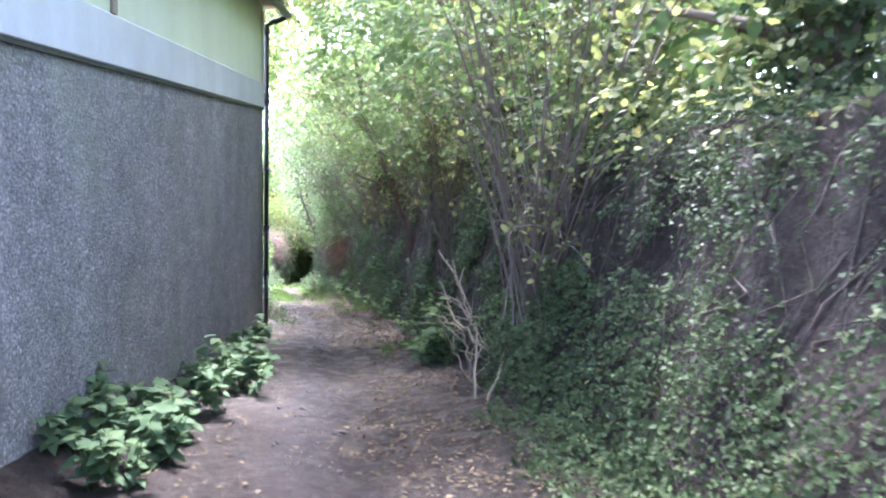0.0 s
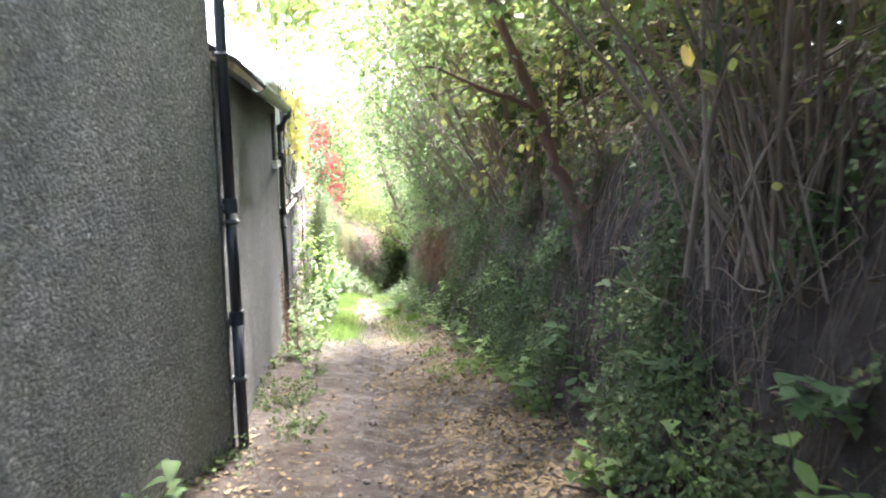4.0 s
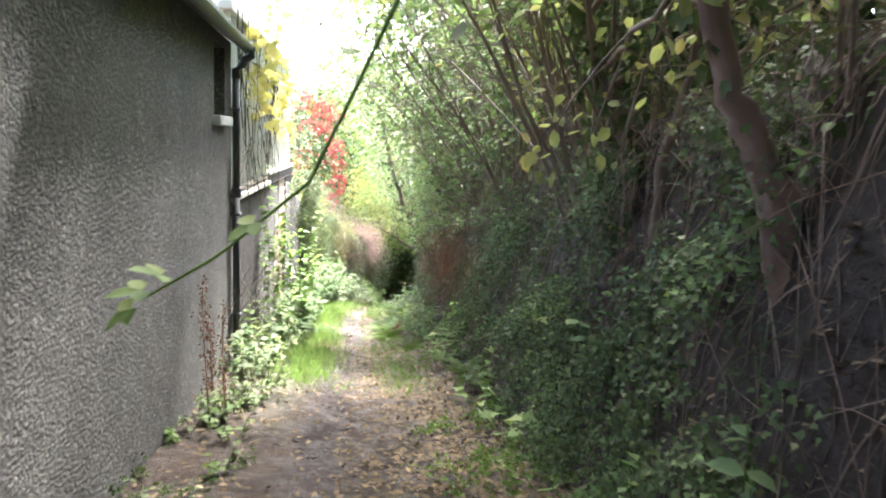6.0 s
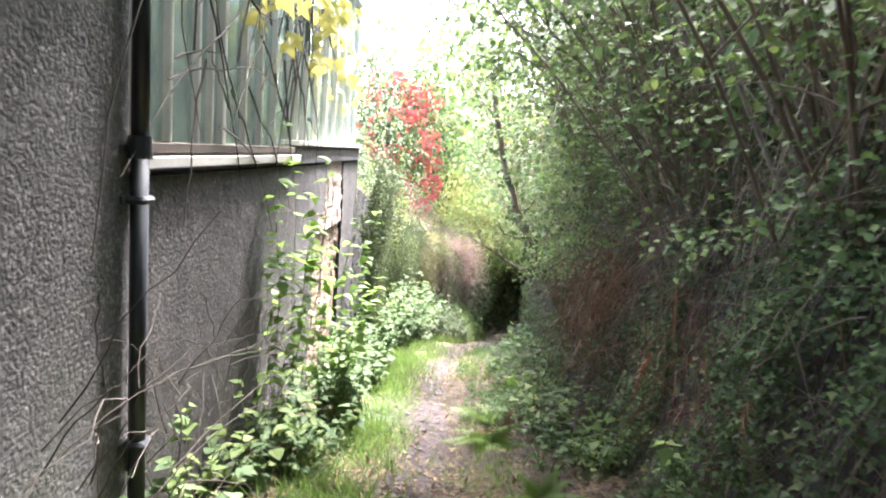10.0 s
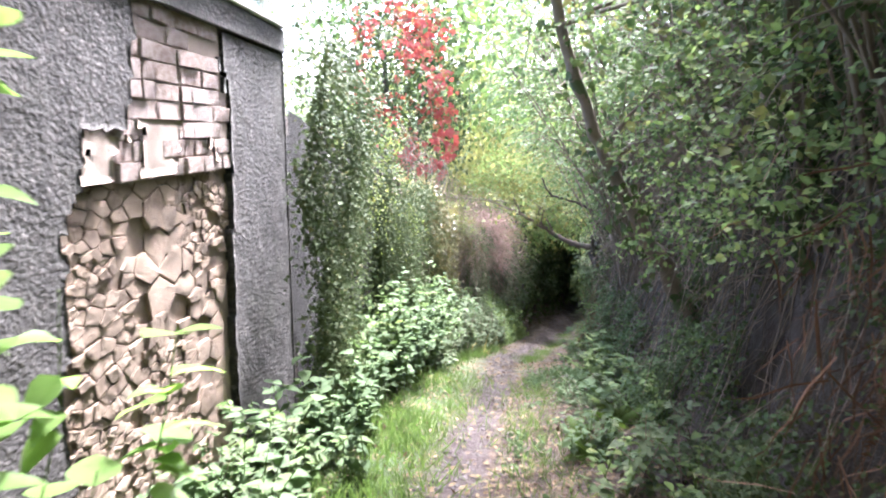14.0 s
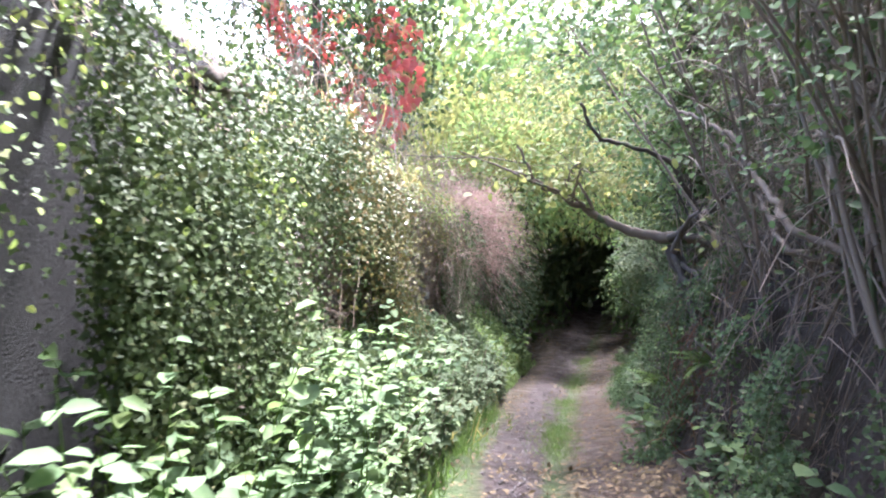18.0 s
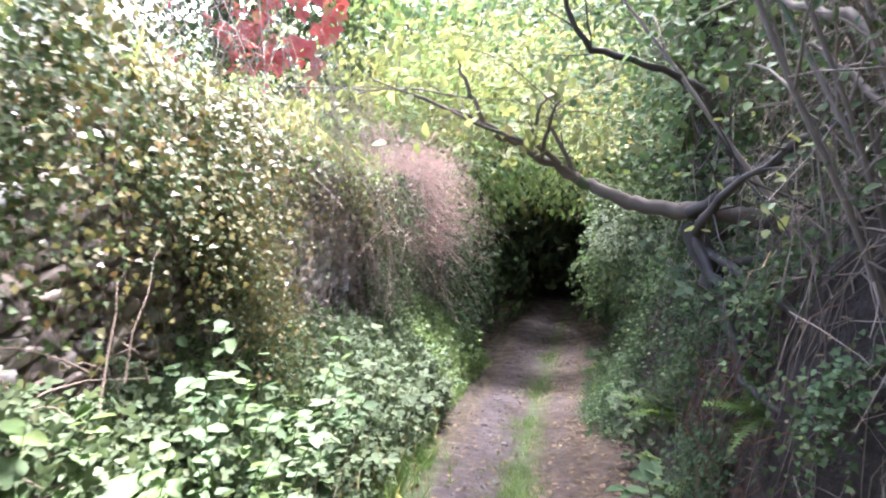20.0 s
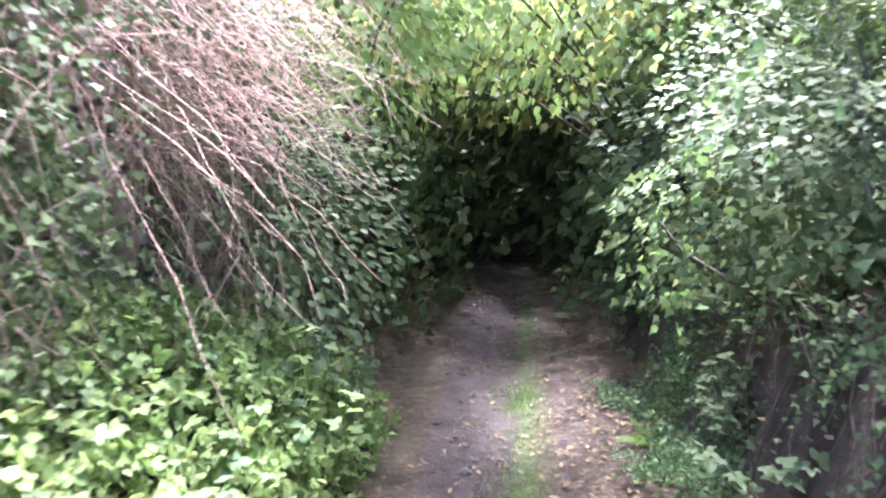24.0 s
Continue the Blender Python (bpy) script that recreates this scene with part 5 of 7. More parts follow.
def trunk_tree(name, pts, r0, r1, label, seed, boughs=5, leafy=300, m="hazel", ivy=0, bark="bark", reach=(0.8, 1.8), up=0.3, shag=0.14):
    """A tree by its trunk's line (across, along, above), with limbs, twigs, leaves and ivy on the trunk."""
    rng = np.random.default_rng(seed)
    t = thing(name, label, "tree")
    a = np.array(pts, float)
    k = np.linspace(0, len(a) - 1, 5 * len(a))
    q = at(*[np.interp(k, np.arange(len(a)), a[:, j]) for j in range(3)])
    q = q + rng.normal(size=q.shape) * 0.008
    rr = np.linspace(r0, r1, len(q)) * (1 + 0.08 * rng.normal(size=len(q)))
    link("trunk", tubes("trunk", [(q, rr)], 10), M[bark], t, smooth=True)
    LP = []
    for b in range(boughs):
        i = rng.integers(len(q) // 2, len(q))
        d = np.array([rng.normal() * 0.7 - 0.2, rng.normal() * 0.7, up + rng.uniform(0, 0.6)])
        L = rng.uniform(*reach)
        lim = arc(q[i - 1], d, L, 0.15, 8, 0.05, rng)
        if seed != 210 and not off_lane(lim):
            d[0] = abs(d[0])
            lim = arc(q[i - 1], d, L, 0.15, 8, 0.05, rng)
        lines = [(lim, np.linspace(rr[i - 1] * 0.55, 0.005, 8))]
        for _ in range(7):
            j = rng.integers(2, 8)
            tw = arc(lim[j - 1], lim[j - 1] - lim[j - 2] + 0.25 * rng.normal(size=3), rng.uniform(0.25, 0.7), 0.25, 5, 0.05, rng)
            if (tw[:, 2] - gz(tw[:, 1])).min() > 2.0 or seed != 210:
                lines.append((tw, np.linspace(0.006 if seed != 210 else 0.0035, 0.002, 5)))
        link("limb", tubes("limb", lines, 6), M[bark], t, smooth=True)
        for ln, _ in lines:
            w = max(2, leafy // (boughs * 8))
            LP.append(ln[rng.integers(1, len(ln), w)] + rng.normal(size=(w, 3)) * 0.07)
    if LP:
        LP = np.concatenate(LP)
        clear = ~((np.abs(LP[:, 0] - cx(LP[:, 1])) < 0.6) & (LP[:, 2] - gz(LP[:, 1]) < 1.75))
        LP = LP[clear]
        link("leaves", leaves("leaves", "ovalm", LP, rng.normal(size=LP.shape) + [-0.3, -0.2, -0.5], np.tile([-0.2, -0.3, 1], (len(LP), 1)), rng.uniform(0.05, 0.09, len(LP)), M[m], 0.5, seed), M[m], t)
    if ivy:
        i = rng.integers(0, len(q), ivy)
        ang = rng.uniform(0, 2 * np.pi, ivy)
        o = np.stack([np.cos(ang), np.sin(ang), np.zeros(ivy)], 1)
        P = q[i] + o * (rr[i] + shag * rng.uniform(0.07, 1.0, ivy))[:, None] + rng.normal(size=(ivy, 3)) * 0.05
        link("ivy", leaves("ivy", "ivy", P, np.tile([0, 0, -1.0], (ivy, 1)), o + [0, 0, 0.5], rng.uniform(0.04, 0.085, ivy), M["ivy"], 0.4, seed), M["ivy"], t, "dark ivy climbing the trunk")
    return t


trunk_tree("tree", [(1.5, 11.6, 0.75), (1.34, 11.63, 1.05), (1.25, 11.68, 1.58), (1.10, 11.7, 1.84), (0.98, 11.7, 2.26), (0.8, 11.65, 2.6), (0.5, 11.6, 3.2), (0.3, 11.5, 4.2)], 0.07, 0.025, "leaning reddish-brown hedgerow trunk rising from the bank", 201, 6, 320, ivy=120, bark="bark_red")
trunk_tree("tree", [(1.5, 12.7, 0.9), (1.36, 12.78, 1.22), (1.39, 12.8, 1.72), (1.46, 12.75, 2.14), (1.5, 12.7, 3.0), (1.4, 12.6, 4.0)], 0.032, 0.015, "slender pale stem against the dark ivy bank", 202, 4, 250, bark="limb")
trunk_tree("tree", [(1.75, 13.2, 1.0), (1.5, 13.2, 1.3), (1.42, 13.24, 1.7), (1.3, 13.23, 2.1), (1.1, 13.2, 2.5), (1.0, 13.1, 3.4)], 0.07, 0.03, "ivy-clad trunk on the hedge bank", 203, 5, 400, ivy=700)
trunk_tree("tree", [(2.95, 4.6, 0.9), (2.9, 4.6, 2.2), (2.85, 4.5, 3.4), (2.75, 4.4, 5.0)], 0.2, 0.12, "big trunk smothered in dark ivy at the lane's edge", 204, 6, 900, ivy=6500, shag=0.36)
P = cloud(-4, 5.0, 0.1, 3.6, 4.2, 6.2, 3500, 879, -0.3, 0.8)
cloud_leaves("hedge_foliage", P, "ovals", M["ivylight"], (0.12, 0.19), "leafy boughs of the ivy-clad tree over the lane", "hedge", seed=879)
trunk_tree("tree", [(1.6, 8.9, 1.3), (1.55, 8.95, 1.9), (1.7, 9.0, 2.6), (1.6, 9.0, 3.6)], 0.055, 0.03, "bent grey-brown trunk above the bank", 205, 5, 260, ivy=200)
trunk_tree("tree", [(1.75, 10.1, 1.2), (1.65, 10.15, 1.7), (1.72, 10.1, 2.4), (1.9, 10.1, 3.4)], 0.04, 0.02, "crooked thin trunk in the shaded hedge", 206, 4, 220, ivy=150)
trunk_tree("tree", [(1.45, 22.7, 0.9), (1.1, 22.65, 1.5), (0.93, 22.65, 1.81), (0.75, 22.64, 2.16), (0.5, 22.6, 2.9), (0.3, 22.5, 3.8)], 0.065, 0.03, "leaning brown trunk among ivy", 207, 6, 300, ivy=260)
trunk_tree("tree", [(1.9, 21.2, 1.0), (1.6, 21.2, 1.6), (1.5, 21.2, 2.4), (1.45, 21.1, 3.6)], 0.05, 0.03, "upright thin trunk beside the ivy", 208, 5, 500, ivy=600)
trunk_tree("tree", [(1.75, 27.45, 0.45), (1.38, 27.54, 0.78), (1.15, 27.69, 1.15), (0.98, 27.8, 1.68)], 0.05, 0.06, "crooked dark hedgerow trunk leaning over the lane", 209, 3, 60, bark="bark_dark")
trunk_tree("tree", [(2.3, 27.75, 1.55), (1.6, 27.8, 1.66), (1.03, 27.85, 1.72), (0.76, 27.92, 1.75), (0.54, 27.96, 1.84), (0.34, 27.98, 1.96), (0.13, 27.97, 2.08), (-0.04, 27.94, 2.15), (-0.13, 27.9, 2.32), (-0.2, 27.85, 2.5)], 0.055, 0.006, "heavy bare limb arching across the lane", 210, 6, 420, reach=(0.5, 1.2), bark="limb")
trunk_tree("tree", [(1.75, 29.6, 0.7), (1.45, 29.45, 1.2), (1.4, 29.4, 2.0), (1.3, 29.3, 3.2), (1.2, 29.2, 4.4)], 0.14, 0.07, "ivy-clad tree trunk with hanging roots", 211, 7, 900, ivy=1800, bark="bark_dark")


def bare_limbs(label, lines, r0, seed, bark):
    """Bare crooked limbs, each a line of (across, along, above), with short dead twigs."""
    rng = np.random.default_rng(seed)
    t = thing("bare_limb", label, "branch")
    for i, ln in enumerate(lines):
        a = np.array(ln)
        k = np.linspace(0, len(a) - 1, 5 * len(a))
        q = at(*[np.interp(k, np.arange(len(a)), a[:, j]) for j in range(3)]) + rng.normal(size=(5 * len(a), 3)) * 0.008
        rr = np.linspace(r0[i], r0[i] * 0.45, len(q)) * (1 + 0.1 * rng.normal(size=len(q)))
        tw = []
        for _ in range(7):
            j = rng.integers(2, len(q))
            w = arc(q[j - 1], q[j - 1] - q[j - 2] + 0.05 * rng.normal(size=3), rng.uniform(0.15, 0.5), 0.2, 6, 0.07, rng)
            tw.append((w, np.linspace(0.005, 0.0018, 6)))
        lb = link("limb", tubes("limb", [(q, rr)], 8), M[bark], t, smooth=True)
        for w in tw:
            link("twig", tubes("twig", [w], 4), M[bark], lb)


bare_limbs("dark bare forked limbs at the head of a leaning trunk", [
    [(0.97, 27.8, 1.7), (1.13, 27.58, 1.84), (1.28, 27.33, 1.95), (1.4, 27.08, 2.03), (1.48, 26.82, 2.16), (1.55, 26.54, 2.16)],
    [(1.13, 27.58, 1.89), (1.05, 27.5, 2.01), (0.92, 27.43, 2.2), (0.74, 27.34, 2.28), (0.42, 27.23, 2.33), (0.28, 27.12, 2.56)],
    [(0.97, 27.8, 1.65), (1.08, 27.48, 1.28), (1.08, 27.16, 0.93), (1.18, 26.87, 0.81)],
    [(1.03, 27.78, 1.55), (1.12, 27.34, 1.37), (1.29, 26.88, 1.16), (1.29, 26.46, 1.09)]], [0.03, 0.024, 0.025, 0.022], 212, "bark_dark")
bare_limbs("pale grey-brown bare hedge limbs reaching up from the bank", [
    [(1.75, 25.3, 1.2), (1.35, 25.45, 1.42), (1.18, 25.59, 1.54), (1.16, 25.91, 1.75), (1.16, 26.21, 1.93), (1.09, 26.51, 2.18), (0.98, 26.81, 2.35), (0.88, 27.09, 2.49), (0.68, 27.36, 2.83)],
    [(1.8, 25.5, 1.1), (1.45, 25.7, 1.35), (1.24, 25.82, 1.46), (1.24, 26.09, 1.61), (1.25, 26.35, 1.77), (1.17, 26.62, 2.05), (1.14, 26.88, 2.21)],
    [(1.75, 26.0, 1.2), (1.4, 26.05, 1.6), (1.28, 26.09, 1.78), (1.27, 26.17, 1.91), (1.21, 26.24, 2.09), (1.17, 26.31, 2.27), (1.14, 26.35, 2.49)],
    [(1.8, 25.6, 1.4), (1.45, 25.75, 1.95), (1.28, 25.84, 2.14), (1.18, 26.12, 2.21), (1.08, 26.38, 2.32)]], [0.021, 0.019, 0.017, 0.012], 213, "limb")


# dead branches fallen from the bank
def fallen():
    t = thing("fallen_branch", "heap of bare dead branches fallen against the bank", "branch")
    rng = np.random.default_rng(5)
    main = [[(1.25, 6.0, 0.1), (1.2, 6.35, 0.4), (1.05, 7.2, 0.78), (0.9, 7.82, 1.1), (0.75, 8.3, 1.75)],
            [(1.5, 6.4, 0.2), (1.55, 7.2, 0.7), (1.75, 8.04, 0.95), (1.5, 8.4, 1.5)],
            [(1.2, 6.35, 0.4), (0.88, 7.58, 0.72), (0.6, 7.9, 0.98)],
            [(1.1, 6.6, 0.1), (1.05, 6.9, 0.5), (0.75, 7.3, 0.66)],
            [(1.3, 5.8, 0.05), (1.3, 6.4, 0.5), (1.1, 7.0, 0.7), (1.0, 7.5, 1.2)],
            [(1.7, 5.9, 0.2), (1.9, 7.0, 0.75), (2.0, 7.9, 0.85)],
            [(1.15, 5.9, 0.0), (0.95, 6.1, 0.22), (0.85, 6.3, 0.45)],
            [(1.45, 5.6, 0.1), (1.5, 6.4, 0.55), (1.35, 7.2, 1.0), (1.2, 7.9, 1.45)], [(1.6, 5.5, 0.15), (1.75, 6.3, 0.6), (1.6, 7.2, 1.2)],
            [(1.35, 5.7, 0.05), (1.15, 6.5, 0.6), (1.2, 7.3, 0.62), (1.5, 7.8, 0.7)], [(1.0, 6.0, 0.05), (1.25, 6.8, 0.15), (1.6, 7.2, 0.4)],
            [(1.0, 5.4, 0.05), (1.3, 6.0, 0.6), (1.7, 6.6, 1.05), (2.0, 7.2, 1.4)], [(1.3, 5.0, 0.15), (1.6, 5.6, 0.6), (2.0, 6.2, 1.0)],
            [(0.95, 5.6, 0.05), (1.05, 6.2, 0.55), (1.0, 6.8, 0.95), (0.85, 7.4, 1.3)], [(1.5, 4.9, 0.25), (1.9, 5.6, 0.75), (2.3, 6.3, 1.0)]]
    for i, ln in enumerate(main):
        a = np.array(ln)
        a = a[a[:, 1] < 7.7]
        k = np.linspace(0, len(a) - 1, 14)
        q = at(*[np.interp(k, np.arange(len(a)), a[:, j]) for j in range(3)]) + rng.normal(size=(14, 3)) * 0.014
        r = 0.019 if i < 3 else 0.013
        lines = [(q, np.linspace(r, 0.006, 14))]
        for _ in range(5):
            j = rng.integers(3, 13)
            lines.append((arc(q[j], q[j] - q[j - 1] + rng.normal(size=3) * 0.08, rng.uniform(0.2, 0.5), 0.1, 6, 0.05, rng), np.linspace(0.008, 0.003, 6)))
        link("branch", tubes("branch", lines, 6), M["deadwood"], t, smooth=True)


fallen()


# plants with stems and leaves
def leafy_plant(kind, label, u, y, h, stems, height, size, m, seed, key="ovalm", spread=0.35, per=14, group="", lean=(0, 0)):
    rng = np.random.default_rng(seed)
    t = thing(kind, label, "plant", group)
    b = at(u, y, h)
    b[2] = ground_z(b[0], b[1]) - 0.02 + h
    lines, P, D = [], [], []
    for s in range(stems):
        d = np.array([rng.normal() * spread + lean[0], rng.normal() * spread + lean[1], 1.0])
        q = arc(b + np.array([rng.normal() * 0.06, rng.normal() * 0.06, 0]), d, height * rng.uniform(0.6, 1.1), 0.12, 7, 0.03, rng)
        if np.abs(q[:, 0] - cx(q[:, 1])).min() < 0.5:
            continue
        lines.append((q, np.linspace(0.0038, 0.0015, 7)))
        n = per
        f = rng.uniform(0.18, 1, n) * 6
        i = np.minimum(f.astype(int), 5)
        P.append(q[i] + (q[i + 1] - q[i]) * (f - i)[:, None])
        a = np.arange(n) * 2.4 + rng.uniform(0, 6)
        D.append(np.stack([np.cos(a), np.sin(a), np.full(n, -0.05)], 1))
    for ln in lines:
        link("stem", tubes("stem", [ln], 4), M["twig"] if m in ("bramble",) else M["fern"], t)
    if not P:
        P, D = [b[None] + [0, 0, 0.05]], [np.array([[0.0, 0.3, 1.0]])]
    P, D = np.concatenate(P), np.concatenate(D)
    link("leaves", leaves("leaves", key, P, D, np.tile([0, 0, 1.0], (len(P), 1)), rng.uniform(size * 0.6, size * 1.15, len(P)), M[m], 0.25, seed), M[m], t)
    return t


rnd = random.Random(4)
# along the first house
for i in range(20):
    y = rnd.uniform(3.4, 9.4)
    u = float(wall_x(y) - cx(y)) + rnd.uniform(0.15, 0.62)
    leafy_plant("nettle", "green nettle clump at the foot of the house wall", u, y, 0, rnd.randint(4, 7), rnd.uniform(0.35, 0.6), 0.115, "nettle", 300 + i, "broad", spread=0.4, per=15, group="nettles by the house")
# below the second house and the garden wall
for i in range(18):
    y = rnd.uniform(15.0, 18.5)
    u = float(wall_x(y) - cx(y)) + rnd.uniform(0.1, 0.5)
    tall = 0.3 if y < 14 else 0.62
    leafy_plant("nettle", "low green weeds at the foot of the roughcast wall", u, y, 0, rnd.randint(3, 6), rnd.uniform(0.5, 1.2) * tall, 0.085, "nettle" if i % 3 else "bright", 330 + i, "broad", per=12, group="weeds by the wall")
for i in range(18):
    y = rnd.uniform(12.2, 15.6)
    u = float(wall_x(y) - cx(y)) + rnd.uniform(0.06, 0.42)
    leafy_plant("weed", "low green weeds along the foot of the outhouse", u, y, 0, rnd.randint(3, 6), rnd.uniform(0.16, 0.34) * (1 + (y > 14.2)), 0.055, ("bramble", "ivylight")[i % 2], 1330 + i, "ovalm", per=11, spread=0.5, group="weeds along the outhouse")
for i in range(16):
    y = rnd.uniform(18.9, 21.2)
    u = float(wall_x(y) - cx(y)) + rnd.uniform(0.06, 0.32)
    leafy_plant("weed", "green weeds and brambles at the foot of the bare rubble", u, y, 0, rnd.randint(5, 8), rnd.uniform(0.35, 0.65), 0.07, ("nettle", "bramble", "ivylight")[i % 3], 1450 + i, ("ovalm", "brambles")[i % 2], per=16, spread=0.4, group="weeds below the rubble")
# the tall bright sapling stems by the garden wall
for i, (u, y, hh) in enumerate([(-1.12, 17.75, 2.6), (-1.05, 18.0, 2.35), (-0.86, 18.05, 1.8), (-1.1, 17.5, 2.0), (-0.8, 18.3, 1.35)]):
    leafy_plant("sapling", "tall bright green sapling with broad leaves against the wall", u, y, 0, 4, hh, 0.105, "sapling", 370 + i, "broad", spread=0.08, per=26, group="saplings")
for i in range(16):
    y = rnd.uniform(17.6, 21.4)
    u = rnd.uniform(-1.15, -0.62)
    leafy_plant("nettle", "dense green weeds below the garden wall", u, y, 0, 6, rnd.uniform(0.4, 0.75), 0.09, "nettle", 390 + i, "broad", per=14, group="weeds by the wall")
for i in range(46):
    y = rnd.uniform(21.8, 27.2)
    u = rnd.uniform(-1.15, -0.78)
    leafy_plant("nettle", "tall green nettles under the ivy wall", u, y, 0, 9, rnd.uniform(0.8, 1.35), 0.075, "nettle" if i % 3 else "ivylight", 420 + i, per=24, group="nettles by the ivy wall")
for i in range(34):
    y = rnd.uniform(24.5, 30.2)
    u = rnd.uniform(-1.35, -0.72)
    leafy_plant("bramble", "bramble bush with grey-green leaves at the foot of the stone wall", u, y, 0, 7, rnd.uniform(0.6, 1.1), 0.095, "bramble", 450 + i, "brambles", 0.55, 12, group="brambles by the stone wall")
for i in range(14):
    y = rnd.uniform(30.3, 32.6)
    u = rnd.uniform(-1.2, -0.72)
    leafy_plant("bramble", "leafy bright green bush beside the track", u, y, 0, 7, rnd.uniform(0.7, 1.15), 0.085, "bright" if i % 2 else "nettle", 490 + i, "brambles", 0.4, 12, group="bushes by the track")
def mound(u, y, h):
    top = 0.98 * np.clip((-0.62 - u) / 0.5, 0, 1) ** 0.6 * np.interp(y, [24.2, 25.4, 31.8, 32.9], [0.5, 1.0, 1.0, 0.5]) * (1 + 0.25 * fbm(u, y, 3, 2.2))
    return (h < top) & (h > top - 0.3)


P = cloud(24.2, 30.2, -1.4, -0.62, 0.0, 1.25, 11000, 881, -0.5, 2.0, mound)
cloud_leaves("bramble_thicket", P, "brambles", M["bramble"], (0.04, 0.075), "low thicket of grey-green bramble leaves along the stone wall", "brambles", (0.4, -0.2, -0.3), (0.4, -0.3, 0.9), 881)
P = cloud(30.2, 32.9, -1.5, -0.62, 0.0, 1.3, 5500, 883, -0.5, 2.0, mound)
cloud_leaves("bramble_thicket", P, "brambles", M["bright"], (0.045, 0.08), "bright leafy thicket beside the track below the dead brambles", "brambles", (0.4, -0.2, -0.3), (0.4, -0.3, 0.9), 883)
hanging_twigs("twigs", 24.6, 30.0, -1.35, -0.98, 0.3, 1.1, 420, M["twig"], "dry arching bramble stems in the thicket", 39, (0.3, 0.8), 0.003, (0.2, -0.1, 0.3))
# east side foot
for i in range(60):
    y = rnd.uniform(7.5, 33)
    u = rnd.uniform(0.85, 1.25)
    leafy_plant("bramble", "low brambles and weeds at the foot of the hedge bank", u, y, 0, rnd.randint(3, 6), rnd.uniform(0.25, 0.6), 0.1, ("bramble", "nettle", "bright")[i % 3], 520 + i, ("brambles", "ovalm", "ivys")[i % 3], 0.5, 9, group="weeds below the hedge", lean=(-0.25, 0))
for i in range(40):
    y = rnd.uniform(17.5, 26)
    u = rnd.uniform(0.6, 1.35)
    leafy_plant("weed", "green nettles and weeds on the verge below the hedge", u, y, 0, rnd.randint(4, 7), rnd.uniform(0.2, 0.48), 0.06, ("nettle", "bright", "nettle", "bramble")[i % 4], 1400 + i, ("ovalm", "broad", "brambles", "ovalm")[i % 4], 0.45, 11, group="weeds on the verge")
leafy_plant("nettle", "bright leafy bush beside the fallen branches", 1.0, 8.0, 0.0, 9, 0.9, 0.13, "bright", 590, spread=0.35, per=16)
leafy_plant("nettle", "bright leafy bush beside the fallen branches", 0.85, 7.5, 0.0, 9, 0.6, 0.13, "nettle", 591, spread=0.4, per=16)


def fern(u, y, h, size, label, m, seed, n=9, tip=0.5):
    t = thing("fern", label, "fern", "ferns of the lane")
    rng = np.random.default_rng(seed)
    b = at(u, y, h)
    b[2] = ground_z(b[0], b[1]) + h
    t.location = b
    me = None
    for i in range(n):
        if me is None:
            me = leaves("frond", "frond", np.zeros((1, 3)), np.array([[1.0, 0, tip]]), np.array([[-tip, 0, 1.0]]), np.array([size]), M[m], 0.0, seed)
            me.materials.append(M[m])
        ob = new("frond", me)
        ob.parent = t
        ob.matrix_local = pose(0, 0, 0, rng.normal() * 14, rng.normal() * 16, i * 360 / n + rng.uniform(-18, 18)) @ Matrix.Scale(rng.uniform(0.7, 1.1), 4)
    return t


for i, (u, y, s) in enumerate([(0.45, 19.0, 0.5), (0.42, 18.3, 0.45), (0.62, 17.2, 0.4), (0.75, 20.2, 0.5), (0.7, 21.6, 0.45), (0.95, 22.4, 0.55), (1.0, 15.6, 0.4), (0.95, 25.4, 0.5), (1.05, 24.2, 0.5), (1.1, 28.6, 0.55), (0.9, 30.3, 0.5), (1.15, 27.0, 0.5), (0.8, 32.6, 0.4)]):
    fern(u, y, 0, s * 0.68, "green fern at the edge of the track", "fern", 600 + i)
template("strand", [(0, 0.01, 0), (0, -0.01, 0), (0.35, 0.014, 0.07), (0.35, -0.012, 0.07), (0.7, 0.01, -0.03), (0.7, -0.01, -0.03), (1, 0, 0.08)], [(0, 1, 3, 2), (2, 3, 5, 4), (4, 5, 6)])


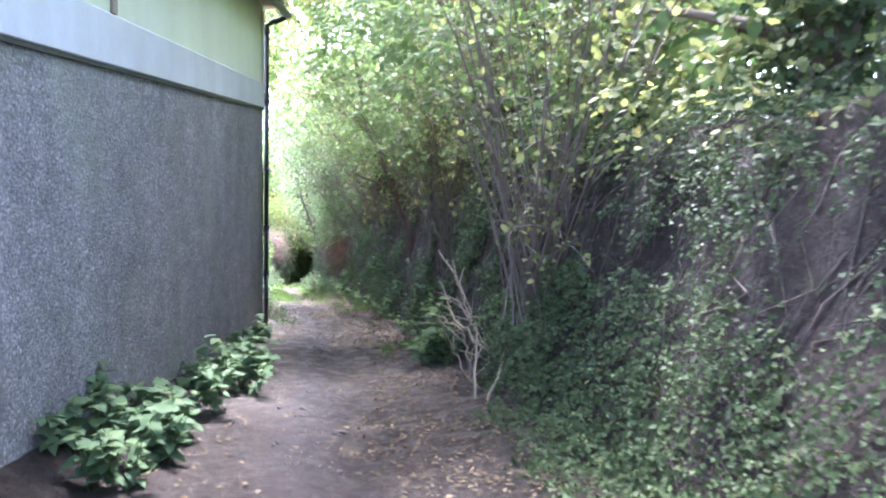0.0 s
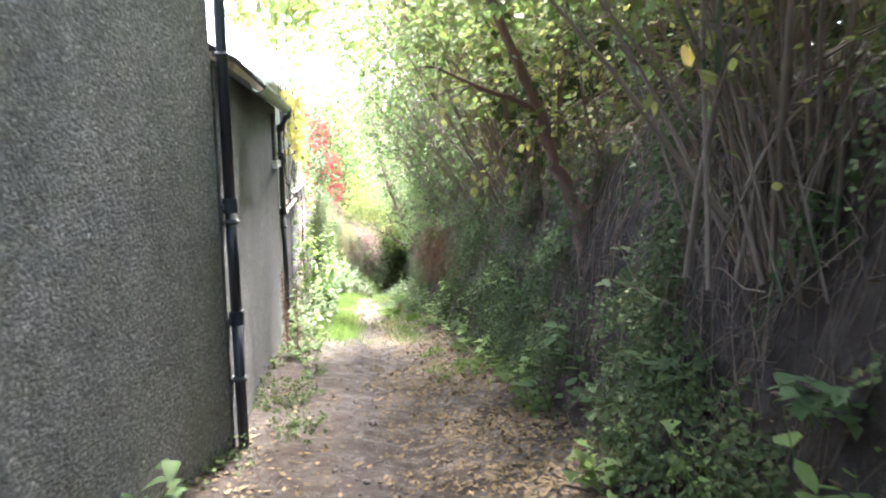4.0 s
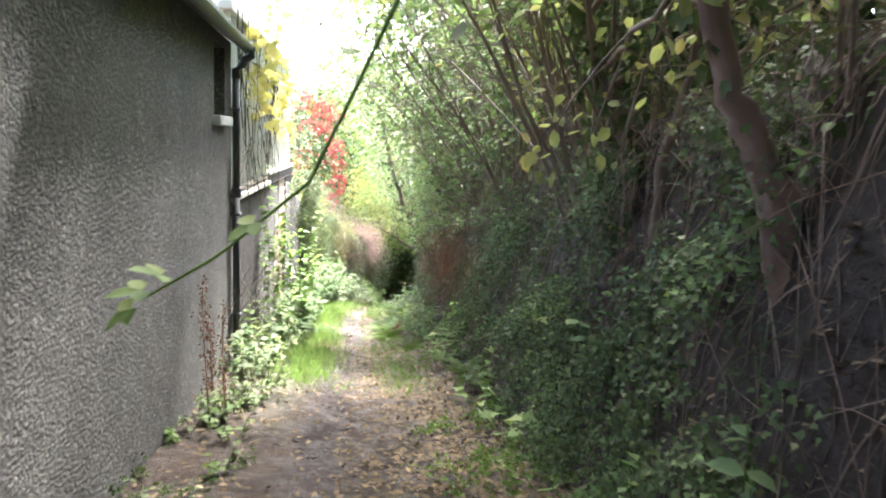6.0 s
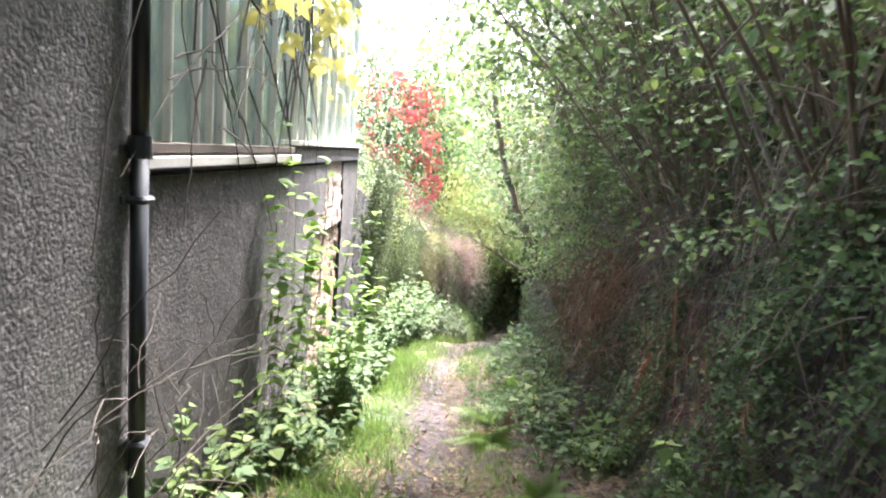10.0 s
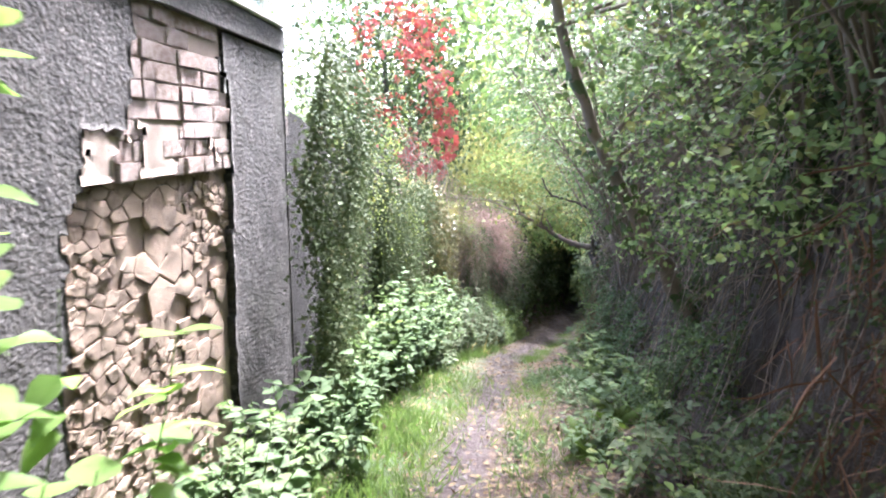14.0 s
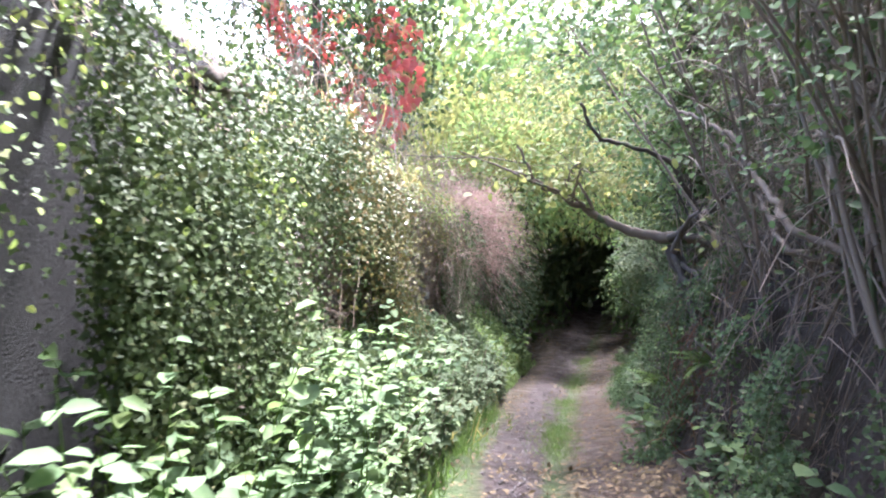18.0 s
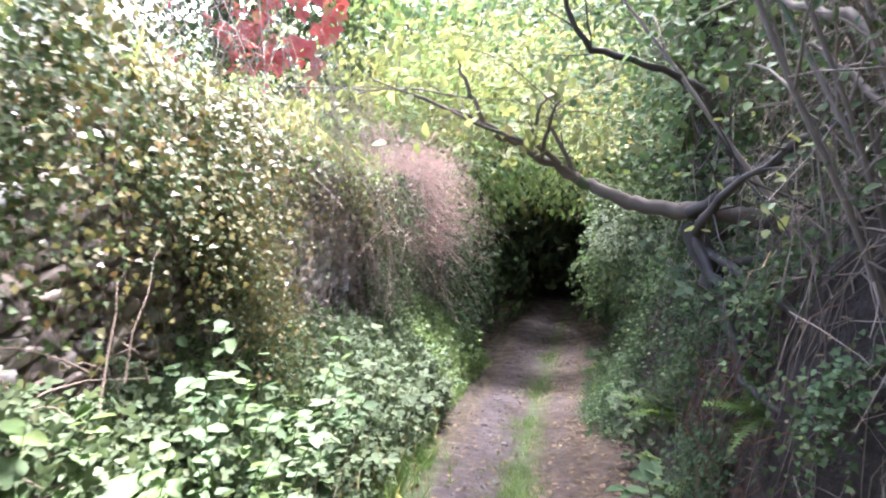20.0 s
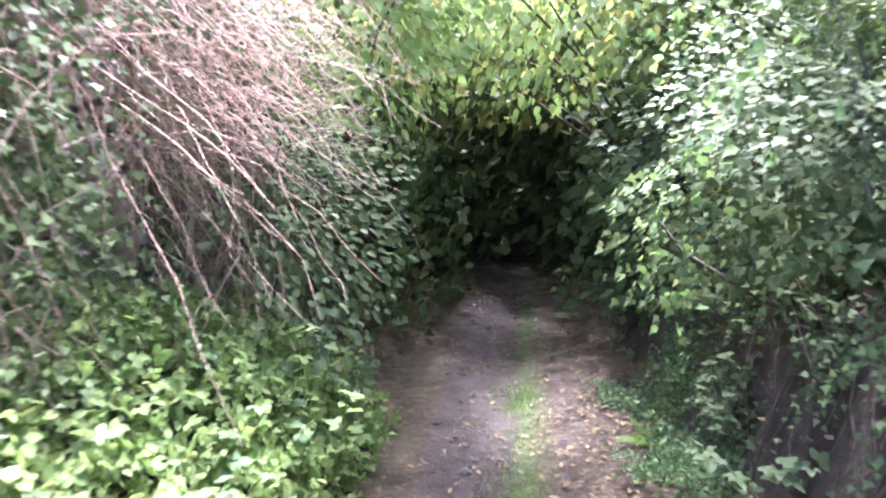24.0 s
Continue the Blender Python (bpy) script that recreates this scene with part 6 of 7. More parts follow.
def bracken(u, y, h, n, seed, spread=(0.13, 0.27, 0.24)):
    """A shaggy clump of dead fronds hanging from the bank over a tangle of dry strands."""
    rng = np.random.default_rng(seed)
    t = thing("dead_bracken", "shaggy dead rust-brown bracken hanging from the bank", "fern", "dead bracken")
    c = at(u, y, h)
    me = leaves("frond", "dfrond", np.zeros((1, 3)), np.array([[1.0, 0, 0]]), np.array([[0, 0, 1.0]]), np.array([1.0]), M["deadfern"], 0.0, seed)
    me.materials.append(M["deadfern"])
    for k in range(n // 26):
        p = c + rng.normal(size=3) * spread
        p[0] = max(p[0], cx(p[1]) + 0.85)
        ob = new("frond", me)
        ob.parent = t
        ob.matrix_local = pose(*p, rng.uniform(-70, 70), 55 + rng.normal() * 22, 180 + rng.normal() * 60) @ Matrix.Scale(rng.uniform(0.12, 0.28), 4)
    P = c + rng.normal(size=(n * 2, 3)) * np.array(spread) * 1.15
    P[:, 0] = np.maximum(P[:, 0], cx(P[:, 1]) + 0.85)
    D = np.tile([-0.2, -0.1, -1.0], (len(P), 1))
    tagged(link("dead_matter", leaves("dead_matter", "strand", P, D, rng.normal(size=P.shape), rng.uniform(0.08, 0.3, len(P)), M["deadfern"], 0.55, seed), M["deadfern"], t), kind="stuff")
    return t


for i, (u, y, h, n) in enumerate([(1.3, 19.2, 1.2, 300), (1.34, 19.75, 1.0, 220), (1.36, 18.7, 1.15, 90), (1.2, 16.6, 0.95, 110), (1.3, 17.2, 1.2, 60), (1.2, 27.2, 0.7, 260)]):
    bracken(u, y, h, n, 620 + 7 * i)
fern(0.5, 18.5, 0, 0.3, "pale dead fern lying beside the track", "deadfern", 699, 7, 0.05)


# ivy wall on the west, past the garden wall
def ivy_u(y, h):
    base = np.interp(y, [21.4, 23, 25, 27, 29, 31], [-1.12, -1.14, -1.2, -1.28, -1.32, -1.3])
    return base - 0.10 * np.maximum(h - 2.2, 0) ** 2 + 0.05 * np.sin(y * 2.1)


TOP = ([21.4, 22, 23.0, 24.0, 27, 29, 31], [2.5, 2.6, 2.4, 2.15, 2.15, 2.3, 2.3])


def curtain(y0, y1, h0, n, m, leaf, label, seed, patch=0.0, key="ivys", per=11, length=(0.2, 0.6), out=0.02, bulge=0.3):
    """Trailing shoots hanging down the boundary wall in clumps, dark gaps between."""
    rng = np.random.default_rng(seed)
    y, f = rng.uniform(y0, y1, n * 4), rng.uniform(0, 1, n * 4)
    h = h0 + (np.interp(y, *TOP) - h0) * f
    d = 0.75 * fbm(y * 1.3, h * 0.7, 5, 1.2) + 0.5 * fbm(y, h * 0.5, 8, 4.0, 2)
    k = d > (patch(y, h) if callable(patch) else patch)
    y, h, d = y[k][:n], h[k][:n], d[k][:n]
    u = ivy_u(y, h) + out + bulge * np.clip(fbm(y, h * 0.8, 2, 1.5), -0.25, 1) * rng.uniform(0.5, 1.0, len(y))
    u = u + 0.2 * np.clip((h - 1.7) / 0.6, 0, 1) * (y < 26)
    D = np.tile([0.45, -0.15, -0.75], (len(y), 1))
    return sprays("ivy", at(u, y, h), D, m, label, "ivy", leaf, per, length, 0.4, key, seed, (0.75, -0.45, 0.6), 0.35)


DARK_GAP = lambda y, h: -0.05 + 0.5 * np.exp(-((y - 23.4) / 1.6) ** 2 - ((h - 1.2) / 0.8) ** 2) - 0.6 * (y < 22.1)
curtain(21.2, 24.2, 0.4, 1750, M["ivy"], (0.019, 0.038), "dark bushy ivy over the end of the boundary wall", 701, DARK_GAP, "ivys", 9, (0.12, 0.36))
curtain(23.6, 27.2, 0.7, 3300, M["ivy"], (0.017, 0.034), "dark ivy trailing in strands down the boundary wall", 702, DARK_GAP, "ivys", 12, (0.2, 0.6))
curtain(21.15, 22.3, 0.3, 480, M["ivy"], (0.026, 0.05), "dark ivy crowding the end of the garden wall", 709, -0.9, "ivys", 9, (0.15, 0.4), 0.0, 0.2)
curtain(22.4, 25.6, 1.7, 420, M["brightyellow"], (0.022, 0.04), "bright green climbing leaves over the ivy", 703, 0.42, "ovalm", 9, (0.2, 0.45), 0.12)
curtain(25.4, 27.2, 1.2, 500, M["ivyold"], (0.022, 0.042), "thin yellowing ivy trailing down the stone wall", 704, 0.0, "ivys", 12, (0.3, 0.7), 0.08)
curtain(29.7, 32.8, 0.6, 850, M["ivy"], (0.026, 0.05), "dark ivy and bramble cover at the end of the stone wall", 705, 0.0, "ivys", 10, (0.2, 0.5))
curtain(27.4, 30.2, 1.95, 110, M["ivyold"], (0.022, 0.042), "thin ivy over the head of the stone wall", 708, 0.1, "ivys", 10, (0.2, 0.5), 0.06)
P = cloud(21.2, 24.8, -2.4, -0.9, 2.5, 3.7, 240, 882, -0.2, 1.2, lambda u, y, h: h > 2.5 + 0.5 * (u + 1.0))
sprays("ivy", P, np.tile([0.4, -0.2, -0.1], (len(P), 1)), M["ivy"], "dark ivy bulging over the top of the boundary wall", "ivy", (0.03, 0.06), 10, (0.2, 0.5), 0.5, "ivys", 882, (0.5, -0.4, 0.7))
rng_top = np.random.default_rng(706)
# the ivy here takes a lighter leaf colour in place of sunlight
for m_, n_, leaf_, lab_, sd_ in (("brightyellow", 2000, (0.028, 0.052), "bright yellow-green climber over the wall top", 1), ("ivylight", 700, (0.024, 0.042), "ivy over the wall top, coloured paler as if sunlit", 2), ("bright", 420, (0.026, 0.046), "fresh green climber over the wall top", 3)):
    y_ = rng_top.uniform(21.5 if sd_ > 1 else 23.4, 30.6, n_)
    u_ = -1.32 - 1.8 * rng_top.uniform(0, 1, n_) ** 1.4
    h_ = np.interp(y_, *TOP) + 0.16 * np.abs(u_ + 1.3) + 0.28 * fbm(y_, u_, 4, 1.3) + rng_top.uniform(-0.15, 0.1, n_) + np.interp(y_, [21.4, 22.5, 24], [0.25, 0.2, 0.0])
    sprays("climber", at(u_, y_, h_), np.tile([0.4, -0.3, 0.15], (n_, 1)), M[m_], lab_, "climber", leaf_, 10, (0.15, 0.45), 0.6, "ovalm", 706 + sd_, (0.5, -0.5, 0.8), 0.4, "twig" if sd_ == 1 else "")


# stone retaining wall on the west
def stone_wall():
    w = thing("stone_wall", "old dry-stone retaining wall of grey and tan rubble", "wall", kind="structure")
    ys = np.arange(21.46, 32.01, 0.25)
    zs = np.arange(-0.3, 2.11, 0.3)
    Y, H = np.meshgrid(ys, zs, indexing="ij")
    U = ivy_u(Y, np.minimum(H, 2.2)) - 0.14
    F = at(U, Y, H).reshape(-1, 3)
    k = len(zs)
    i = np.arange(len(ys) - 1)[:, None] * k
    j = np.arange(k - 1)[None]
    q = np.stack([i + j, i + k + j, i + k + j + 1, i + j + 1], -1).reshape(-1, 4)
    back = F.copy()
    back[:, 0] -= 0.3
    n = len(F)
    allq = np.concatenate([q, q[:, ::-1] + n])
    link("core", polys("core", np.concatenate([F, back]), allq.ravel(), np.full(len(allq), 4)), M["joint_shade"], w)
    return w


# near-black for earth joints, and for the shade behind gaps in the ivy
M["joint_shade"] = plain("joints_and_shade", (0.014, 0.012, 0.009), (0.04, 0.032, 0.025), 9, 0.95, 0.9, 0.0, 0.03)
SW = stone_wall()


def lane_stones(w):
    """The wall's face: flat angular stones, those that are passed nearest as pieces, the rest joined."""
    r = random.Random(6)
    P = stone_seeds(24.6, 31.4, 0.35, 2.42, lambda x, z: 0.062 if vnoise(x, z, 5, 2.2) > 0.45 else 0.038, 0.45, 9000, 6)
    V, F, C, base, made = [], [], [], 0, 0
    for p in P:
        if p[1] > np.interp(p[0], *TOP) - 0.08:
            continue
        bm = fitted_stone(p, P, 0.45, r, (0.002, 0.006), 0.0, 0.02, 0.1, -0.1, 0.016)
        if bm is None:
            continue
        u = float(ivy_u(p[0], min(p[1], 2.2))) - 0.055
        slope = math.atan2(float(cx(p[0] + 0.3) - cx(p[0] - 0.3)), 0.6)
        m = Matrix.Translation(at(u, p[0], p[1])) @ pose(0, 0, 0, 0, 0, 90 - math.degrees(slope)) @ pose(0, 0, 0, 0, 0, 180) @ Matrix.Rotation(math.pi, 4, "Z")
        m = m @ Matrix.Diagonal((1, -1, 1, 1))
        bmesh.ops.transform(bm, matrix=m, verts=bm.verts)
        bmesh.ops.recalc_face_normals(bm, faces=bm.faces)
        if 27.6 < p[0] < 30.2 and p[1] > 0.75 and made < 300:
            part("stone", bm, M["stone"], w)
            made += 1
            continue
        bm.verts.index_update()
        V.append(np.array([v.co[:] for v in bm.verts]))
        for f in bm.faces:
            F += [v.index + base for v in f.verts]
            C.append(len(f.verts))
        base += len(bm.verts)
        bm.free()
    tagged(link("stones", polys("stones", np.concatenate(V), F, C), M["stones"], w), kind="stuff")


hanging_twigs("twigs", 25.2, 30.0, -1.42, -1.12, 1.5, 3.0, 700, M["twig"], "dry brown creeper stems hanging down the stone wall", 36, (0.25, 0.9), 0.003, (0.3, 0, -0.9))
hanging_twigs("twigs", 29.6, 31.2, -1.5, -1.05, 1.6, 2.8, 420, M["pinktwig"], "long brown bramble stems trailing over the wall", 44, (0.3, 0.9), 0.003, (0.4, 0, -0.4))
hanging_twigs("twigs", 29.6, 32.8, -1.4, -1.0, 0.9, 2.2, 800, M["twig"], "brown bramble stems below the dead bramble mass", 40, (0.25, 0.8), 0.0028, (0.3, 0, -0.6))
hanging_twigs("twigs", 21.5, 25.5, -1.3, -1.0, 1.2, 3.0, 130, M["bark_dark"], "bare ivy stems on the boundary wall", 37, (0.15, 0.4), 0.003, (0.3, 0, -0.9))


# grass
def grass(name, y0, y1, u0, u1, n, size, label, seed, hfun=None, m="grass", droop=0.25):
    rng = np.random.default_rng(seed)
    y, u = rng.uniform(y0, y1, n), (u0 + u1) / 2 + (u1 - u0) * 0.32 * rng.normal(size=n)
    k = (fbm(y, u, 3, 2.0) + 0.3 * rng.normal(size=n) > -0.2) & (np.minimum(y - y0, y1 - y) > rng.uniform(0, 1.2, n) * (1 + fbm(u, y, 1, 2)))
    y, u = y[k], u[k]
    x = cx(y) + u
    P = np.stack([x, y, ground_z(x, y) - 0.005], 1) if hfun is None else at(u, y, hfun(y, u))
    D = np.stack([rng.normal(size=len(y)) * 0.5, rng.normal(size=len(y)) * 0.5, np.ones(len(y))], 1)
    return stuff(name, leaves(name, "blade", P, D, rng.normal(size=P.shape), rng.uniform(*size, len(P)), M[m], 0.15, seed), M[m], label, "grass")


template("blade", [(0, 0.028, 0), (0, -0.028, 0), (0.45, 0.024, 0.04), (0.45, -0.024, 0.04), (0.8, 0.014, 0.16), (0.8, -0.014, 0.16), (1, 0, 0.32)], [(0, 1, 3, 2), (2, 3, 5, 4), (4, 5, 6)])
grass("grass", 14.6, 24.5, -0.85, -0.25, 14000, (0.06, 0.16), "strip of green grass beside the track", 801)
grass("grass", 14.5, 25, 0.1, 0.6, 5000, (0.04, 0.12), "thin grass and weeds beside the track", 802)
grass("grass", 24.5, 29.5, -0.9, -0.52, 4500, (0.06, 0.17), "green grass edging the track", 803)
grass("grass", 26.5, 34, -0.06, 0.24, 9000, (0.025, 0.075), "green strip between the wheel tracks", 804)
grass("grass", 26.5, 30.0, -1.2, -0.7, 1500, (0.15, 0.34), "dry yellow-green grass among the brambles", 805, m="drygrass")
grass("grass", 24.5, 30.5, -2.2, -1.3, 6000, (0.1, 0.24), "pale long grass hanging over the wall top", 806, lambda y, u: np.interp(y, *TOP) - 0.1 + 0.1 * fbm(y, u, 0, 2), "drygrass")


# dead pink-brown brambles over the wall end
def dead_brambles():
    t = thing("dead_bramble", "arching mass of dead pinkish-brown bramble stems over the wall", "bush")
    rng = np.random.default_rng(9)
    lines = []
    for i in range(1700):
        y, u = max(30.9, rng.normal(31.75, 0.42)), rng.uniform(-1.75, -1.0)
        p = at(u, y, 1.45 + 1.2 * rng.uniform() ** 0.8)
        d = [0.5 + 0.8 * rng.normal(), 0.7 * rng.normal(), 0.2 + 0.7 * rng.normal()]
        lines.append((arc(p, d, rng.uniform(0.2, 0.8), 0.6 * rng.uniform(0.1, 1.4), 7, 0.13, rng), np.linspace(0.0024, 0.0011, 7)))
    for ln in lines[:280]:
        link("stem", tubes("stem", [ln], 4), M["pinktwig"], t)
    tagged(link("stem_tangle", tubes("stem_tangle", lines[280:], 3), M["pinktwig"], t), kind="stuff")


dead_brambles()


def bush(name, label, P, key, m, size, seed, stems=12, base=None, category="bush", group="", aim=(0, -0.3, -0.5), up=(0, -0.4, 0.9)):
    """A rounded bush: leaves at the places P, stems from its base."""
    t = thing(name, label, category, group)
    rng = np.random.default_rng(seed)
    c = P.mean(0)
    b = np.array(base) if base is not None else np.array([c[0], c[1], P[:, 2].min() - 0.2])
    lines = []
    for i in rng.choice(len(P), stems, False):
        q = np.linspace(0, 1, 7)[:, None] * (P[i] - b) + b + rng.normal(size=(7, 3)) * 0.03
        lines.append((q, np.linspace(0.025, 0.004, 7)))
    for ln in lines:
        link("stem", tubes("stem", [ln], 5), M["bark_dark"], t)
    n = len(P)
    link("leaves", leaves("leaves", key, P, np.tile(aim, (n, 1)) + 0.5 * (P - c), np.tile(up, (n, 1)) + 0.5 * (P - c), rng.uniform(*size, n), M[m], 0.5, seed), M[m], t)
    return t


def ball(c, r, n, seed, thick=0.5, rough=0.3):
    """Places in the outer part of an uneven rounded body. c: across, along, above."""
    rng = np.random.default_rng(seed)
    d = rng.normal(size=(n, 3))
    d /= np.linalg.norm(d, axis=1, keepdims=True)
    k = 1 + rough * fbm(d[:, 0] * 1.5 + seed, d[:, 1] * 1.5, d[:, 2] * 1.5, 1.6)
    rad = k * (1 - thick * rng.uniform(0, 1, n) ** 1.5)
    p = np.array(c) + d * rad[:, None] * np.array(r)
    return at(p[:, 0], p[:, 1], p[:, 2])


bush("ivy_bush", "big rounded ivy bush with bright leaf tips leaning over the lane", ball((1.22, 31.8, 1.6), (0.58, 0.85, 0.72), 12000, 901, 0.5, 0.9), "ivys", "ivy", (0.025, 0.05), 901, 14, at(1.6, 31.6, 0.6))
# paler leaf colour on this side only, for the light that falls on it
P = ball((1.18, 31.75, 1.62), (0.62, 0.9, 0.76), 2200, 914, 0.12, 0.9)
P = P[P[:, 0] - cx(P[:, 1]) < 0.72]
cloud_leaves("ivy", P, "ivy", M["ivylight"], (0.025, 0.05), "paler ivy leaves for the light on the bush's lane side", "ivy", (-0.5, -0.3, -0.5), (-0.6, -0.5, 0.7), 914)
bush("bush", "green hedge bush at the mouth of the leafy tunnel", ball((-1.5, 32.6, 1.2), (0.85, 1.4, 1.3), 9000, 902, 0.6, 0.5), "ovalm", "bramble", (0.035, 0.065), 902, 14)
bush("bush", "tall light green bush above the leafy tunnel", ball((-1.3, 34.2, 2.9), (1.2, 1.8, 1.3), 4500, 903), "ovalm", "bright", (0.05, 0.1), 903, 12, at(-1.75, 34.4, 0.6))
bush("bush", "light green branches arching over the leafy tunnel", ball((0.4, 35.0, 3.2), (1.6, 1.8, 1.3), 4500, 904), "ovalm", "bright", (0.05, 0.1), 904, 12, at(1.7, 35.2, 0.9))
bush("bush", "green hedge at the tunnel's east side", ball((1.6, 34.6, 1.6), (0.9, 1.8, 1.7), 8000, 905), "ovalm", "ivy", (0.05, 0.1), 905, 12)
# the shaded way beyond
P = cloud(33.4, 38, -4, 3.5, 2.0, 4.4, 12000, 909, 0.12, 0.9)
cloud_leaves("canopy", P, "ovalm", M["hazel"], (0.05, 0.12), "light green branches closing over the lane", "trees", seed=909)
# extra low roof of dark leaves, added to shade the lane floor
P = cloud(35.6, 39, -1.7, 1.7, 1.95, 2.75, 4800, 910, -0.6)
cloud_leaves("canopy", P, "ovals", M["ivy"], (0.1, 0.18), "dark leaf layer added under the boughs to shade the lane", "trees", seed=910)
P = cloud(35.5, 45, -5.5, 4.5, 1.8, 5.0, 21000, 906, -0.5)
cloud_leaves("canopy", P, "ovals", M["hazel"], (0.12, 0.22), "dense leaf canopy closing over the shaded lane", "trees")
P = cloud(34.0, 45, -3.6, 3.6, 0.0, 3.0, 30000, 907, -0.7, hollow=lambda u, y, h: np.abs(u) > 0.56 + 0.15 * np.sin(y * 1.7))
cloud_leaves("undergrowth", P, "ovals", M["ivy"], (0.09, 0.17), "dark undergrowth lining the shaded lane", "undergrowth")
# leaf screen added so that no sky shows through the shaded passage
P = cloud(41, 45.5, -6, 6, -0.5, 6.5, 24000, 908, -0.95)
cloud_leaves("undergrowth", P, "ovals", M["ivy"], (0.2, 0.36), "dark leaf screen added to close the lane's far end", "trees")


# red creeper on a dark tree, yellow vine over the greenhouse
def creeper_tree():
    t = thing("tree", "dark tree hung with bright red autumn creeper", "tree")
    q = at([-3.7, -3.7, -3.6, -3.6], [32, 32, 32, 32], [1.5, 3, 4.5, 6.0])
    link("trunk", tubes("trunk", [(q, [0.16, 0.14, 0.1, 0.04])], 8), M["bark_dark"], t, smooth=True)
    P = ball((-3.3, 31.4, 5.0), (1.9, 1.3, 2.7), 12000, 911, 0.6)
    link("leaves", leaves("leaves", "ovals", P, RNG.normal(size=P.shape) + [0.3, -0.3, -0.6], np.tile([0.2, -0.5, 1.0], (len(P), 1)), RNG.uniform(0.06, 0.11, len(P)), M["ivy"], 0.4, 1), M["ivy"], t)
    C = ball((-2.75, 30.5, 4.7), (1.15, 0.9, 1.75), 5200, 912, 0.35)
    k = fbm(C[:, 0], C[:, 1], C[:, 2], 1.9) + 0.5 * fbm(C[:, 0], C[:, 1], C[:, 2], 6.0, 1) > 0.3
    C = C[k]
    link("creeper", leaves("creeper", "ivy", C, np.tile([0.1, -0.3, -1.0], (len(C), 1)), np.tile([0.3, -0.8, 0.5], (len(C), 1)), RNG.uniform(0.08, 0.14, len(C)), M["red"], 0.45, 2), M["red"], t, "bright red creeper leaves")


creeper_tree()


def vine():
    t = thing("vine", "yellowing grape vine hanging over the greenhouse roof", "vine")
    rng = np.random.default_rng(14)
    P = cloud(16.5, 20.6, -1.7, -1.0, 2.6, 3.6, 380, 921, 0.0)
    link("leaves", leaves("leaves", "ivy", P, np.tile([0.2, -0.2, -1.0], (len(P), 1)), np.tile([0.5, -0.6, 0.6], (len(P), 1)), rng.uniform(0.09, 0.15, len(P)), M["yellow"], 0.5, 3), M["yellow"], t)
    lines = []
    for i in range(95):
        y = rng.uniform(15.6, 18.6)
        p = np.array([float(wall_x(y)) + 0.04, y, rng.uniform(-0.3, 1.3)])
        d = np.array([-0.3, 1, 0]) * rng.normal() + np.array([0, 0, rng.normal() * 1.2])
        q = arc(p, d, rng.uniform(0.4, 1.6), 0.15, 8, 0.05, rng)
        q[:, 0] = np.maximum(q[:, 0], wall_x(q[:, 1]) + 0.03) + 0.02
        if q[:, 2].min() > -0.75 - 0.3 * (i % 4 == 0):
            lines.append((q, np.linspace(0.007, 0.002, 8)))
    for ln in lines:
        link("stem", tubes("stem", [ln], 5), M["bark_dark"], t, "bare dark vine stem")


vine()


def greenhouse_plants():
    P = []
    rng = np.random.default_rng(77)
    for y in np.arange(15.8, 18.6, 0.35):
        c = np.array([float(wall_x(y)) - 1.0, y, 0.35])
        d = rng.normal(size=(420, 3)) * [0.22, 0.2, 0.42]
        P.append(c + d)
    bush("potted_bush", "leafy green plants growing inside the greenhouse", np.concatenate(P), "ovalm", "hazel", (0.05, 0.11), 78, 10)


greenhouse_plants()


def wall_brambles():
    t = thing("dead_bramble", "bare leafless bramble stems against the garden wall", "bush")
    rng = np.random.default_rng(15)
    lines = []
    for i in range(90):
        y = rng.uniform(14.7, 17.6)
        p = np.array([float(wall_x(y)) + rng.uniform(0.05, 0.35), y, float(gz(y)) + rng.uniform(0, 0.9)])
        d = np.array([0.15 + 0.2 * rng.normal(), rng.normal() * 0.8, 0.6 + 0.6 * rng.normal()])
        q = arc(p, d, rng.uniform(0.3, 0.85), 0.3, 8, 0.09, rng)
        q[:, 0] = np.maximum(q[:, 0], wall_x(q[:, 1]) + 0.03)
        lines.append((q, np.linspace(0.0028, 0.0012, 8)))
    for ln in lines:
        link("stem", tubes("stem", [ln], 5), M["bark_dark"], t)


wall_brambles()


# fallen leaves and grit on the lane
def litter():
    rng = np.random.default_rng(16)
    for y0, y1, n in ((-1, 9, 11000), (9, 18, 36000), (18, 27, 17000), (27, 38, 9000)):
        y, u = rng.uniform(y0, y1, n), rng.uniform(-1.25, 1.35, n)
        k = (rng.uniform(size=n) < np.clip(0.22 + 1.1 * np.abs(u - track_u(y)), 0, 1) * np.clip(0.7 + fbm(y, u, 8, 1.6), 0, 1) * np.where((u < -0.25) & (y < 15.5), 0.2, 1.0))
        y, u = y[k], u[k]
        x = cx(y) + u
        P = np.stack([x, y, ground_z(x, y) + 0.006], 1)
        D = np.stack([rng.normal(size=len(y)), rng.normal(size=len(y)), 0.15 * rng.normal(size=len(y))], 1)
        stuff("leaf_litter", leaves("leaf_litter", "deads", P, D, np.tile([0, 0, 1.0], (len(y), 1)), rng.uniform(0.02, 0.055, len(y)), M["litter"], 0.2, 17), M["litter"], "brown fallen leaves scattered over the lane", "leaf litter")


litter()


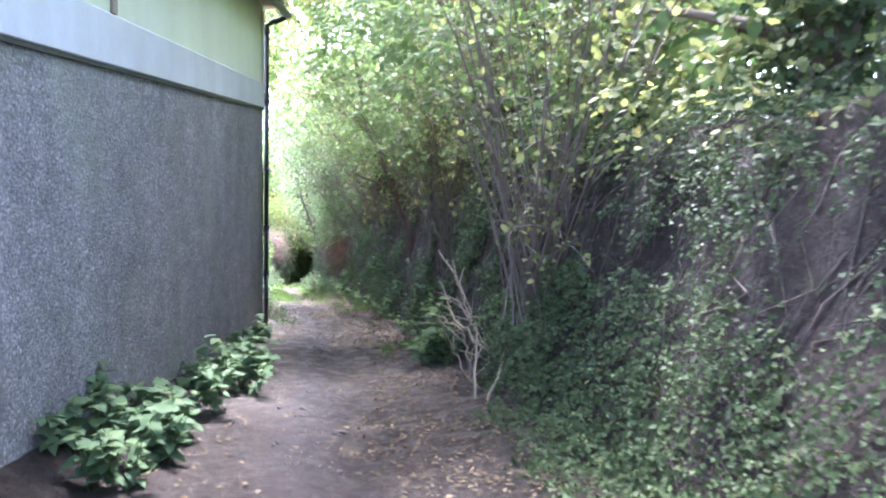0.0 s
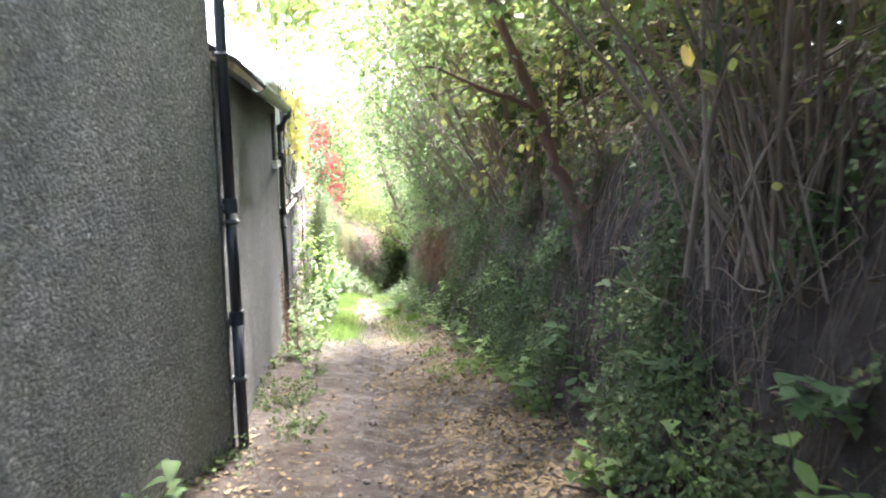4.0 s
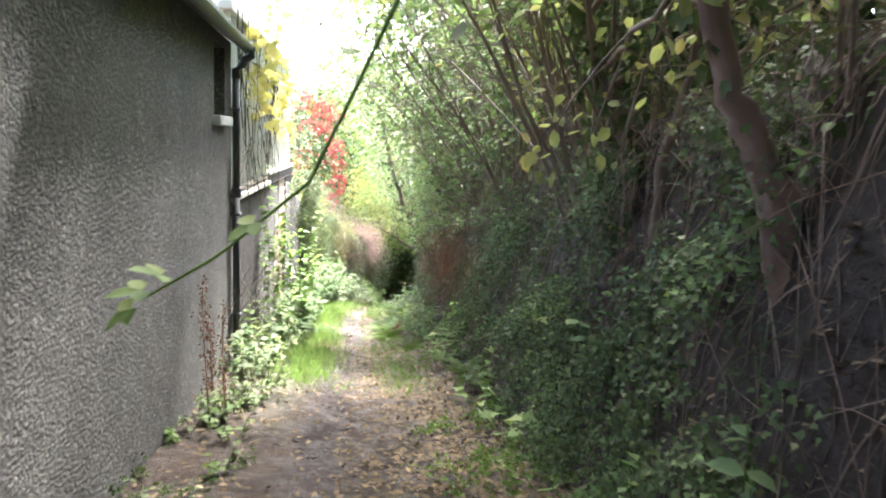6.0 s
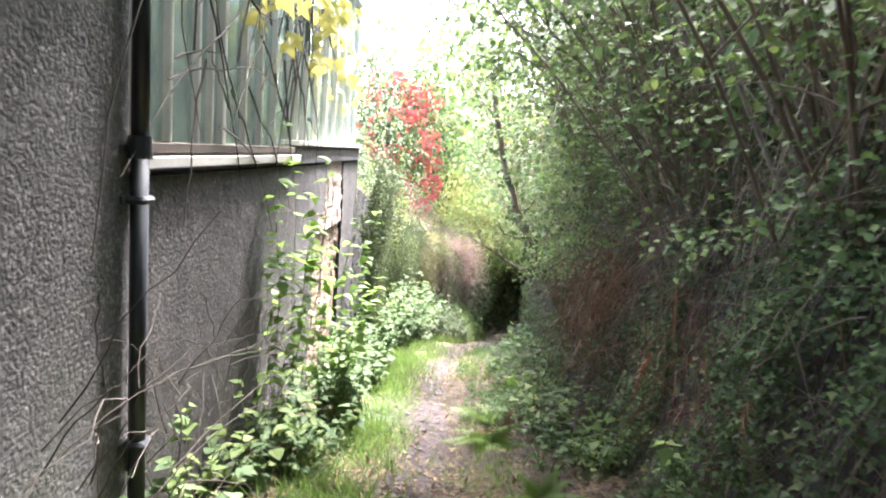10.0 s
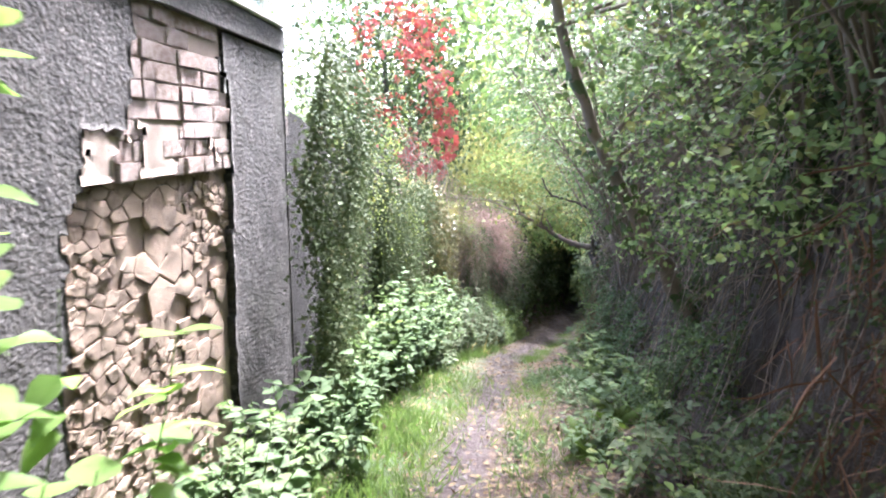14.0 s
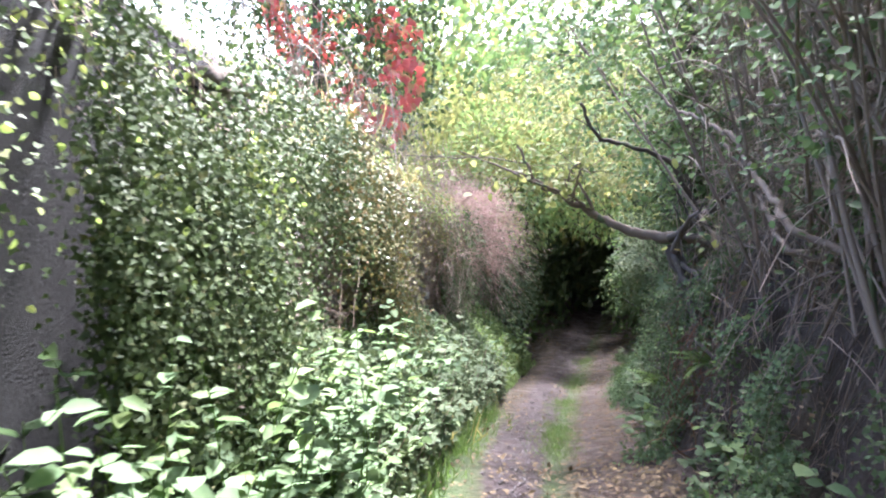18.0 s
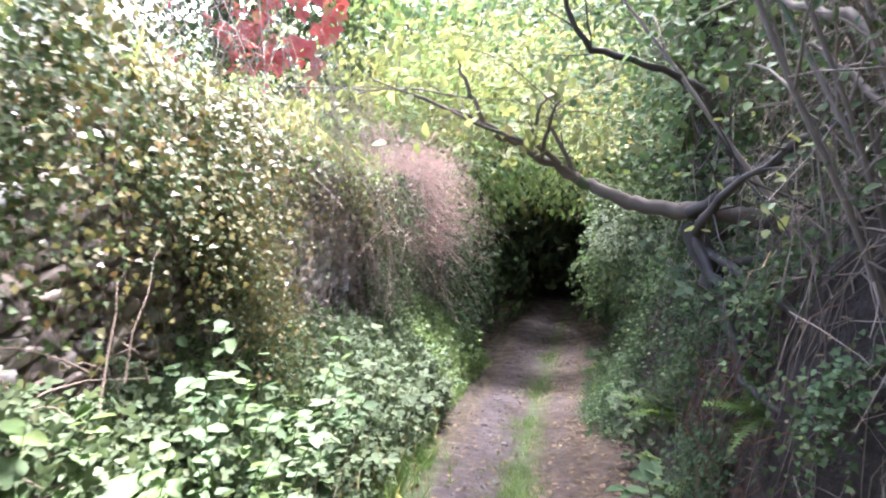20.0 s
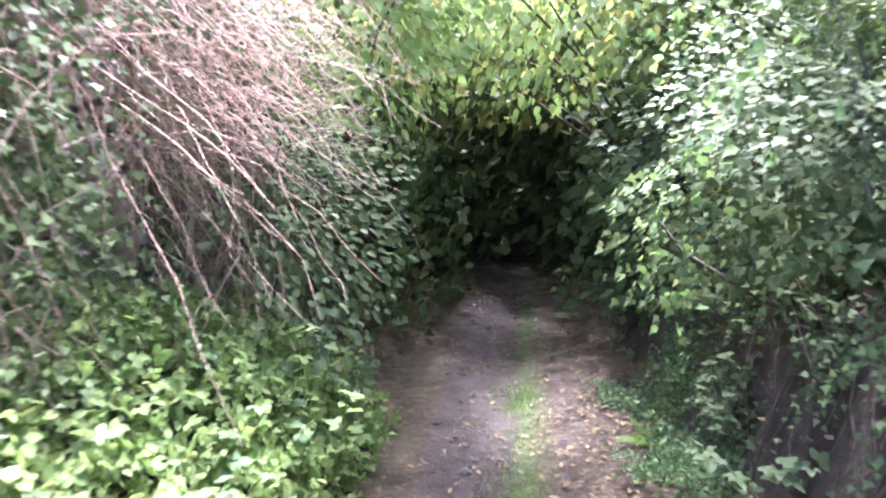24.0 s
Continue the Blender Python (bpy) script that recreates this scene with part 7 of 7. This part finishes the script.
# stones and clods pressed into the track
def track_stones():
    r = random.Random(21)
    V, Q = [], []
    bm = bmesh.new()
    bmesh.ops.create_icosphere(bm, subdivisions=1, radius=1.0)
    bm.verts.ensure_lookup_table()
    tv = np.array([v.co[:] for v in bm.verts])
    tf = np.array([[v.index for v in f.verts] for f in bm.faces])
    bm.free()
    rng = np.random.default_rng(5)
    n = 2600
    y = rng.uniform(4, 36, n)
    u = track_u(y) + rng.normal(size=n) * 0.12
    x = cx(y) + u
    s = rng.uniform(0.005, 0.018, n) * np.where(rng.uniform(size=n) < 0.05, 2.0, 1.0)
    P = np.stack([x, y, ground_z(x, y)], 1)
    sc = np.stack([s, s * rng.uniform(0.6, 1.4, n), s * 0.55], 1)
    V = P[:, None] + tv[None] * sc[:, None] * (1 + 0.25 * rng.normal(size=(n, len(tv), 1)))
    F = (tf[None] + (np.arange(n) * len(tv))[:, None, None]).reshape(-1)
    stuff("pebbles", polys("pebbles", V.reshape(-1, 3), F, np.full(n * len(tf), 3)), M["pebble"], "muddy stones and clods pressed into the track", "stones")


M["pebble"] = plain("muddy_stone", (0.032, 0.025, 0.023), (0.085, 0.068, 0.063), 9, 0.8, 0.5)
track_stones()


# a bramble shoot hanging over the lane, a dead stalk at the wall's foot
def hanging_shoot():
    t = thing("bramble_shoot", "single green-tipped bramble shoot hanging down over the lane", "plant")
    a = np.array([(0.25, 10.6, 2.6), (0.05, 10.25, 1.95), (-0.04, 10.06, 1.58), (-0.08, 9.97, 1.46), (-0.12, 9.92, 1.36), (-0.2, 9.85, 1.28), (-0.26, 9.82, 1.24)])
    k = np.linspace(0, len(a) - 1, 28)
    q = at(*[np.interp(k, np.arange(len(a)), a[:, j]) for j in range(3)])
    link("stem", tubes("stem", [(q, np.linspace(0.0035, 0.0012, 28))], 6), M["fern"], t, smooth=True)
    rng = np.random.default_rng(88)
    P = q[[27, 26, 25, 20, 12, 8]]
    for p in P:
        link("leaf", leaves("leaf", "bramble", p[None], rng.normal(size=(1, 3)) * 0.4 + [[-0.6, -0.2, -0.3]], np.array([[0.1, -0.3, 1.0]]), np.array([0.05]), M["bright"], 0.1, 88), M["bright"], t)


def dead_stalk():
    t = thing("dock_stalk", "dry reddish-brown dock stalk at the foot of the roughcast wall", "plant")
    rng = np.random.default_rng(89)
    for i, (dx, hgt) in enumerate([(0.0, 0.95), (0.07, 0.8), (-0.06, 0.62)]):
        b = np.array([float(wall_x(13.55)) + 0.16 + dx, 13.55 + 0.1 * i, float(gz(13.55)) - 0.02])
        q = arc(b, [0.05 * rng.normal(), 0.08 * rng.normal(), 1], hgt, 0.03, 9, 0.02, rng)
        st = link("stalk", tubes("stalk", [(q, np.linspace(0.006, 0.003, 9))], 6), M["pinktwig"], t, smooth=True)
        P = q[rng.integers(2, 9, 220)] + rng.normal(size=(220, 3)) * [0.018, 0.018, 0.05]
        tagged(link("seed_head", leaves("seed_head", "ovals", P, rng.normal(size=P.shape), rng.normal(size=P.shape), np.full(220, 0.02), M["deadfern"], 0.3, 90 + i), M["deadfern"], st), kind="stuff")


hanging_shoot()
dead_stalk()
lane_stones(SW)
bricks_and_rubble(GW)

# set each thing's origin at its own base
for ob in list(scene.objects):
    if ob.type == "EMPTY" and ob.parent is None and ob.children and ob.matrix_world.translation.length < 1e-6 and ob.location.length < 1e-6:
        cs = [c.matrix_local @ Vector(b) for c in ob.children if c.type == "MESH" for b in c.bound_box]
        lo = Vector([min(c[i] for c in cs) for i in range(3)])
        hi = Vector([max(c[i] for c in cs) for i in range(3)])
        base = Vector(((lo.x + hi.x) / 2, (lo.y + hi.y) / 2, lo.z))
        ob.location = base
        for c in ob.children:
            c.location = c.location - base
